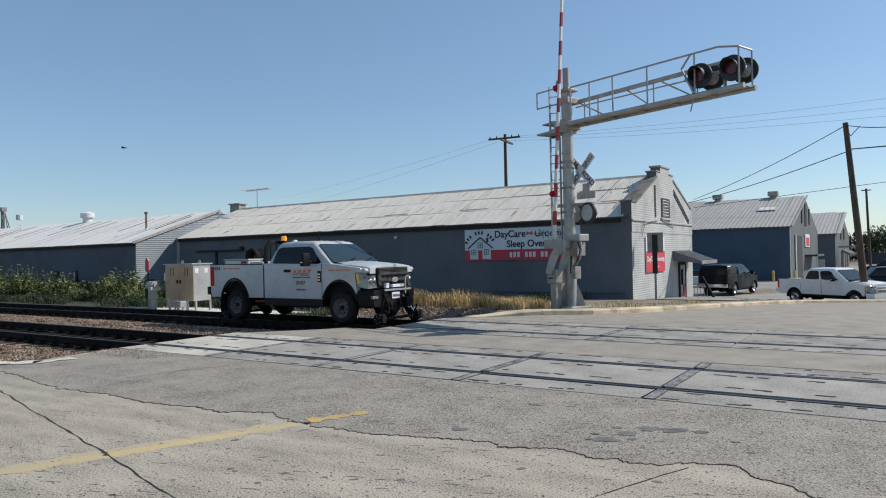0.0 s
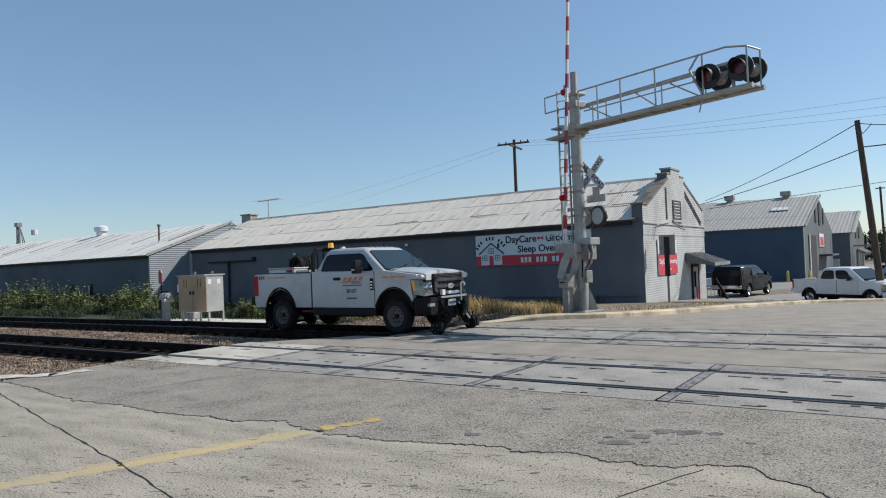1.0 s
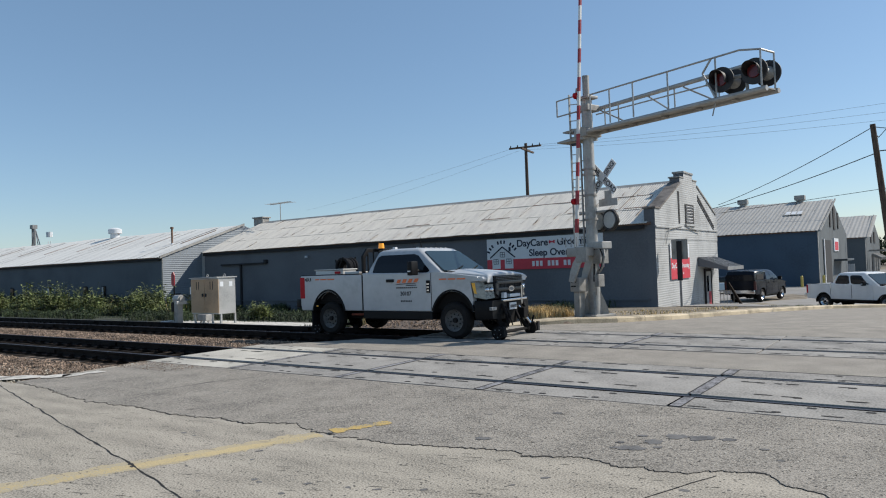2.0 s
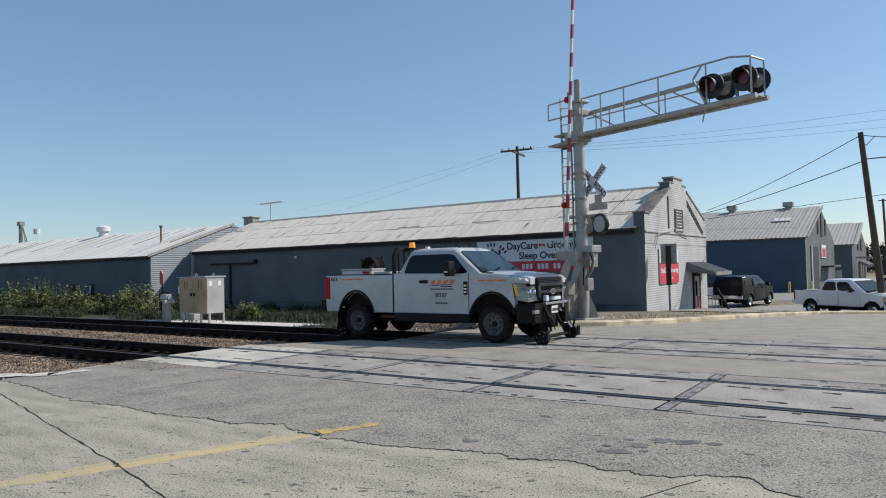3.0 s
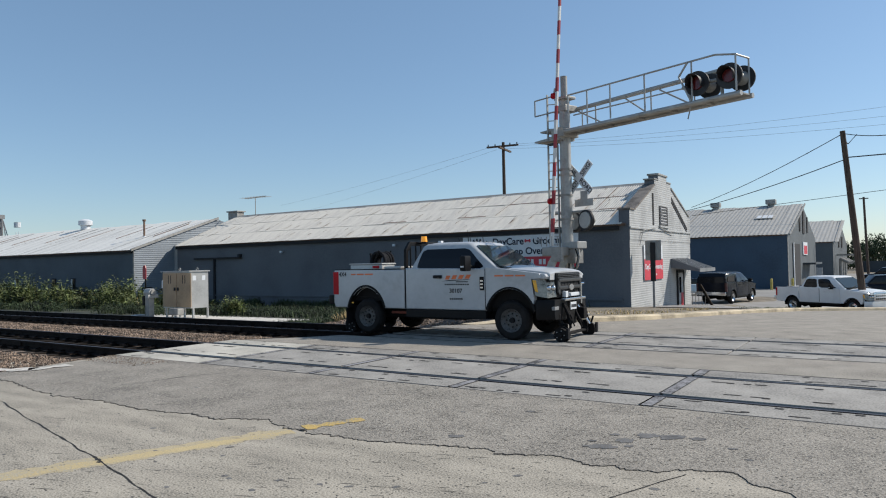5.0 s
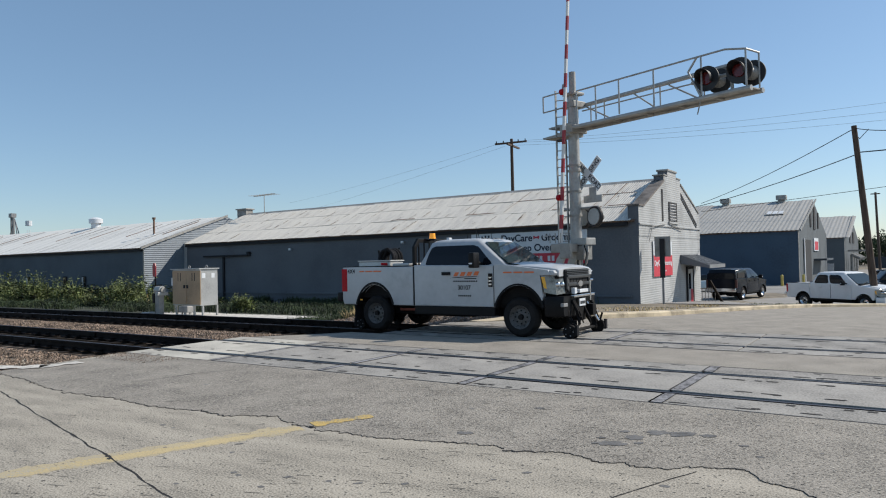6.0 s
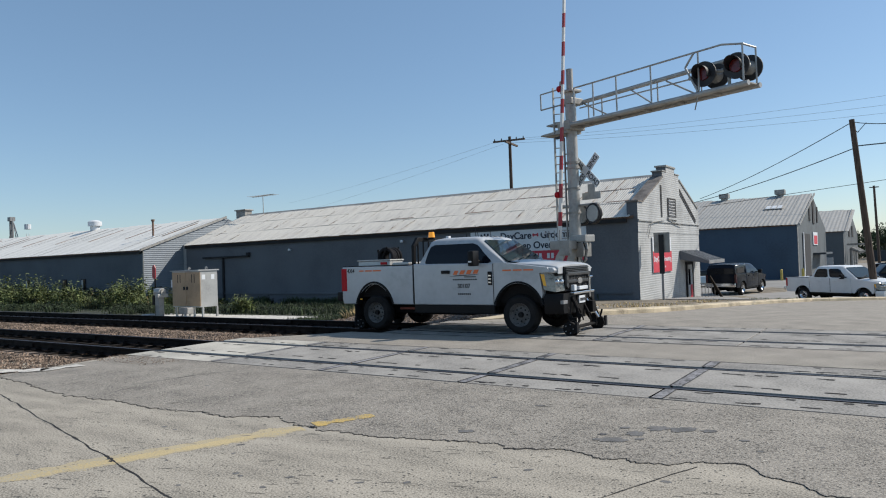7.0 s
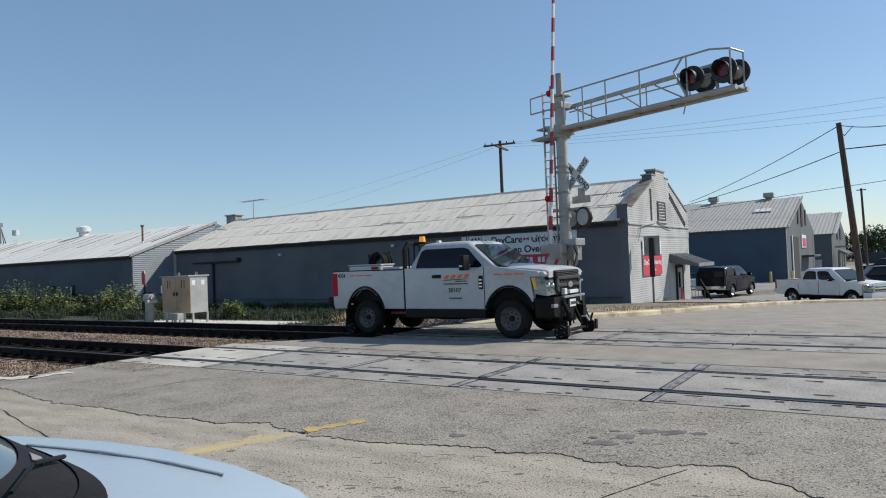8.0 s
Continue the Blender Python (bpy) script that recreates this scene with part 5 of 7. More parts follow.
    return t, wheels


def bmesh_ball(x, y, z, r):
    bm = bmesh.new()
    bmesh.ops.create_icosphere(bm, subdivisions=2, radius=r, matrix=Matrix.Translation((x, y, z)))
    return bm


TRUCK = dict(sill=0.19, lamp_w=0.16, hw=0.985, wb=3.76, r=0.405, tw=0.25, low=0.60, bed=1.47, belt=1.44, roof=2.06, tail=-0.99, cab0=1.135, cab1=3.19, nose=4.64, aa=0.565, ab=0.69,
             head0=0.86, head1=1.24, hood0=1.49, hood1=1.40, seams=(), handles=(2.02,), handle_mat=BLACKTRIM, mirror=2.86, mirror_h=0.30,
             g0=1.26, g1=3.50, r0=1.46, r1=2.80, glass=((0.07, 0.875, 0.02, 0.93),), rim=RIM, bumper_mat=BLACKTRIM, fbumper_mat=BLACKTRIM, grille_mat=BLACKTRIM, bar_mat=GRILLEGREY)
TRUCK_Y, TRUCK_X = 13.47, -10.39
truck, truck_wheels = pickup("pickup_truck", "white railway pickup truck with road-rail wheels and amber beacon", pose(TRUCK_X, TRUCK_Y, 0.0), WHITE, TRUCK)


def dress_truck(t):
    hw = 0.985
    y = -hw - 0.004
    up = pose(0, 0, 0, 90, 0, 0)
    # shoulder crease and lower seams
    part("body_seam", box(bmesh.new(), 1.125, 1.145, -hw - 0.001, -hw + 0.05, 0.61, 1.46), DARK, t)
    part("fender_seam", box(bmesh.new(), 3.190, 3.202, y, -hw + 0.03, 0.64, 1.46), DARK, t)
    part("running_bar", tube(bmesh.new(), (0.62, -0.80, 0.50), (3.10, -0.80, 0.52), 0.03, n=8), REDRAIL, t, "thin rusty red bar under the cab")
    # company marks as plain shapes
    for k, (x0, x1, z0, z1) in enumerate(((2.20, 2.33, 1.245, 1.33), (2.36, 2.50, 1.25, 1.335), (2.53, 2.67, 1.255, 1.34), (2.70, 2.84, 1.26, 1.345))):
        part("company_mark", prism(bmesh.new(), [(x0, z0), (x1 - 0.03, z0), (x1 + 0.02, z1), (x0 + 0.05, z1)], y - 0.002, y, "Y"), ORANGE, t)
    part("company_mark", prism(bmesh.new(), [(2.10, 1.205), (2.74, 1.232), (2.86, 1.248), (2.30, 1.232)], y - 0.002, y, "Y"), INK, t)
    part("company_mark", box(bmesh.new(), 2.48, 2.78, y - 0.002, y, 1.185, 1.205), INK, t)
    for i in range(11):
        part("small_print_bar", box(bmesh.new(), 2.20 + 0.056 * i, 2.24 + 0.056 * i, y - 0.002, y, 1.125, 1.155), INK, t)
    lettering("fleet_number", "30107", 0.13, INK, t, pose(2.47, y, 1.00) @ up, 0.001)
    for i in range(7):
        part("small_print_bar", box(bmesh.new(), 2.32 + 0.048 * i, 2.352 + 0.048 * i, y - 0.002, y, 0.815, 0.85), INK, t)
    lettering("drive_mark", "4X4", 0.135, INK, t, pose(-0.70, y, 1.375) @ up, 0.001)
    for x0, x1 in ((-0.44, -0.30), (-0.26, -0.05), (-0.02, 0.22), (3.42, 3.62), (3.66, 3.86), (3.90, 4.12)):
        z = 1.375 if x0 < 1 else 1.315
        part("stripe", box(bmesh.new(), x0, x1, y - 0.002, y, z - 0.014, z + 0.016), ORANGE if (x0 * 100) % 2 < 1.2 else GATEWHITE, t)
    part("fender_badge", box(bmesh.new(), 3.07, 3.17, y - 0.018, y + 0.004, 1.02, 1.30, 0.01), BLACKTRIM, t)
    for k in range(3):
        part("badge_bar", box(bmesh.new(), 3.085, 3.155, y - 0.022, y - 0.018, 1.06 + 0.07 * k, 1.09 + 0.07 * k), CHROME, t)
    part("side_lamp", box(bmesh.new(), -0.42, -0.36, y - 0.006, y + 0.004, 0.70, 0.73), AMBER, t)
    # headache rack behind the cab and bed load
    rack = part("headache_rack", prism(bmesh.new(), [(-0.86, 1.48), (-0.86, 1.92), (-0.70, 2.10), (0.70, 2.10), (0.86, 1.92), (0.86, 1.48), (0.78, 1.48), (0.78, 1.88), (0.66, 2.02), (-0.66, 2.02), (-0.78, 1.88), (-0.78, 1.48)], 1.02, 1.09, "X", 0.01), BLACKTRIM, t, "black steel rack behind the cab")
    for k in range(7):
        part("rack_bar", box(bmesh.new(), 1.04, 1.07, -0.66 + 0.21 * k, -0.64 + 0.21 * k, 1.50, 2.03), BLACKTRIM, rack)
    chest = part("tool_chest", box(bmesh.new(), -0.62, 0.34, -0.80, -0.30, 1.10, 1.60, 0.03), CABINET, t, "pale metal tool chest in the bed", smooth=True)
    part("chest_lid", box(bmesh.new(), -0.64, 0.36, -0.82, -0.28, 1.60, 1.63, 0.01), CABINET, chest)
    part("chest_lamp", box(bmesh.new(), 0.08, 0.26, -0.824, -0.80, 1.51, 1.57), TAIL, chest)
    part("tool_box", box(bmesh.new(), 0.40, 0.88, -0.80, 0.80, 1.10, 1.55, 0.02), CABINET, t)
    reel = thing("hose_reel", "", "", m=pose(-0.36, 0.10, 1.68))
    reel.parent = t
    for k, r in enumerate((0.215, 0.20, 0.185, 0.20, 0.215)):
        part("hose_coil", torus(0, -0.16 + 0.08 * k, 0, r, 0.042), RUBBER, reel, smooth=True)
    for y0 in (-0.24, 0.24):
        part("reel_frame", box(bmesh.new(), -0.26, 0.26, y0 - 0.015, y0 + 0.015, -0.25, -0.19), BLACKTRIM, reel)
        part("reel_frame", tube(bmesh.new(), (-0.16, y0, -0.2), (0.1, y0, 0.26), 0.02, n=6), BLACKTRIM, reel)
    part("hose_tail", tube(bmesh.new(), (-0.20, -0.1, -0.2), (-0.26, -0.14, 0.20), 0.028, n=8), RUBBER, reel, smooth=True)
    # roof: beacon, marker lamps, antennas
    bea = part("beacon", tube(bmesh.new(), (1.20, -0.30, 2.10), (1.20, -0.30, 2.225), 0.075, 0.062, 14), BEACON, t, "amber warning beacon", smooth=True)
    part("beacon_base", tube(bmesh.new(), (1.20, -0.30, 2.07), (1.20, -0.30, 2.10), 0.085, n=14), BLACKTRIM, bea, smooth=True)
    part("beacon_bracket", box(bmesh.new(), 0.95, 1.30, -0.36, -0.24, 2.055, 2.075), BLACKTRIM, bea)
    for k in range(5):
        part("marker_lamp", box(bmesh.new(), 2.58, 2.66, -0.44 + 0.2 * k, -0.36 + 0.2 * k, 2.035, 2.062, 0.008), GREYLOW, t)
    for x, yy, h in ((1.85, 0.2, 0.16), (2.35, 0.45, 0.14), (2.25, -0.05, 0.28), (2.45, -0.28, 0.10)):
        part("roof_antenna", tube(bmesh.new(), (x, yy, 2.04), (x - 0.02, yy, 2.06 + h), 0.012, 0.005, 6), BLACKTRIM, t)
    part("strobe", box(bmesh.new(), 1.72, 1.80, -0.5, -0.40, 2.04, 2.10, 0.01), SIGNWHITE, t)
    # nose: badge, lamps, plate
    x = 4.64
    part("nose_badge", prism(bmesh.new(), [(0.125 * math.cos(a), 1.055 + 0.062 * math.sin(a)) for a in np.linspace(0, 2 * math.pi, 20, endpoint=False)], x + 0.03, x + 0.05, "X"), CHROME, t)
    part("nose_badge_field", prism(bmesh.new(), [(0.095 * math.cos(a), 1.055 + 0.042 * math.sin(a)) for a in np.linspace(0, 2 * math.pi, 20, endpoint=False)], x + 0.051, x + 0.055, "X"), GREYLOW, t)
    for k in range(4):
        part("grille_slat", box(bmesh.new(), x - 0.03, x + 0.012, -0.58, 0.58, 1.215 + 0.034 * k, 1.229 + 0.034 * k, 0.004), GRILLEGREY, t)
    for s in (-1, 1):
        part("grille_side", prism(bmesh.new(), [(s * 0.50, 0.90), (s * 0.60, 0.96), (s * 0.60, 1.20), (s * 0.50, 1.20)], x - 0.02, x + 0.022, "X", 0.008), GRILLEGREY, t)
    part("bumper_step", box(bmesh.new(), x + 0.03, x + 0.13, -0.50, 0.55, 0.79, 0.84, 0.012), CHROME, t)
    part("work_lamp", box(bmesh.new(), x + 0.02, x + 0.10, -0.42, -0.30, 0.86, 0.98, 0.012), SIGNWHITE, t)
    part("light_bar", box(bmesh.new(), x + 0.02, x + 0.10, -0.16, 0.30, 0.87, 0.94, 0.012), SIGNWHITE, t)
    plate = part("number_plate", box(bmesh.new(), x + 0.085, x + 0.10, -0.19, 0.11, 0.60, 0.75), SIGNWHITE, t)
    for i in range(6):
        part("plate_bar", box(bmesh.new(), x + 0.101, x + 0.104, -0.16 + 0.045 * i, -0.13 + 0.045 * i, 0.64, 0.70), INK, plate)
    part("bumper_lamp", box(bmesh.new(), x - 0.02, x + 0.05, -0.86, -0.66, 0.62, 0.69, 0.01), GREYLOW, t)
    part("grab_bar", tube(tube(bmesh.new(), (x + 0.12, 0.32, 0.70), (x + 0.12, 0.32, 1.12), 0.02, n=8), (x + 0.12, 0.32, 1.12), (x + 0.12, 0.46, 1.12), 0.02, n=8), CHROME, t)
    # road-rail gear, front and rear
    wheels = []
    for nm, bx, wx, out in (("front", 4.52, 4.76, 1), ("rear", -0.80, -0.62, -1)):
        gear = part("rail_gear", box(bmesh.new(), bx - 0.10, bx + 0.16, -0.62, 0.62, 0.40, 0.54, 0.02), UNDER, t, "black steel road-rail guide gear")
        part("gear_beam", tube(bmesh.new(), (wx, -0.66, 0.135), (wx, 0.66, 0.135), 0.035, n=8), UNDER, gear, smooth=True)
        part("gear_post", box(bmesh.new(), bx + 0.02, bx + 0.20, -0.24, 0.16, 0.30, 0.78, 0.02), UNDER, gear)
        for s in (-1, 1):
            part("gear_arm", tube(bmesh.new(), (bx + 0.05, s * 0.46, 0.46), (wx, s * 0.52, 0.15), 0.055, n=8), UNDER, gear, smooth=True)
            part("gear_link", tube(bmesh.new(), (bx + 0.16, s * 0.30, 0.66), (wx + 0.1 * out, s * 0.50, 0.26), 0.028, n=8), CHROME if s > 0 else UNDER, gear, smooth=True)
            part("gear_plate", box(bmesh.new(), wx - 0.05, wx + 0.05, s * 0.52 - 0.02, s * 0.52 + 0.02, 0.08, 0.34, 0.015), UNDER, gear)
            part("rail_sweep", box(bmesh.new(), min(wx + 0.130 * out, wx + 0.175 * out), max(wx + 0.130 * out, wx + 0.175 * out), s * 0.76 - 0.05, s * 0.76 + 0.05, 0.06, 0.27, 0.01), RUBBER, gear)
            part("gear_pin", tube(bmesh.new(), (wx + 0.10, s * 0.56, 0.24), (wx + 0.16, s * 0.56, 0.42), 0.022, n=6), UNDER, gear)
            w = thing("rail_wheel", "", "", m=pose(wx, s * 0.735, 0.135))
            w.parent = t
            part("tread", tube(bmesh.new(), (0, -0.06, 0), (0, 0.06, 0), 0.135, 0.130, 20), UNDER, w, smooth=True)
            part("flange", tube(bmesh.new(), (0, -s * 0.085, 0), (0, -s * 0.055, 0), 0.158, 0.158, 20), UNDER, w, smooth=True)
            part("axle_cap", tube(bmesh.new(), (0, s * 0.06, 0), (0, s * 0.09, 0), 0.055, 0.045, 10), UNDER, w, smooth=True)
            for k in range(5):
                a = 2 * math.pi * k / 5
                part("wheel_bolt", tube(bmesh.new(), (0.085 * math.cos(a), s * 0.055, 0.085 * math.sin(a)), (0.085 * math.cos(a), s * 0.068, 0.085 * math.sin(a)), 0.013, n=6), GREYLOW, w)
            wheels.append(w)
    for k in range(3):
        part("hydraulic_hose", tube(bmesh.new(), (4.60, 0.30 + 0.05 * k, 0.78), (4.82, 0.36 + 0.05 * k, 0.44), 0.014, n=6), RUBBER, t)
    part("valve_block", box(bmesh.new(), 4.66, 4.84, 0.26, 0.44, 0.38, 0.62, 0.02), UNDER, t)
    for k, (yy, z) in enumerate(((-0.44, 0.62), (-0.30, 0.55), (0.10, 0.50), (0.50, 0.60))):
        part("hydraulic_cylinder", tube(tube(bmesh.new(), (4.68, yy, z + 0.12), (4.80, yy, z - 0.12), 0.035, n=8), (4.80, yy, z - 0.12), (4.86, yy, z - 0.28), 0.016, n=6), UNDER, t, smooth=True)
    part("gear_housing", box(bmesh.new(), -0.86, -0.50, -0.50, 0.50, 0.28, 0.62, 0.03), UNDER, t)
    for s in (-1, 1):
        part("gear_bracket", prism(bmesh.new(), [(-0.86, 0.60), (-0.44, 0.60), (-0.50, 0.20), (-0.72, 0.12)], min(s * 0.60, s * 0.68), max(s * 0.60, s * 0.68), "Y", 0.01), UNDER, t)
        part("mud_flap", box(bmesh.new(), -0.64, -0.62, min(s * 0.70, s * 0.95), max(s * 0.70, s * 0.95), 0.22, 0.66), RUBBER, t)
    return wheels


def torus(cx, cy, cz, R, r, n=20, k=8):
    bm = bmesh.new()
    rings = [[(cx + (R + r * math.cos(b)) * math.cos(a), cy + r * math.sin(b), cz + (R + r * math.cos(b)) * math.sin(a)) for b in np.linspace(0, 2 * math.pi, k, endpoint=False)] for a in np.linspace(0, 2 * math.pi, n, endpoint=False)]
    rows = [[bm.verts.new(p) for p in q] for q in rings]
    for i in range(n):
        a, b = rows[i], rows[(i + 1) % n]
        for j in range(k):
            bm.faces.new((a[j], a[(j + 1) % k], b[(j + 1) % k], b[j]))
    return bm


rail_wheels = dress_truck(truck)

# parked vehicles in the yard
PARKED = dict(hw=0.99, wb=3.65, r=0.41, tw=0.26, low=0.56, bed=1.36, belt=1.33, roof=2.0, tail=-1.10, cab0=0.44, cab1=2.95, nose=4.60, aa=0.50, ab=0.52,
              head0=0.76, head1=1.08, hood0=1.32, hood1=1.22, seams=(1.72, 1.74), handles=(1.10, 2.02), handle_mat=WHITE2, mirror=2.62, mirror_h=0.22,
              g0=0.52, g1=3.25, r0=0.76, r1=2.45, glass=((0.06, 0.40, 0.04, 0.93), (0.44, 0.80, 0.04, 0.93)), rim=CHROME, bumper_mat=CHROME, fbumper_mat=WHITE2, grille_mat=CHROME, bar_mat=WHITE2)
parked, _ = pickup("pickup_truck", "white crew-cab pickup truck parked in the yard", pose(-4.62, 44.5, fall(44.5) + 0.125 - dip(-3.2, 43.5), 0, 0, -34), WHITE2, PARKED)
SUVP = dict(PARKED, tail_mat=DARKLENS, handle_mat=BLACKTRIM, rim=CHROME, bumper_mat=CHROME, fbumper_mat=BLACKTRIM, bar_mat=CHROME, hw=0.96, wb=3.3, cab0=0.55, cab1=2.55, nose=4.15, g0=0.62, g1=2.85, r0=0.85, r1=2.1, mirror=2.3, seams=(1.55,), handles=(1.0, 1.9), low=0.50)
suv, _ = pickup("pickup_with_cap", "dark pickup with a capped bed parked beside the shed", pose(-9.80, 46.9, fall(47) + 0.11, 0, 0, 80), BLACKPAINT, SUVP)
cap = part("bed_cap", loft(bmesh.new(), [[(x, y, z) for y, z in section(w, 1.31, zt, 0.03, 4, 0.12)] for x, w, zt in ((-1.09, 0.90, 1.72), (-0.92, 0.88, 1.93), (0.45, 0.86, 1.99), (0.80, 0.82, 1.93))]), BLACKPAINT, suv, "dark bed cap with side windows", smooth=True)
for s in (-1, 1):
    part("cap_window", box(bmesh.new(), -0.75, 0.35, min(s * 0.865, s * 0.895), max(s * 0.865, s * 0.895), 1.42, 1.74), TINT, cap)
part("cap_rear_window", box(bmesh.new(), -1.105, -1.085, -0.78, 0.78, 1.36, 1.70), TINT, cap)
def dark_car(x, y, turn, label):
    c = thing("parked_car", label, "car", m=pose(x, y, fall(y) + 0.02, 0, 0, turn))
    part("body", loft(bmesh.new(), [[(x, y, z) for y, z in section(w, 0.35, zt, 0.02, 4, 0.1)] for x, w, zt in ((-2.3, 0.8, 0.85), (-2.1, 0.9, 1.05), (0.9, 0.92, 1.05), (2.1, 0.88, 0.9), (2.3, 0.8, 0.7))]), BLACKPAINT, c, smooth=True)
    part("greenhouse", loft(bmesh.new(), [[(x, y, z) for y, z in section(w, 1.0, zt, 0.02, 4, 0.12)] for x, w, zt in ((-2.1, 0.75, 1.1), (-1.6, 0.75, 1.62), (0.2, 0.75, 1.66), (0.95, 0.78, 1.08))]), TINT, c, smooth=True)
    part("roof", loft(bmesh.new(), [[(x, y, z) for y, z in section(w, zt - 0.02, zt + 0.012, 0.02, 4, 0.02)] for x, w, zt in ((-1.6, 0.70, 1.62), (0.15, 0.70, 1.66))]), BLACKPAINT, c, smooth=True)
    for s in (-1, 1):
        part("headlamp", box(bmesh.new(), 2.12, 2.28, min(s * 0.45, s * 0.78), max(s * 0.45, s * 0.78), 0.68, 0.82, 0.02), LAMPGLASS, c)
        for x in (-1.4, 1.4):
            w = part("wheel", tube(bmesh.new(), (x, s * 0.70, 0.34), (x, s * 0.93, 0.34), 0.34, n=18), TYRE, c, smooth=True)
            part("rim", tube(bmesh.new(), (x, s * 0.90, 0.34), (x, s * 0.94, 0.34), 0.2, n=14), CHROME, w, smooth=True)
    return c


dark_car(-1.36, 86.40, 175, "dark car parked at the back of the yard")
dark_car(-0.15, 55.44, 20, "dark car partly behind the leaning utility pole")
silver = thing("parked_car", "pale parked car behind the dark pickup", "car", m=pose(-13.6, 57.5, fall(57) + 0.02, 0, 0, 40))
part("body", loft(bmesh.new(), [[(x, y, z) for y, z in section(w, 0.3, zt, 0.02, 4, 0.1)] for x, w, zt in ((-2.3, 0.8, 0.8), (-2.1, 0.88, 0.98), (0.9, 0.9, 1.0), (2.1, 0.86, 0.85), (2.3, 0.78, 0.65))]), SILVER, silver, smooth=True)
part("greenhouse", loft(bmesh.new(), [[(x, y, z) for y, z in section(w, 0.95, zt, 0.02, 4, 0.12)] for x, w, zt in ((-1.9, 0.72, 1.0), (-1.2, 0.72, 1.42), (0.1, 0.72, 1.45), (0.95, 0.75, 1.02))]), TINT, silver, smooth=True)
for x in (-1.4, 1.4):
    for s in (-1, 1):
        part("wheel", tube(bmesh.new(), (x, s * 0.68, 0.32), (x, s * 0.90, 0.32), 0.32, n=18), TYRE, silver, smooth=True)


def passing_car():
    """A pale saloon: x forward from its middle."""
    c = thing("passing_car", "pale silver blue car passing on the near road", "car", m=pose(-60, -14, 0))
    st = [(-2.25, 0.74, 0.35, 0.90), (-2.1, 0.86, 0.28, 1.04), (-1.2, 0.92, 0.24, 1.06), (0.0, 0.98, 0.24, 1.05), (0.70, 0.985, 0.24, 1.035), (1.0, 0.975, 0.24, 1.015), (1.25, 0.945, 0.24, 0.99), (1.5, 0.905, 0.25, 0.945), (1.72, 0.87, 0.27, 0.875), (1.90, 0.80, 0.30, 0.77), (2.04, 0.70, 0.34, 0.64), (2.12, 0.55, 0.38, 0.52)]
    part("body", loft(bmesh.new(), [[(x, y, z) for y, z in section(w, z0, z1, 0.03, 6, 0.06)] for x, w, z0, z1 in st]), SILVER, c, smooth=True)
    cabin = [(-1.75, 0.74, 1.07), (-1.0, 0.70, 1.42), (-0.4, 0.68, 1.50), (0.1, 0.66, 1.44), (0.45, 0.66, 1.24), (0.70, 0.66, 1.05)]
    part("cabin_glass", loft(bmesh.new(), [[(x, y, z) for y, z in section(w, 0.88, z1, 0.03, 6, 0.14)] for x, w, z1 in cabin]), TINT, c, smooth=True)
    part("roof_panel", loft(bmesh.new(), [[(x, y, z) for y, z in section(w, z1 - 0.03, z1 + 0.012, 0.03, 4, 0.03)] for x, w, z1 in ((-1.05, 0.66, 1.425), (-0.4, 0.66, 1.505), (0.18, 0.65, 1.475))]), SILVER, c, smooth=True)

    def screen_at(y, v, lift=0.0):
        """A point of the strongly bowed windscreen: y across its foot, v from foot to roof."""
        a, b = Vector((1.42 - y * y, y, 1.045 - 0.02 * abs(y))), Vector((0.18 - 0.3 * y * y, y * 0.80, 1.49))
        return a.lerp(b, v) + Vector((0.6, 0, 0.8)) * lift

    def screen_band(v0, v1, lift, rows=4):
        bm = bmesh.new()
        ys = np.linspace(-0.87, 0.87, 29)
        g = [[bm.verts.new(screen_at(y, v, lift)) for y in ys] for v in np.linspace(v0, v1, rows)]
        for p, q in zip(g, g[1:]):
            for i in range(len(ys) - 1):
                bm.faces.new((p[i], p[i + 1], q[i + 1], q[i]))
        return bm

    scr = part("windscreen", screen_band(0.02, 1.0, 0.0, 8), WINDSHIELD, c, "bowed windscreen with a black printed edge", smooth=True)
    part("black_edge", screen_band(-0.02, 0.15, 0.006), RUBBER, scr, smooth=True)
    part("rubber_trim", screen_band(-0.05, 0.012, 0.012, 2), RUBBER, scr, smooth=True)
    for y0, y1 in ((0.52, 0.08), (-0.05, -0.48)):
        a, b, d = screen_at(y0, 0.03, 0.03), screen_at((y0 + y1) / 2, 0.12, 0.03), screen_at(y1, 0.10, 0.03)
        part("wiper", tube(tube(bmesh.new(), a, b, 0.007, n=6), b, d, 0.005, n=6), BLACKTRIM, scr, smooth=True)
    part("cowl_vent", loft(bmesh.new(), [[screen_at(y, v, 0.008) for v in (0.09, 0.12)] + [screen_at(y, v, 0.011) for v in (0.12, 0.09)] for y in np.linspace(0.40, 0.48, 4)]), GREYLOW, scr)
    # Grey tubes along the hood gap paint the shade of its hollow.
    for s in (-1, 1):
        bm = bmesh.new()
        pts = [Vector((0.82, s * 0.79, 1.038)), Vector((1.10, s * 0.755, 1.021)), Vector((1.34, s * 0.735, 0.989)), Vector((1.52, s * 0.72, 0.954))]
        for p, q in zip(pts, pts[1:]):
            tube(bm, p, q, 0.005, n=6)
        part("hood_gap", bm, GAPSHADE, c, smooth=True)
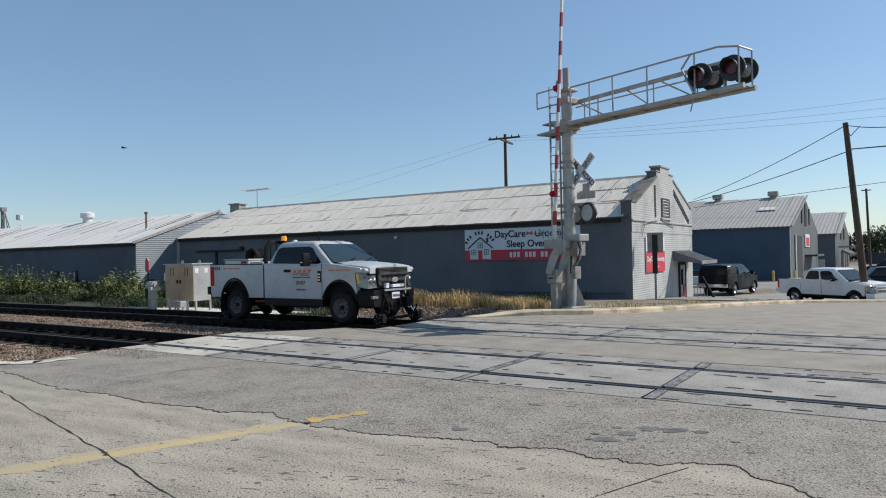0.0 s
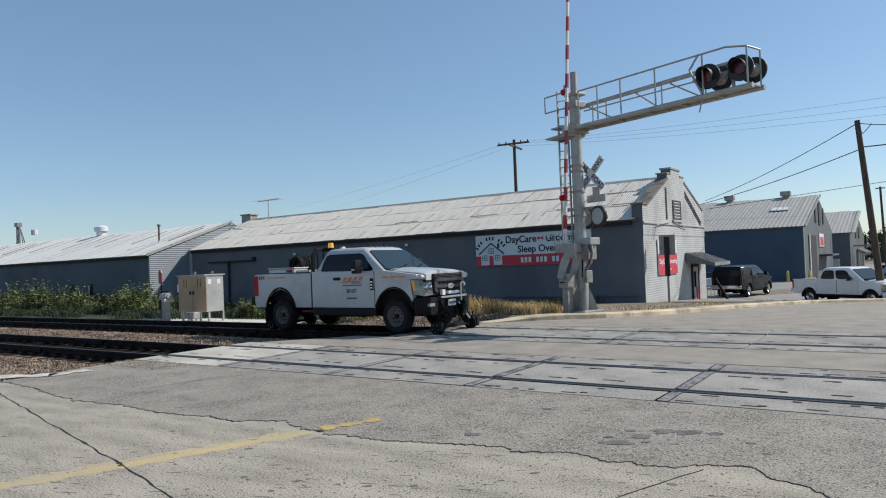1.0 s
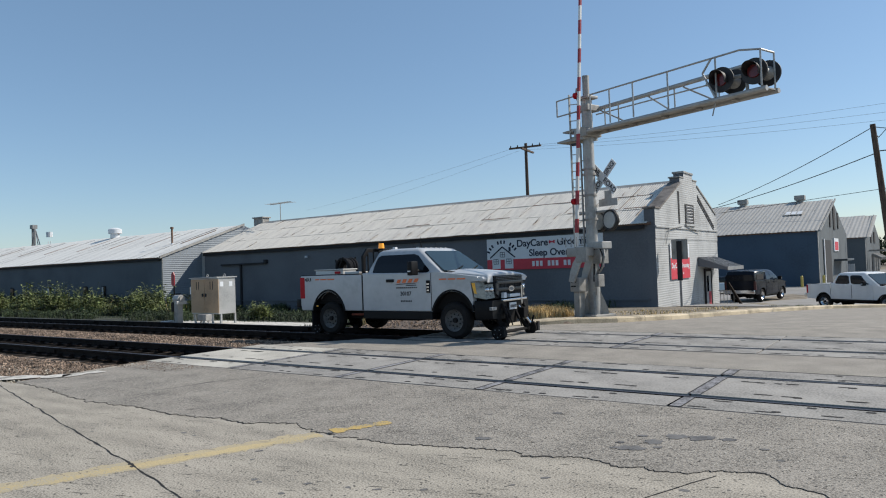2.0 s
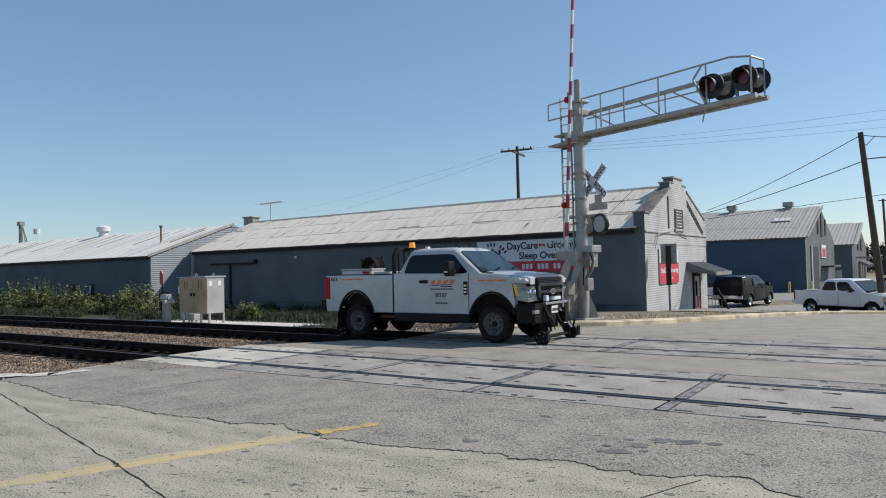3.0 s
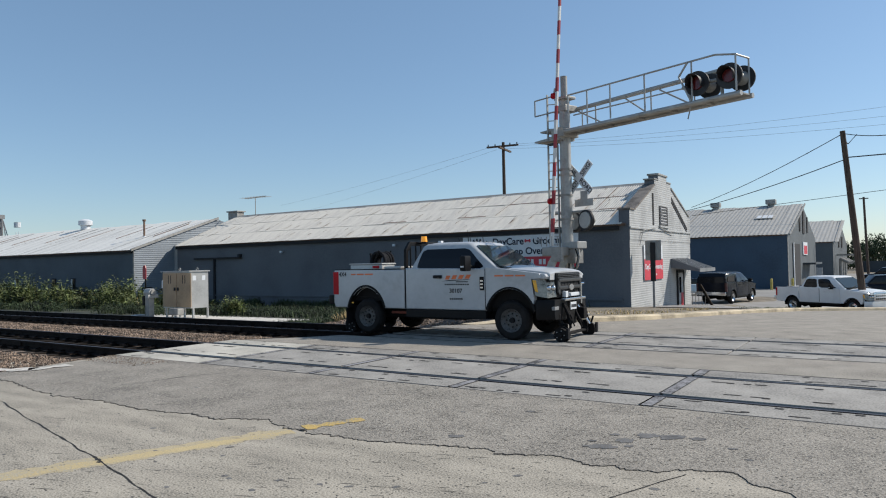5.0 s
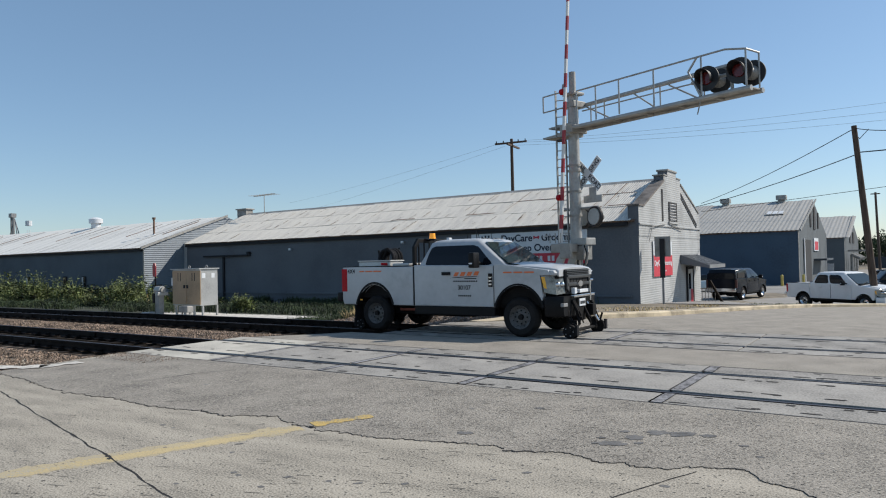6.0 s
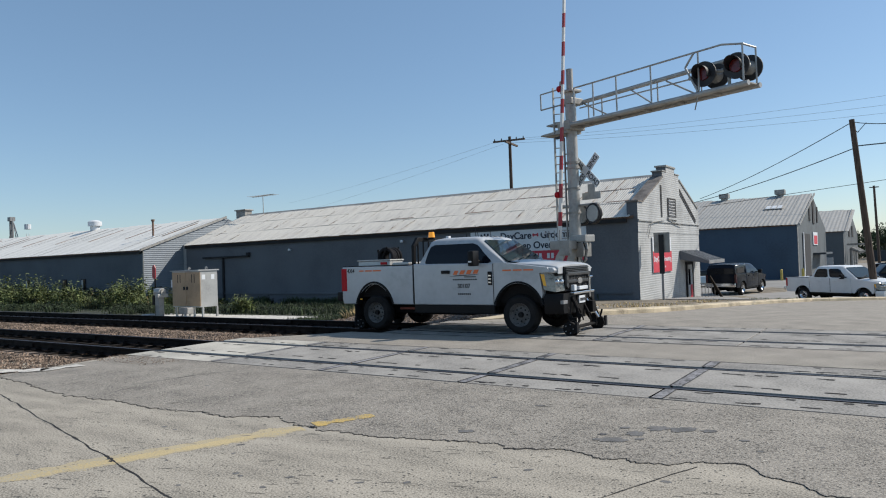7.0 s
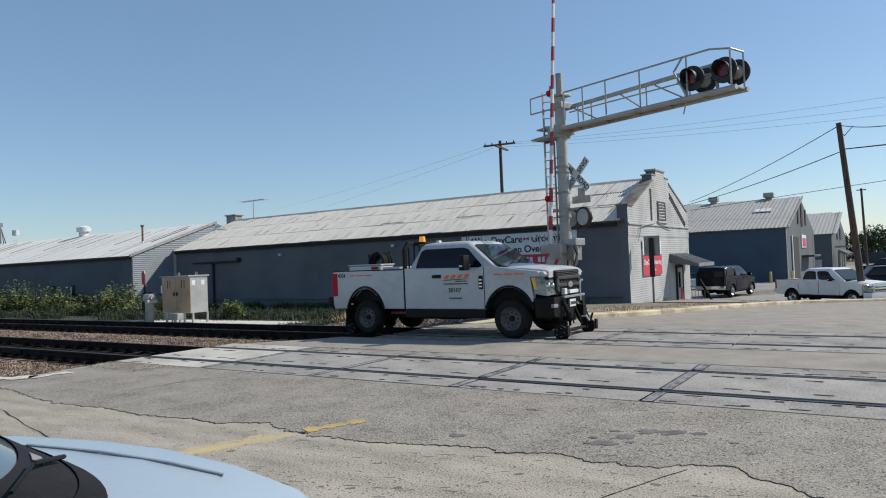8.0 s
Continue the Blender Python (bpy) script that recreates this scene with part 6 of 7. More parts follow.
    for s in (-1, 1):
        part("headlamp", box(bmesh.new(), 1.78, 2.04, min(s * 0.48, s * 0.78), max(s * 0.48, s * 0.78), 0.58, 0.72, 0.04), LAMPGLASS, c, smooth=True)
        part("mirror", box(bmesh.new(), 0.12, 0.28, min(s * 0.92, s * 1.08), max(s * 0.92, s * 1.08), 1.05, 1.18, 0.03), SILVER, c, smooth=True)
        for x in (-1.35, 1.40):
            w = part("wheel", tube(bmesh.new(), (x, s * 0.72, 0.32), (x, s * 0.925, 0.32), 0.32, n=20), TYRE, c, smooth=True)
            part("rim", tube(bmesh.new(), (x, s * 0.90, 0.32), (x, s * 0.932, 0.32), 0.21, n=16), CHROME, w, smooth=True)
    return c


car = passing_car()


# ---- crossing signal with cantilever ----
MX, MY = -8.05, 18.8


def crossing_signal():
    g = thing("crossing_signal", "silver railway crossing mast with cantilever walkway and flashing lamps", "crossing signal", m=pose(MX, MY, 0.02, 0, 0, -19.5))
    cyl("mast", (0, 0, 0.0), (0, 0, 6.35), 0.175, MAST, g, n=20, r1=0.155)
    cyl("mast_cap", (0, 0, 6.35), (0, 0, 6.95), 0.10, MASTDULL, g, n=12)
    part("mast_flange", box(bmesh.new(), -0.42, 0.42, -0.42, 0.42, -0.05, 0.06, 0.02), MASTDULL, g)
    for k in range(4):
        part("gusset", prism(bmesh.new(), [(0.16, 0.05), (0.40, 0.05), (0.36, 0.25), (0.18, 0.70)], -0.03, 0.03, "Y"), MASTDULL, g, m=pose(0, 0, 0, 0, 0, 45 + 90 * k))
    part("base_box", box(bmesh.new(), -0.55, -0.28, -0.25, 0.1, 0.05, 0.75, 0.02), MASTDULL, g)
    for z in (1.55, 2.75, 3.45, 4.05, 4.2):
        cyl("mast_band", (0, 0, z), (0, 0, z + 0.06), 0.193, MASTDULL, g, n=20)
    # cantilever arm: walkway, chords, rails
    L, z0 = 5.47, 5.25
    arm = part("walkway", box(bmesh.new(), 0.1, L + 0.05, -0.20, 0.20, z0 + 0.04, z0 + 0.07), MASTDULL, g, "steel walkway of the cantilever arm")
    for y in (-0.25, 0.25):
        part("lower_chord", tube(bmesh.new(), (-0.15, y, z0 + 0.03), (L + 0.1, y, z0 + 0.03), 0.062, n=12), MAST, arm, smooth=True)
    part("upper_chord", tube(bmesh.new(), (0, 0.36, z0 + 0.75), (L - 0.55, 0.36, z0 + 0.82), 0.062, n=10), MAST, arm, smooth=True)
    for s in (-1, 1):
        y = s * 0.28
        if s < 0:
            part("hand_rail", tube(tube(bmesh.new(), (0.4, y, z0 + 1.03), (L - 0.5, y, z0 + 1.03), 0.024, n=8), (L - 0.5, y, z0 + 1.03), (L, y, z0 + 0.92), 0.024, n=8), MAST, arm, smooth=True)
        if s > 0:
            part("knee_rail", tube(bmesh.new(), (0.1, y, z0 + 0.58), (L - 1.6, y, z0 + 0.58), 0.02, n=8), MAST, arm, smooth=True)
        for x in (0.4, 1.1, 1.9, 3.0, 4.35, L) if s < 0 else (L,):
            part("rail_post", tube(bmesh.new(), (x, y, z0 + 0.1), (x, y, z0 + (1.03 if x < L else 0.92)), 0.022, n=8), MAST, arm, smooth=True)
    for a, b in ((0.15, 1.3), (1.9, 2.75), (3.0, 4.05)):
        part("brace", tube(bmesh.new(), (a, 0.36, z0 + 0.72), (b, 0.36, z0 + 0.08), 0.022, n=8), MAST, arm, smooth=True)
    for x in (0.6, 1.6, 2.6, 3.6, 4.6):
        part("cross_tie", box(bmesh.new(), x - 0.03, x + 0.03, -0.22, 0.22, z0 - 0.02, z0 + 0.035), MASTDULL, arm)
    part("end_bar", tube(bmesh.new(), (L, -0.28, z0 + 0.92), (L, 0.28, z0 + 0.92), 0.024, n=8), MAST, arm)
    for s in (-1,):
        part("brace", tube(tube(bmesh.new(), (4.25, s * 0.29, z0 + 1.02), (4.02, s * 0.31, z0 + 0.72), 0.026, n=8), (4.02, s * 0.31, z0 + 0.72), (4.32, s * 0.29, z0 + 0.08), 0.026, n=8), MAST, arm, smooth=True)
    for x in (0.35, 0.85, 2.72, 4.0):
        part("rail_post", tube(bmesh.new(), (x, 0.37, z0 + 0.08), (x, 0.37, z0 + 0.74), 0.020, n=8), MAST, arm, smooth=True)
    part("drop_chain", tube(bmesh.new(), (4.3, -0.25, z0 - 0.0), (4.2, -0.25, z0 - 0.33), 0.016, n=6), MASTDULL, arm)
    part("arm_bracket", box(bmesh.new(), -0.24, 0.24, -0.32, 0.32, z0 - 0.10, z0 + 0.13, 0.02), MASTDULL, g)
    part("arm_collar", box(bmesh.new(), -0.19, 0.19, -0.165, 0.34, z0 + 0.66, z0 + 0.84, 0.02), MASTDULL, g)
    part("counter_shelf", prism(bmesh.new(), [(-0.95, z0 - 0.14), (0.1, z0 - 0.18), (0.1, z0 - 0.05), (-0.95, z0 - 0.10)], -0.3, 0.3, "Y"), MASTDULL, g)
    part("counter_shelf", prism(bmesh.new(), [(-0.70, z0 + 0.12), (0.1, z0 + 0.10), (0.1, z0 + 0.18), (-0.70, z0 + 0.16)], -0.3, 0.3, "Y"), MASTDULL, g)
    bar = tube(bmesh.new(), (-0.8, -0.4, z0 + 0.62), (-0.8, -0.4, z0 + 1.08), 0.022, n=8)
    tube(bar, (-0.8, -0.4, z0 + 1.08), (0, -0.4, z0 + 1.08), 0.022, n=8)
    tube(bar, (-0.8, -0.4, z0 + 0.62), (0, -0.4, z0 + 0.62), 0.022, n=8)
    part("side_guard", bar, MAST, g, smooth=True)

    def lamp(name, x, y, z, yaw, parent, hooded=True):
        lm = part(name, tube(bmesh.new(), (0, -0.02, 0), (0, 0.02, 0), 0.30, n=28), SIGBLACK, parent, "flashing lamp with a round black backboard", smooth=True, m=pose(x, y, z, 0, 0, yaw))
        part("lens", tube(bmesh.new(), (0, -0.06, 0), (0, -0.022, 0), 0.145, 0.155, 20), SIGRED, lm, smooth=True)
        bm = bmesh.new()
        reach = 1.0 if hooded else 0.12
        outer = [[(rr * math.cos(a), yy, rr * math.sin(a)) for rr, yy in ((0.165, -0.02), (0.175, -0.02), (0.185, (-0.34 + 0.2 * (1 - math.sin(a)) * 0.5) * reach - 0.02), (0.175, (-0.34 + 0.2 * (1 - math.sin(a)) * 0.5) * reach - 0.02))] for a in np.linspace(radians(-35), radians(215), 18)]
        part("visor", loft(bm, outer), SIGBLACK, lm, smooth=True)
        part("lamp_housing", tube(bmesh.new(), (0, 0.02, 0), (0, 0.24, 0), 0.17, 0.10, 16), MASTDULL, lm, smooth=True)
        return lm

    for x in (4.22, 5.05):
        lamp("signal_lamp", x + 0.18, -0.14, z0 + 0.50, 8, g)
        lamp("signal_lamp", x + 0.26, 0.28, z0 + 0.48, 188, g)
    part("lamp_rail", tube(bmesh.new(), (3.9, 0.02, z0 + 0.52), (5.4, 0.02, z0 + 0.52), 0.045, n=10), MASTDULL, g, smooth=True)
    for x in (4.12, 4.95):
        part("lamp_stem", tube(bmesh.new(), (x, 0.02, z0 + 0.1), (x, 0.02, z0 + 0.52), 0.04, n=8), MASTDULL, g)
    # crossbuck behind the mast
    buck = thing("crossbuck", "", "", m=pose(0.28, 0.26, 3.96))
    buck.parent = g
    up = pose(0, 0, 0, 90, 0, 0)
    for a, word, dy in ((45, "CROSSING", 0.0), (-45, "RAILROAD", -0.012)):
        bm = box(bmesh.new(), -0.61, 0.61, dy - 0.008, dy + 0.004, -0.115, 0.115)
        bl = part("blade", bm, SIGNWHITE, buck, m=pose(0, 0, 0, 0, -a, 0))
        half = word[:4], word[4:]
        lettering("lettering", half[0], 0.20, INK, bl, pose(-0.34, dy - 0.010, 0) @ up, 0.001)
        lettering("lettering", half[1], 0.20, INK, bl, pose(0.34, dy - 0.010, 0) @ up, 0.001)
    part("buck_stem", tube(bmesh.new(), (-0.26, 0.02, 0.0), (-0.03, 0.02, 0.0), 0.02, n=6), MASTDULL, buck)
    tr = part("track_count_plate", prism(bmesh.new(), [(0.14, 3.18), (0.82, 3.18), (0.82, 3.38), (0.62, 3.38), (0.62, 3.62), (0.36, 3.62), (0.36, 3.38), (0.14, 3.38)], 0.24, 0.255, "Y"), MAST, g, "grey back of a track count sign", m=pose(-0.04, 0, -0.04))
    # mid lamps facing away, on a cross bar
    part("lamp_rail", tube(bmesh.new(), (-0.7, 0.1, 2.98), (0.8, 0.1, 2.98), 0.04, n=10), MASTDULL, g, smooth=True)
    for x, y, z in ((0.66, 0.10, 2.72), (0.02, 0.36, 2.72)):
        lm = lamp("signal_lamp", x, y, z, -7, g, False)
        # Plain grey disc that nearly fills the backboard.
        part("cover_glass", tube(bmesh.new(), (0, -0.085, 0), (0, -0.021, 0), 0.235, 0.245, 24), MAST, lm, "dull grey disc on the lamp face", smooth=True)
        part("rim_hood", torus(0, -0.05, 0, 0.272, 0.028, 28, 8), SIGBLACK, lm, smooth=True)
    # ladder beside the mast, up to the walkway
    for z0l, z1l in ((1.95, 4.98), (5.10, 6.45)):
        for x, y in ((-0.394, -0.295), (-0.196, -0.112)):
            part("ladder_side", box(bmesh.new(), x - 0.014, x + 0.014, y - 0.028, y + 0.028, z0l, z1l), MAST, g)
        for k in range(int((z1l - z0l) / 0.24)):
            z = z0l + 0.10 + 0.24 * k
            part("ladder_rung", tube(bmesh.new(), (-0.394, -0.295, z), (-0.196, -0.112, z), 0.014, n=6), MAST, g)
    part("ladder_hook", box(bmesh.new(), -0.44, -0.15, -0.26, -0.14, 4.96, 5.02, 0.01), SIGBLACK, g)
    for z in (2.5, 3.5, 4.5, 5.9):
        part("ladder_bracket", tube(bmesh.new(), (-0.196, -0.112, z), (-0.05, 0.0, z), 0.018, n=6), MASTDULL, g)
    part("mast_collar", box(bmesh.new(), -0.21, 0.26, -0.21, 0.21, 6.25, 6.33, 0.02), MASTDULL, g)
    part("bell_housing", tube(bmesh.new(), (-0.20, -0.14, 6.35), (-0.20, -0.14, 6.62), 0.09, 0.05, 12), MASTDULL, g, smooth=True)
    part("cable_bundle", tube(tube(bmesh.new(), (0.32, -0.2, 2.05), (0.40, -0.22, 1.35), 0.03, n=8), (0.40, -0.22, 1.35), (0.2, -0.15, 1.05), 0.03, n=8), MASTDULL, g, smooth=True)
    for k in range(3):
        pts = [Vector((0.45 + 0.05 * k, -0.22 + 0.04 * k, 2.0)), Vector((0.60 + 0.03 * k, -0.24, 1.7)), Vector((0.52 + 0.03 * k, -0.24, 1.4)), Vector((0.24, -0.16, 1.18 - 0.05 * k)), Vector((0.20, -0.12, 0.6))]
        bm = bmesh.new()
        for p, q in zip(pts, pts[1:]):
            tube(bm, p, q, 0.017, n=6)
        part("flexible_conduit", bm, MASTDULL if k else RUBBER, g, smooth=True)
    part("cable_bundle", tube(bmesh.new(), (0.26, -0.2, 2.05), (0.24, -0.25, 1.0), 0.022, n=8), RUBBER, g, smooth=True)
    part("junction_box", box(bmesh.new(), 0.12, 0.62, -0.28, 0.12, 1.92, 2.12, 0.02), MAST, g)
    part("junction_box", box(bmesh.new(), 0.20, 0.50, -0.25, 0.10, 1.50, 1.90, 0.02), MASTDULL, g)
    part("bell_box", box(bmesh.new(), 0.30, 0.45, -0.3, -0.05, 0.85, 1.2, 0.02), MASTDULL, g)
    return g


signal = crossing_signal()


def crossing_gate():
    """The raised gate: mechanism, counterweights and striped arm, with a ladder behind."""
    g = thing("crossing_gate", "raised red and white striped crossing gate arm beside the mast", "crossing gate", m=pose(MX - 0.15, MY - 0.46, 0.02, 0, 0, -16.6))
    part("mechanism", box(bmesh.new(), -0.32, 0.02, -0.16, 0.22, 0.72, 1.12, 0.03), MASTDULL, g, smooth=True)
    part("mechanism_foot", box(bmesh.new(), -0.25, -0.05, -0.1, 0.15, -0.02, 0.72, 0.02), MASTDULL, g)
    for y in (-0.24, 0.28):
        part("counter_arm", prism(bmesh.new(), [(-0.30, 1.02), (-0.10, 0.98), (0.12, 1.45), (0.30, 1.75), (0.16, 1.88), (-0.12, 1.55), (-0.22, 1.30)], y, y + 0.05, "Y", 0.01), MAST, g)
    part("counterweight", box(bmesh.new(), 0.02, 0.40, -0.26, -0.16, 1.55, 1.98, 0.02), MASTDULL, g)
    part("arm_root", box(bmesh.new(), -0.45, 0.30, -0.12, 0.20, 1.72, 1.98, 0.03), MASTDULL, g)
    part("vent_slot", box(bmesh.new(), -0.28, -0.10, -0.166, -0.16, 0.86, 0.90), DARK, g)
    part("vent_slot", box(bmesh.new(), -0.28, -0.10, -0.166, -0.16, 0.98, 1.02), DARK, g)
    a, b = Vector((-0.14, -0.02, 2.0)), Vector((0.52, -0.02, 11.2))
    d = b - a
    n = 23
    for i in range(n):
        p, q = a + d * (i / n), a + d * ((i + 1) / n)
        r = 0.050 - 0.022 * i / n
        bm = bmesh.new()
        loft(bm, [[(c.x - r, c.y - 0.03, c.z), (c.x + r, c.y - 0.03, c.z), (c.x + r, c.y + 0.03, c.z), (c.x - r, c.y + 0.03, c.z)] for c in (p, q)])
        part("arm_stripe", bm, GATERED if i % 2 == 1 else GATEWHITE, g)
    for z, w in ((3.3, 0.09), (6.3, 0.09)):
        c = a + d * ((z - 2.0) / 9.2)
        part("arm_lamp", tube(bmesh.new(), (c.x - 0.16, c.y, c.z), (c.x - 0.05, c.y, c.z), w, n=12), TAIL, g, smooth=True)
    for k in range(4):
        part("mesh_guard", box(bmesh.new(), -0.42 + 0.2 * k, -0.40 + 0.2 * k, -0.18, -0.165, 2.0, 2.28), MASTDULL, g)
    return g


crossing_gate()

# road sign seen from behind, by the gable
post = thing("road_sign", "grey back of a road sign on a dark channel post", "road sign", m=pose(-9.853, 33.2, -0.922))
part("post", box(bmesh.new(), -0.05, 0.05, -0.06, 0.0, 0, 3.33, 0.008), GREYLOW, post)
plate = part("sign_plate", box(bmesh.new(), -0.38, 0.38, 0.004, 0.02, 2.47, 3.43, 0.004), MASTDULL, post)
# Dark strip painting the shade on the plate and upper post.
part("plate_brace", box(bmesh.new(), -0.12, 0.12, -0.075, -0.062, 1.47, 3.33), DARK, plate)
part("foot", box(bmesh.new(), -0.3, 0.3, -0.12, 0.06, 0.0, 0.14, 0.03), GREYLOW, post)


# ---- relay cabinet and switch stand beyond the tracks ----
def relay_cabinet():
    z = off_road(-24.9, 18.4)
    c = thing("relay_cabinet", "aluminium signal relay cabinet with two beige doors on legs", "cabinet", m=pose(-26.05, 18.0, z - 0.02, 0, 0, 0))
    w, d, h0, h1 = 1.82, 0.88, 0.44, 1.94
    part("body", box(bmesh.new(), 0, w, 0.0, d, h0, h1, 0.012), CABINET, c)
    part("roof_plate", prism(bmesh.new(), [(-0.06, h1), (w + 0.05, h1), (w + 0.05, h1 + 0.05), (-0.06, h1 + 0.03)], -0.08, d + 0.06, "Y", 0.008), CABINET, c)
    for k in range(2):
        dr = part("door", box(bmesh.new(), 0.03 + 0.94 * k, 0.95 + 0.94 * k, -0.035, -0.002, h0 + 0.05, h1 - 0.05, 0.008), BEIGE, c, "beige cabinet door")
        for x in (0.40, 0.56):
            part("vent_slot", box(bmesh.new(), 0.02 + 0.94 * k + x - 0.02, 0.02 + 0.94 * k + x + 0.02, -0.040, -0.036, h1 - 0.48, h1 - 0.14), DARK, dr)
        part("handle", box(bmesh.new(), 0.80 + 0.20 * k, 0.90 + 0.20 * k, -0.065, -0.036, h0 + 0.72, h0 + 0.86, 0.01), DARK, dr)
    for x in (0.3, 1.62):
        part("side_label", box(bmesh.new(), w + 0.001, w + 0.006, x * 0.35, x * 0.35 + 0.16, h1 - 0.36, h1 - 0.16), SIGNWHITE, c)
    for x, y in ((0.06, 0.08), (0.62, 0.08), (1.25, 0.08), (1.80, 0.08), (0.06, d - 0.1), (1.80, d - 0.1)):
        part("leg", box(bmesh.new(), x, x + 0.07, y, y + 0.07, 0, h0), CABINET, c)
    for x in (0.45, 1.6):
        part("lifting_eye", torus(x, 0.5, h1 + 0.1, 0.06, 0.02, 12, 6), MASTDULL, c, smooth=True)
    return c


relay_cabinet()
sb = thing("cable_box", "small grey cable junction box beside the cabinet", "junction box", m=pose(-24.05, 17.2, off_road(-24.05, 17.2)))
part("housing", box(bmesh.new(), -0.28, 0.28, -0.15, 0.15, 0.2, 0.46, 0.03), MASTDULL, sb)
for x in (-0.25, 0.25):
    part("strut", tube(bmesh.new(), (x * 1.3, 0, -0.03), (x * 0.8, 0, 0.25), 0.035, n=6), MASTDULL, sb)


def switch_stand():
    s = thing("switch_stand", "grey railway switch machine with a red target on a thin post", "switch stand", m=pose(-25.85, 17.2, off_road(-25.85, 17.2)))
    part("pedestal", box(bmesh.new(), -0.08, 0.18, -0.12, 0.12, -0.05, 0.92, 0.02), MASTDULL, s)
    cyl("head", (-0.12, 0, 1.08), (0.26, 0, 1.08), 0.17, MAST, s, n=16)
    cyl("head_cap", (0.26, 0, 1.08), (0.34, 0, 1.08), 0.12, MASTDULL, s, n=14)
    part("head_band", box(bmesh.new(), 0.1, 0.30, -0.24, 0.24, 0.86, 1.0, 0.02), MAST, s)
    cyl("target_post", (-0.22, 0.0, 0.0), (-0.22, 0.0, 2.15), 0.03, BLACKTRIM, s, n=8)
    part("target", prism(bmesh.new(), [(-0.08, 1.64), (0.08, 1.64), (0.105, 1.74), (0.105, 2.08), (0.05, 2.2), (-0.05, 2.2), (-0.105, 2.08), (-0.105, 1.74)], -0.02, 0.02, "Y", 0.004), GATERED, s, "red target blade", m=pose(-0.22, -0.04, 0.0))
    part("crank", box(bmesh.new(), -0.38, -0.20, -0.06, 0.06, 0.55, 0.95, 0.02), BLACKTRIM, s)
    part("throw_cover", box(bmesh.new(), -0.85, -0.40, -0.3, 0.2, -0.05, 0.16, 0.05), MAST, s)
    part("throw_rod", tube(bmesh.new(), (0.1, -0.2, 0.1), (0.7, -0.9, 0.02), 0.04, n=8), MASTDULL, s)
    return s


switch_stand()
hb = thing("hut_box", "small white box on a post beside the cabinet", "signal box", m=pose(-27.95, 19.4, off_road(-27.95, 19.4)))
cyl("post", (0, 0, 0), (0, 0, 1.3), 0.022, MASTDULL, hb, n=6)
part("housing", box(bmesh.new(), -0.10, 0.10, -0.10, 0.10, 1.22, 1.56, 0.02), SIGNWHITE, hb)
part("lens", box(bmesh.new(), -0.17, -0.102, -0.07, 0.07, 1.26, 1.52, 0.01), BLACKTRIM, hb)

# ---- poles and wires ----
back = thing("utility_pole", "dark wooden utility pole with crossarms behind the warehouse", "utility pole", m=pose(-29.5, 55.0, -1.5))
cyl("trunk", (0, 0, 0), (0, 0, 13.9), 0.19, WOODPOLE, back, n=12, r1=0.13)
part("crossarm", box(bmesh.new(), -1.5, 1.5, -0.08, 0.08, 13.45, 13.6, m=pose(0, -0.16, 0, 0, 0, 8)), WOODPOLE, back)
part("crossarm", box(bmesh.new(), -0.08, 0.08, -1.5, 1.5, 13.15, 13.3, m=pose(0.16, 0, 0, 0, 0, 8)), WOODPOLE, back)
for x in (-1.35, -0.7, 0.7, 1.35):
    part("insulator", tube(bmesh.new(), (x, -0.16 + x * 0.14, 13.6), (x, -0.16 + x * 0.14, 13.78), 0.06, 0.04, 8), BLACKTRIM, back)
part("side_bracket", box(bmesh.new(), 0.1, 0.6, -0.05, 0.05, 7.2, 7.5), WOODPOLE, back)
lean = thing("utility_pole", "leaning wooden utility pole beside the road", "utility pole", m=pose(-1.61, 42.05, -1.18))
cyl("trunk", (0, 0, -0.3), (-0.75, 0, 9.33), 0.185, WOODPOLE, lean, n=14, r1=0.13)
part("bracket", tube(tube(bmesh.new(), (-0.73, 0, 8.98), (-0.52, 0.1, 8.63), 0.018, n=6), (-0.52, 0.1, 8.63), (-0.1, 0, 9.08), 0.018, n=6), BLACKTRIM, lean)
thin = thing("utility_pole", "thin far utility pole beyond the yard", "utility pole", m=pose(-3.25, 98.0, -1.45))
cyl("trunk", (0, 0, 0), (-0.25, 0, 10.1), 0.16, WOODPOLE, thin, n=10, r1=0.12)
part("crossarm", box(bmesh.new(), -0.75, 0.25, -0.06, 0.06, 9.85, 9.97), WOODPOLE, thin)


def wire(pts, r, material, label, sag=0.0, name="overhead_wire"):
    """One hanging cable as a single bent tube."""
    a, b = Vector(pts[0]), Vector(pts[1])
    n = 14
    ps = [a.lerp(b, i / n) - Vector((0, 0, sag * 4 * (i / n) * (1 - i / n))) for i in range(n + 1)]
    side = (b - a).cross(Vector((0, 0, 1))).normalized()
    up = side.cross((b - a).normalized())
    rings = [[p + side * r * math.cos(k * 1.2566) + up * r * math.sin(k * 1.2566) for k in range(5)] for p in ps]
    return tagged(part(name, loft(bmesh.new(), rings), material), label, "wire", "overhead wires")


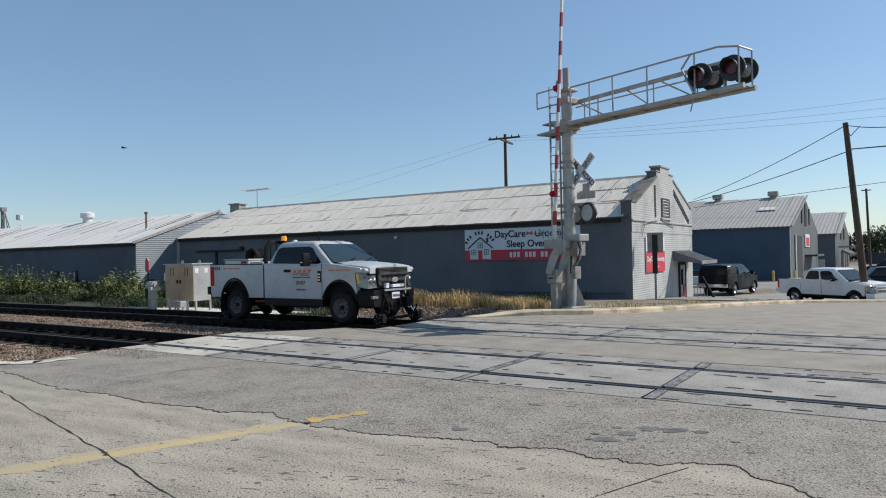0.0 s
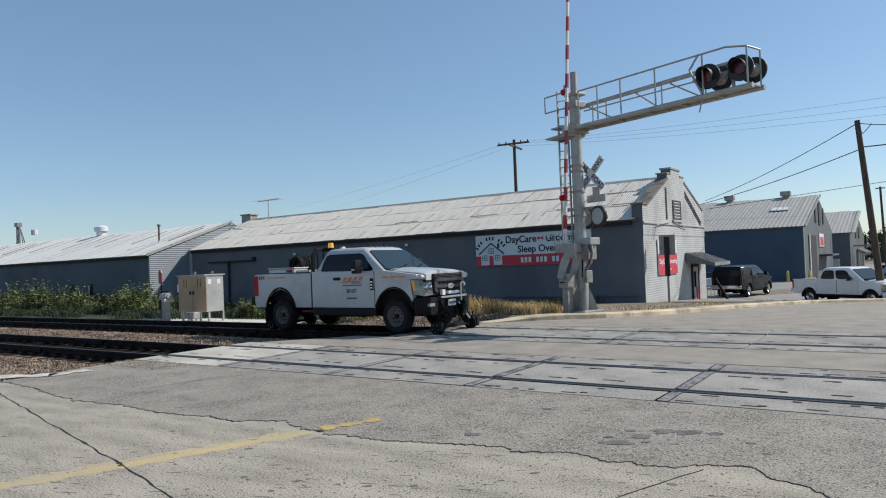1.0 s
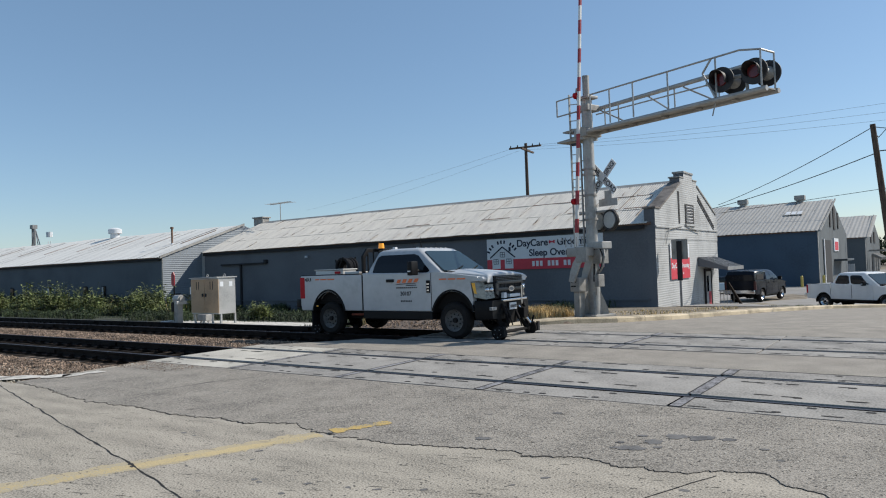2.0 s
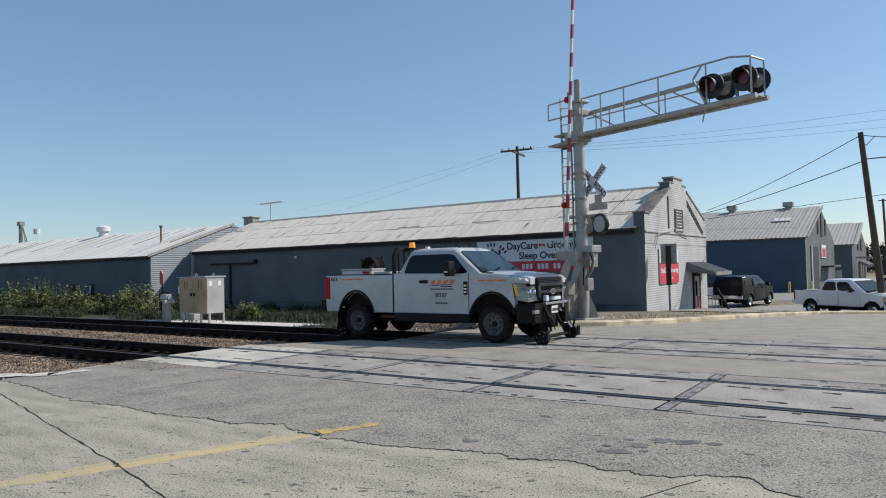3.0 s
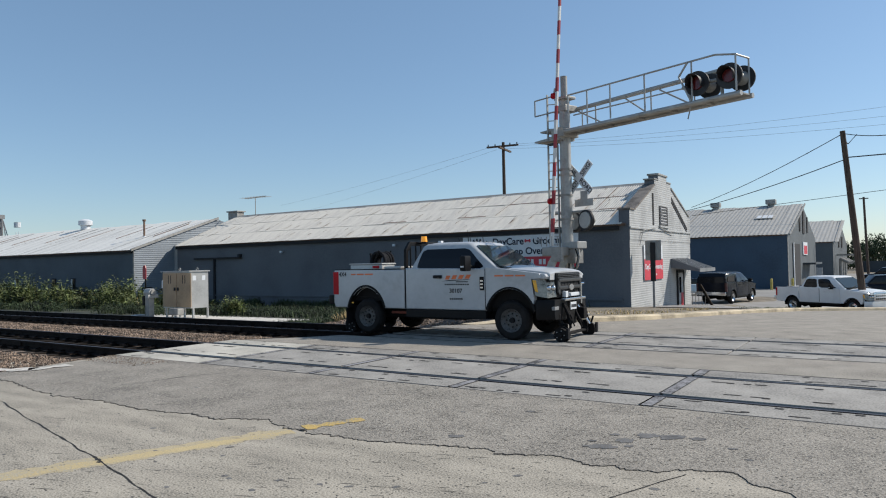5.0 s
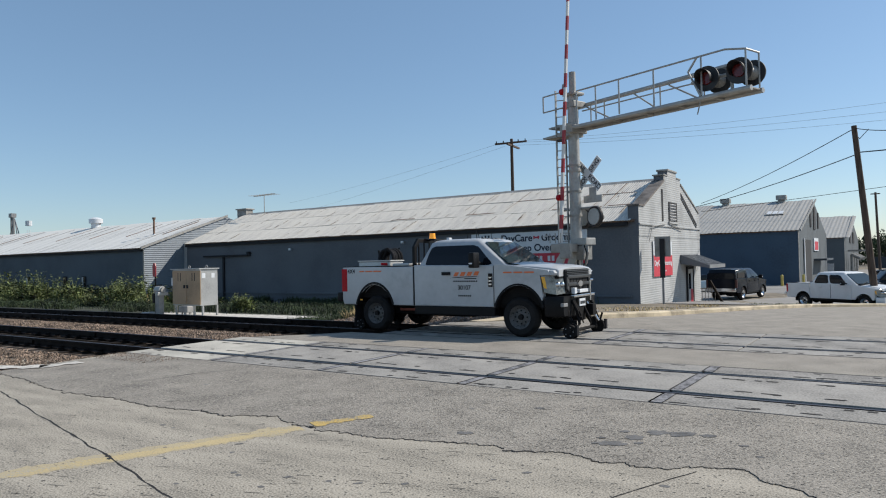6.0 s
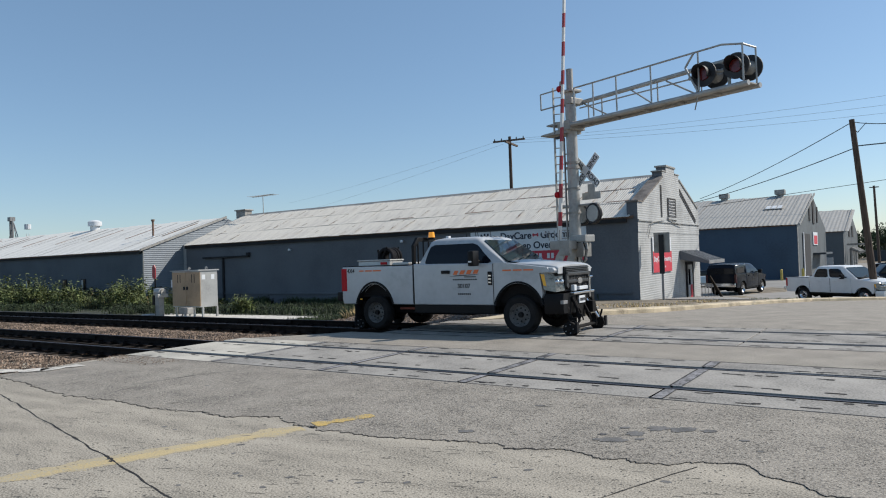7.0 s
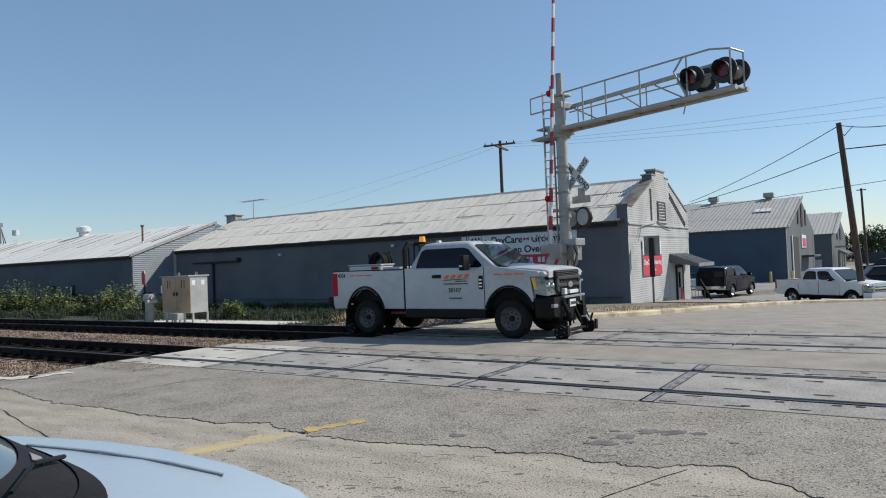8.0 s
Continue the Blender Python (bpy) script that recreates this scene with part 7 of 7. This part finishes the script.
WIRE_SET = [
    ((-2.35, 42.05, 8.01), (-14.48, 60.00, 5.90), 0.022, 0.25),
    ((-2.3, 42.05, 6.64), (-15.08, 60.00, 5.61), 0.026, 0.20),
    ((-18.09, 75.00, 6.10), (0.23, 75.00, 7.61), 0.025, 0.00),
    ((-2.27, 42.05, 8.0), (0.16, 35.04, 6.69), 0.020, 0.10),
    ((-2.09, 42.05, 6.74), (0.14, 35.04, 5.88), 0.030, 0.00),
    ((-28.2, 55.0, 12.1), (1.9, 57.0, 11.9), 0.009, 0.30),
    ((-28.9, 55.0, 12.0), (1.9, 57.0, 11.2), 0.009, 0.30),
    ((-29.3, 55.0, 11.8), (1.9, 57.0, 10.6), 0.009, 0.30),
    ((-94.65, 90.00, 12.94), (-30.8, 55.00, 12.1), 0.009, 0.30),
    ((-94.71, 90.00, 10.66), (-30.2, 55.00, 11.8), 0.009, 0.30),
]
for a, b, r, sag in WIRE_SET:
    wire([a, b], r, FARWIRE if r < 0.012 else CABLE, "thin overhead cable against the sky", sag)

# ---- grain tower far away ----
tower = thing("grain_tower", "distant grain elevator leg with steel lattice", "tower")
for x in (-223.6, -222.4):
    cyl("leg_shaft", (x, 100, -1), (x, 100, 18.6), 0.35, GREYLOW, tower, n=8)
part("head_house", box(bmesh.new(), -223.9, -222.1, 99.3, 100.7, 17.6, 18.8), GREYLOW, tower)
for k in range(6):
    cyl("lattice", (-223.6, 99.6, 2.5 * k), (-222.4, 99.6, 2.5 * k + 2.5), 0.1, GREYLOW, tower, n=5)
for dx in (3.0, 6.0):
    cyl("stay", (-221.6, 100, 17), (-221.6 + dx, 100, 6), 0.14, GREYLOW, tower, n=5)
part("bin_top", tube(bmesh.new(), (-217.5, 102, 14.9), (-217.5, 102, 16.4), 0.9, n=10), SIGNWHITE, tower)
for dx in (-1.2, 1.2):
    cyl("bin_leg", (-217.5 + dx, 102, -1), (-217.5 + dx * 0.6, 102, 13.6), 0.10, SIGNWHITE, tower, n=5)


# ---- plants and stones ----
def blades(name, label, places, material, height, seed, lean=0.35, width=0.02, leafy=False, category="grass"):
    """Many thin bent blades or leafy stalks in one sheet of stuff."""
    rnd = random.Random(seed)
    verts, faces = [], []
    for x, y, z, k in places:
        h = height * k * rnd.uniform(0.55, 1.15)
        a = rnd.uniform(0, 2 * math.pi)
        dx, dy = math.cos(a), math.sin(a)
        l = lean * rnd.uniform(0.2, 1.0) * h
        w = width * rnd.uniform(0.7, 1.4)
        px, py = -dy * w, dx * w
        i = len(verts)
        verts += [(x - px, y - py, z), (x + px, y + py, z), (x + dx * l * 0.4 + px * 0.7, y + dy * l * 0.4 + py * 0.7, z + h * 0.6), (x + dx * l * 0.4 - px * 0.7, y + dy * l * 0.4 - py * 0.7, z + h * 0.6), (x + dx * l, y + dy * l, z + h)]
        faces += [(i, i + 1, i + 2, i + 3), (i + 3, i + 2, i + 4)]
        if leafy:
            for _ in range(12):
                t = rnd.uniform(0.15, 1.0)
                cx, cy, cz = x + dx * l * t, y + dy * l * t, z + h * t
                b = rnd.uniform(0, 2 * math.pi)
                s = rnd.uniform(0.09, 0.25) * min(1.0, height)
                ux, uy, uz = math.cos(b) * s, math.sin(b) * s, rnd.uniform(-0.5, 0.8) * s
                vx, vy = -math.sin(b) * s * 0.35, math.cos(b) * s * 0.35
                j = len(verts)
                verts += [(cx, cy, cz), (cx + ux * 0.5 + vx, cy + uy * 0.5 + vy, cz + uz * 0.7), (cx + ux, cy + uy, cz + uz * 0.8), (cx + ux * 0.5 - vx, cy + uy * 0.5 - vy, cz + uz * 0.6)]
                faces.append((j, j + 1, j + 2, j + 3))
    me = bpy.data.meshes.new(name)
    me.from_pydata(verts, [], faces)
    me.materials.append(material)
    return tagged(new(name, me), label, category, kind="stuff")


def scatter(seed, n, x0, x1, y0, y1, patch_scale=0.5, cut=-0.2, dz=0.0, clump=0.9):
    rnd = random.Random(seed)
    out = []
    while len(out) < n:
        x, y = rnd.uniform(x0, x1), rnd.uniform(y0, y1)
        v = noise.noise((x * patch_scale, y * patch_scale * 1.7, seed))
        if v > cut + rnd.uniform(-0.2, 0.2):
            out.append((x, y, land(x, y) - 0.03 + dz, 0.6 + clump * (max(0.0, v + 0.3) if clump < 1 else v - 0.15)))
    return out


blades("tall_weeds", "tall green weeds along the shed wall", scatter(1, 2600, -84, -33.5, 21.8, 27.2, 0.32, 0.10, 0.0, 1.7), LEAF, 1.45, 11, 0.45, 0.022, True, "weeds")
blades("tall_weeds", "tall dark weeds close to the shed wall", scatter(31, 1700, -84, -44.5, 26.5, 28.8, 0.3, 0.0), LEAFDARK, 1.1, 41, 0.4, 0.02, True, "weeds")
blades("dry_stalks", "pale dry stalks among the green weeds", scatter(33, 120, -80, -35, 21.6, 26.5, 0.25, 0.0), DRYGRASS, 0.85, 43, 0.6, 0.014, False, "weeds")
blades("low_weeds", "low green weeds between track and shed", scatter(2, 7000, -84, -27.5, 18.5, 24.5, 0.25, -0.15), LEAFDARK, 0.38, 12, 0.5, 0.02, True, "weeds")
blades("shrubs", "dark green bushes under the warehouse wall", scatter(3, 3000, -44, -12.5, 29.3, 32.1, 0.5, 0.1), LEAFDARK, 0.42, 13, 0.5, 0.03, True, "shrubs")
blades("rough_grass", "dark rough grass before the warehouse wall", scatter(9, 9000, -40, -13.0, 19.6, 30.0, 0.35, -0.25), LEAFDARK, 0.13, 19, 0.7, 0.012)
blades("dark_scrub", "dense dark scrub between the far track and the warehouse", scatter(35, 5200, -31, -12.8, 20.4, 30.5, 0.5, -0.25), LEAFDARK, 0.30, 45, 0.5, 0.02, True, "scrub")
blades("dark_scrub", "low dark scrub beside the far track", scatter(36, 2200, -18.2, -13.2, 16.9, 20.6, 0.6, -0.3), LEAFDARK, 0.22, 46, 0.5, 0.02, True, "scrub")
blades("weed_clump", "leafy green weed clump beside the relay cabinet", scatter(4, 110, -25.9, -25.2, 20.9, 21.6, 0.9, -0.6), LEAF, 0.66, 14, 0.6, 0.02, True, "weeds")
blades("dry_grass", "dry tan grass between the track and the kerb", scatter(5, 12000, -15.5, -8.9, 16.9, 20.5, 0.6, -0.35), DRYGRASS, 0.40, 15, 0.7, 0.008)
blades("verge_grass", "sparse tan grass on the verge", scatter(6, 900, -9.4, -6.6, 19.0, 32.0, 0.5, 0.0), DRYGRASS, 0.10, 16, 0.8, 0.012)
blades("yard_grass", "thin grass along the yard kerb", [p for p in scatter(8, 6000, -6.5, 2.0, 34.0, 52.0, 0.4, -0.2) if road_edge(p[1]) - 2.2 < p[0] < road_edge(p[1]) - 0.4], LEAF, 0.14, 18, 0.8, 0.015)


def stones(name, label, n, x0, x1, y0, y1, size, seed, material, on_road=False):
    rnd = random.Random(seed)
    base = [Vector(v) for v in ((1, 0, 0), (-1, 0, 0), (0, 1, 0), (0, -1, 0), (0, 0, 1), (0, 0, -1))]
    tri = [(0, 2, 4), (2, 1, 4), (1, 3, 4), (3, 0, 4), (2, 0, 5), (1, 2, 5), (3, 1, 5), (0, 3, 5)]
    verts, faces = [], []
    for _ in range(n):
        x = x0 + (x1 - x0) * rnd.random() ** 2 if on_road else x1 - (x1 - x0) * rnd.random() ** 1.7
        y = rnd.uniform(y0, y1)
        if not on_road and x > road_edge(y) - 0.05:
            continue
        z = (0.010 if x > road_edge(y) else land(x, y)) + rnd.uniform(-0.01, 0.025) * (0.3 if on_road else 1.0)
        s = size * rnd.uniform(0.5, 1.3)
        q = Euler((rnd.uniform(0, 3), rnd.uniform(0, 3), rnd.uniform(0, 3))).to_matrix()
        i = len(verts)
        for v in base:
            w = q @ Vector((v.x * s * rnd.uniform(0.7, 1.2), v.y * s * rnd.uniform(0.6, 1.0), v.z * s * rnd.uniform(0.5, 0.9)))
            verts.append((x + w.x, y + w.y, z + w.z))
        faces += [(i + a, i + b, i + c) for a, b, c in tri]
    me = bpy.data.meshes.new(name)
    me.from_pydata(verts, [], faces)
    me.materials.append(material)
    return tagged(new(name, me), label, "gravel", kind="stuff")


def island_tint(m, amount=0.5):
    """Each stone or leaf of a joined sheet gets its own shade."""
    nt = m.node_tree
    b = nt.nodes["Principled BSDF"]
    g = nt.nodes.new("ShaderNodeNewGeometry")
    mul = nt.nodes.new("ShaderNodeMath")
    mul.operation = "MULTIPLY_ADD"
    mul.inputs[1].default_value, mul.inputs[2].default_value = amount * 2, 1 - amount
    nt.links.new(g.outputs["Random Per Island"], mul.inputs[0])
    mix = nt.nodes.new("ShaderNodeVectorMath")
    mix.operation = "SCALE"
    src = b.inputs["Base Color"].links[0].from_socket
    nt.links.new(src, mix.inputs[0])
    nt.links.new(mul.outputs[0], mix.inputs["Scale"])
    nt.links.new(mix.outputs[0], b.inputs["Base Color"])


for m, k in ((STONE, 0.55), (PALE_STONE, 0.5), (LEAF, 0.45), (LEAFDARK, 0.45), (DRYGRASS, 0.35)):
    island_tint(m, k)
stones("ballast_stones", "loose brown and grey railway ballast stones", 15000, -34, -9.9, 10.45, 12.0, 0.034, 21, STONE)
stones("ballast_stones", "loose brown ballast stones beside the near track", 9000, -26, -11.9, 5.2, 7.6, 0.034, 22, STONE)
stones("strewn_gravel", "fine gravel strewn over the road edge", 650, -12.6, -10.4, 6.75, 7.44, 0.011, 26, STONE, True)
stones("strewn_gravel", "pale crushed stone along the broken road edge", 1400, -17.0, -11.9, 4.7, 6.6, 0.022, 27, PALE_STONE)
stones("ballast_stones", "ballast stones between the rails", 9000, -30, -9.9, 8.2, 9.6, 0.034, 23, STONE)
stones("ballast_stones", "ballast stones between the far rails", 6000, -30, -9.9, 12.8, 14.2, 0.036, 24, STONE)
stones("ballast_stones", "ballast shoulder beyond the far track", 5000, -30, -9.5, 14.8, 17.0, 0.036, 25, STONE)


# ---- trees at the edge of the distance ----
def leaf_tree(x, y, h, w, seed):
    z = land(x, y)
    rnd = random.Random(seed)
    t = thing("tree", "distant dark green broadleaf tree behind the yard", "tree", "distant trees", m=pose(x, y, z))
    bm = tube(bmesh.new(), (0, 0, -0.2), (0, 0, h * 0.5), 0.035 * h, 0.02 * h, 8)
    for _ in range(6):
        a = rnd.uniform(0, 6.28)
        tube(bm, (0, 0, h * rnd.uniform(0.3, 0.5)), (math.cos(a) * w * 0.35, math.sin(a) * w * 0.35, h * rnd.uniform(0.55, 0.8)), 0.014 * h, 0.006 * h, 5)
    part("trunk", bm, WOODPOLE, t)
    verts, faces = [], []
    lobes = [(rnd.uniform(-0.32, 0.32) * w, rnd.uniform(-0.32, 0.32) * w, h * rnd.uniform(0.42, 0.85), rnd.uniform(0.16, 0.3) * w) for _ in range(11)]
    for _ in range(1500):
        cx, cy, cz, r = rnd.choice(lobes)
        v = Vector((rnd.gauss(0, 1), rnd.gauss(0, 1), rnd.gauss(0, 0.8))).normalized() * r * rnd.uniform(0.6, 1.05)
        s = rnd.uniform(0.14, 0.34)
        p = Vector((cx, cy, cz)) + v
        q = Euler((rnd.uniform(0, 6), rnd.uniform(0, 6), rnd.uniform(0, 6))).to_matrix()
        i = len(verts)
        verts += [tuple(p + q @ Vector(c)) for c in ((-s, 0, 0), (0, -s * 0.5, 0), (s, 0, 0), (0, s * 0.5, 0))]
        faces.append((i, i + 1, i + 2, i + 3))
    me = bpy.data.meshes.new("crown")
    me.from_pydata(verts, [], faces)
    me.materials.append(LEAFDARK)
    ob = new("crown", me)
    ob.parent = t


for k, (x, y, h, w) in enumerate([(-4.5, 165, 6.2, 9), (2, 160, 6.6, 9), (9, 150, 6.8, 9), (16, 146, 7.0, 9), (24, 140, 7.2, 10), (-12, 180, 7.0, 10), (33, 140, 7.5, 10)]):
    leaf_tree(x, y, h, w, 50 + k)
def treeline():
    """A dense far belt of trees as one leafy mass with a ragged top."""
    rnd = random.Random(77)
    verts, faces = [], []
    for _ in range(9000):
        x, y = rnd.uniform(-16, 70), rnd.uniform(170, 182)
        top = 4.4 + 1.6 * noise.noise((x * 0.22, 0, 3)) + 0.9 * noise.noise((x * 0.8, 0, 9))
        z = -1.5 + (top + 1.5) * rnd.random() ** 0.8
        s = rnd.uniform(0.2, 0.55)
        q = Euler((rnd.uniform(0, 6), rnd.uniform(0, 6), rnd.uniform(0, 6))).to_matrix()
        i = len(verts)
        verts += [tuple(Vector((x, y, z)) + q @ Vector(c)) for c in ((-s, 0, 0), (0, -s * 0.6, 0), (s, 0, 0), (0, s * 0.6, 0))]
        faces.append((i, i + 1, i + 2, i + 3))
    me = bpy.data.meshes.new("far_woods")
    me.from_pydata(verts, [], faces)
    me.materials.append(LEAFDARK)
    tagged(new("far_woods", me), "dark green belt of far trees", "trees", kind="stuff")


treeline()
fence = thing("yard_wall", "dark low wall at the back of the yard", "wall")
part("panel", box(bmesh.new(), -5.5, 40, 140, 140.3, -1.6, 0.6), BLUEWALL, fence)


def build_bird():
    """A small dark bird on the wing: x forward."""
    b = thing("bird", "small dark bird flying over the sheds", "bird", m=pose(BIRD[0], BIRD[1], BIRD[2]))
    part("body", loft(bmesh.new(), [[(x, r * math.cos(k * 1.0472), r * math.sin(k * 1.0472)) for k in range(6)] for x, r in ((-0.16, 0.008), (-0.08, 0.028), (0.0, 0.042), (0.08, 0.034), (0.13, 0.022), (0.17, 0.004))]), BLACKTRIM, b, smooth=True)
    part("tail", prism(bmesh.new(), [(-0.26, -0.05), (-0.26, 0.05), (-0.13, 0.012), (-0.13, -0.012)], -0.004, 0.004, "Z"), BLACKTRIM, b)
    for s in (-1, 1):
        part("wing", loft(bmesh.new(), [[(c + d, s * y, z), (c - d, s * y, z), (c - d, s * y, z + 0.008), (c + d, s * y, z + 0.008)] for y, c, d, z in ((0.02, 0.02, 0.06, 0.01), (0.14, 0.03, 0.055, 0.05), (0.27, -0.03, 0.02, 0.03))]), BLACKTRIM, b)
    return b


BIRD = (-37.29, 23.20, 8.22)
BIRD_SPEED = (-8.95, -5.93, 0.47)
bird = build_bird()


# ---- what moves ----
RUN = [(0.0, -4.66), (0.5, -4.01), (1.0, -3.35), (1.5, -2.68), (2.25, -1.665), (3.0, -0.75), (3.5, -0.33), (4.0, -0.04), (4.5, 0.0), (8.0, 0.0)]


def run_at(t):
    """Distance still to go to the stopping place, smooth through the rows of RUN."""
    n = len(RUN)
    for i in range(n - 1):
        (t0, a), (t1, b) = RUN[i], RUN[i + 1]
        if t <= t1:
            h = t1 - t0
            m0 = (b - RUN[max(i - 1, 0)][1]) / (t1 - RUN[max(i - 1, 0)][0])
            j = min(i + 2, n - 1)
            m1 = (RUN[j][1] - a) / (RUN[j][0] - t0)
            if i >= 7:
                m0 = m1 = 0.0
            if i == 6:
                m1 = 0.02
            u = (t - t0) / h
            return (2 * u**3 - 3 * u**2 + 1) * a + (u**3 - 2 * u**2 + u) * h * m0 + (-2 * u**3 + 3 * u**2) * b + (u**3 - u**2) * h * m1
    return RUN[-1][1]


def motions():
    walk(truck, [(t, pose(TRUCK_X + d, TRUCK_Y, 0.0)) for t, d in RUN])
    times = [round(0.25 * i, 2) for i in range(19)] + [8.0]
    for w in truck_wheels:
        p = w.matrix_basis.translation.copy()
        walk(w, [(t, pose(*p, 0, math.degrees(run_at(t) / 0.405), 0)) for t in times])
    times = [round(0.1 * i, 2) for i in range(46)] + [8.0]
    for w in rail_wheels:
        p = w.matrix_basis.translation.copy()
        walk(w, [(t, pose(*p, 0, math.degrees(run_at(t) / 0.135), 0)) for t in times])
    turn = math.degrees(math.atan2(BIRD_SPEED[1], BIRD_SPEED[0]))
    walk(bird, [(t, pose(*[p + v * t for p, v in zip(BIRD, BIRD_SPEED)], 0, 0, turn)) for t in (0.0, 8.0)])
    ch = radians(CAR_TURN)
    far = 8.0
    walk(car, [(t, pose(CAR_X - math.cos(ch) * far * (8.0 - t), CAR_Y - math.sin(ch) * far * (8.0 - t), 0.0, 0, 0, CAR_TURN)) for t in (0.0, 4.0, 7.0, 8.0)])


CAR_X, CAR_Y, CAR_TURN = -2.78, 0.09, 28.0
motions()
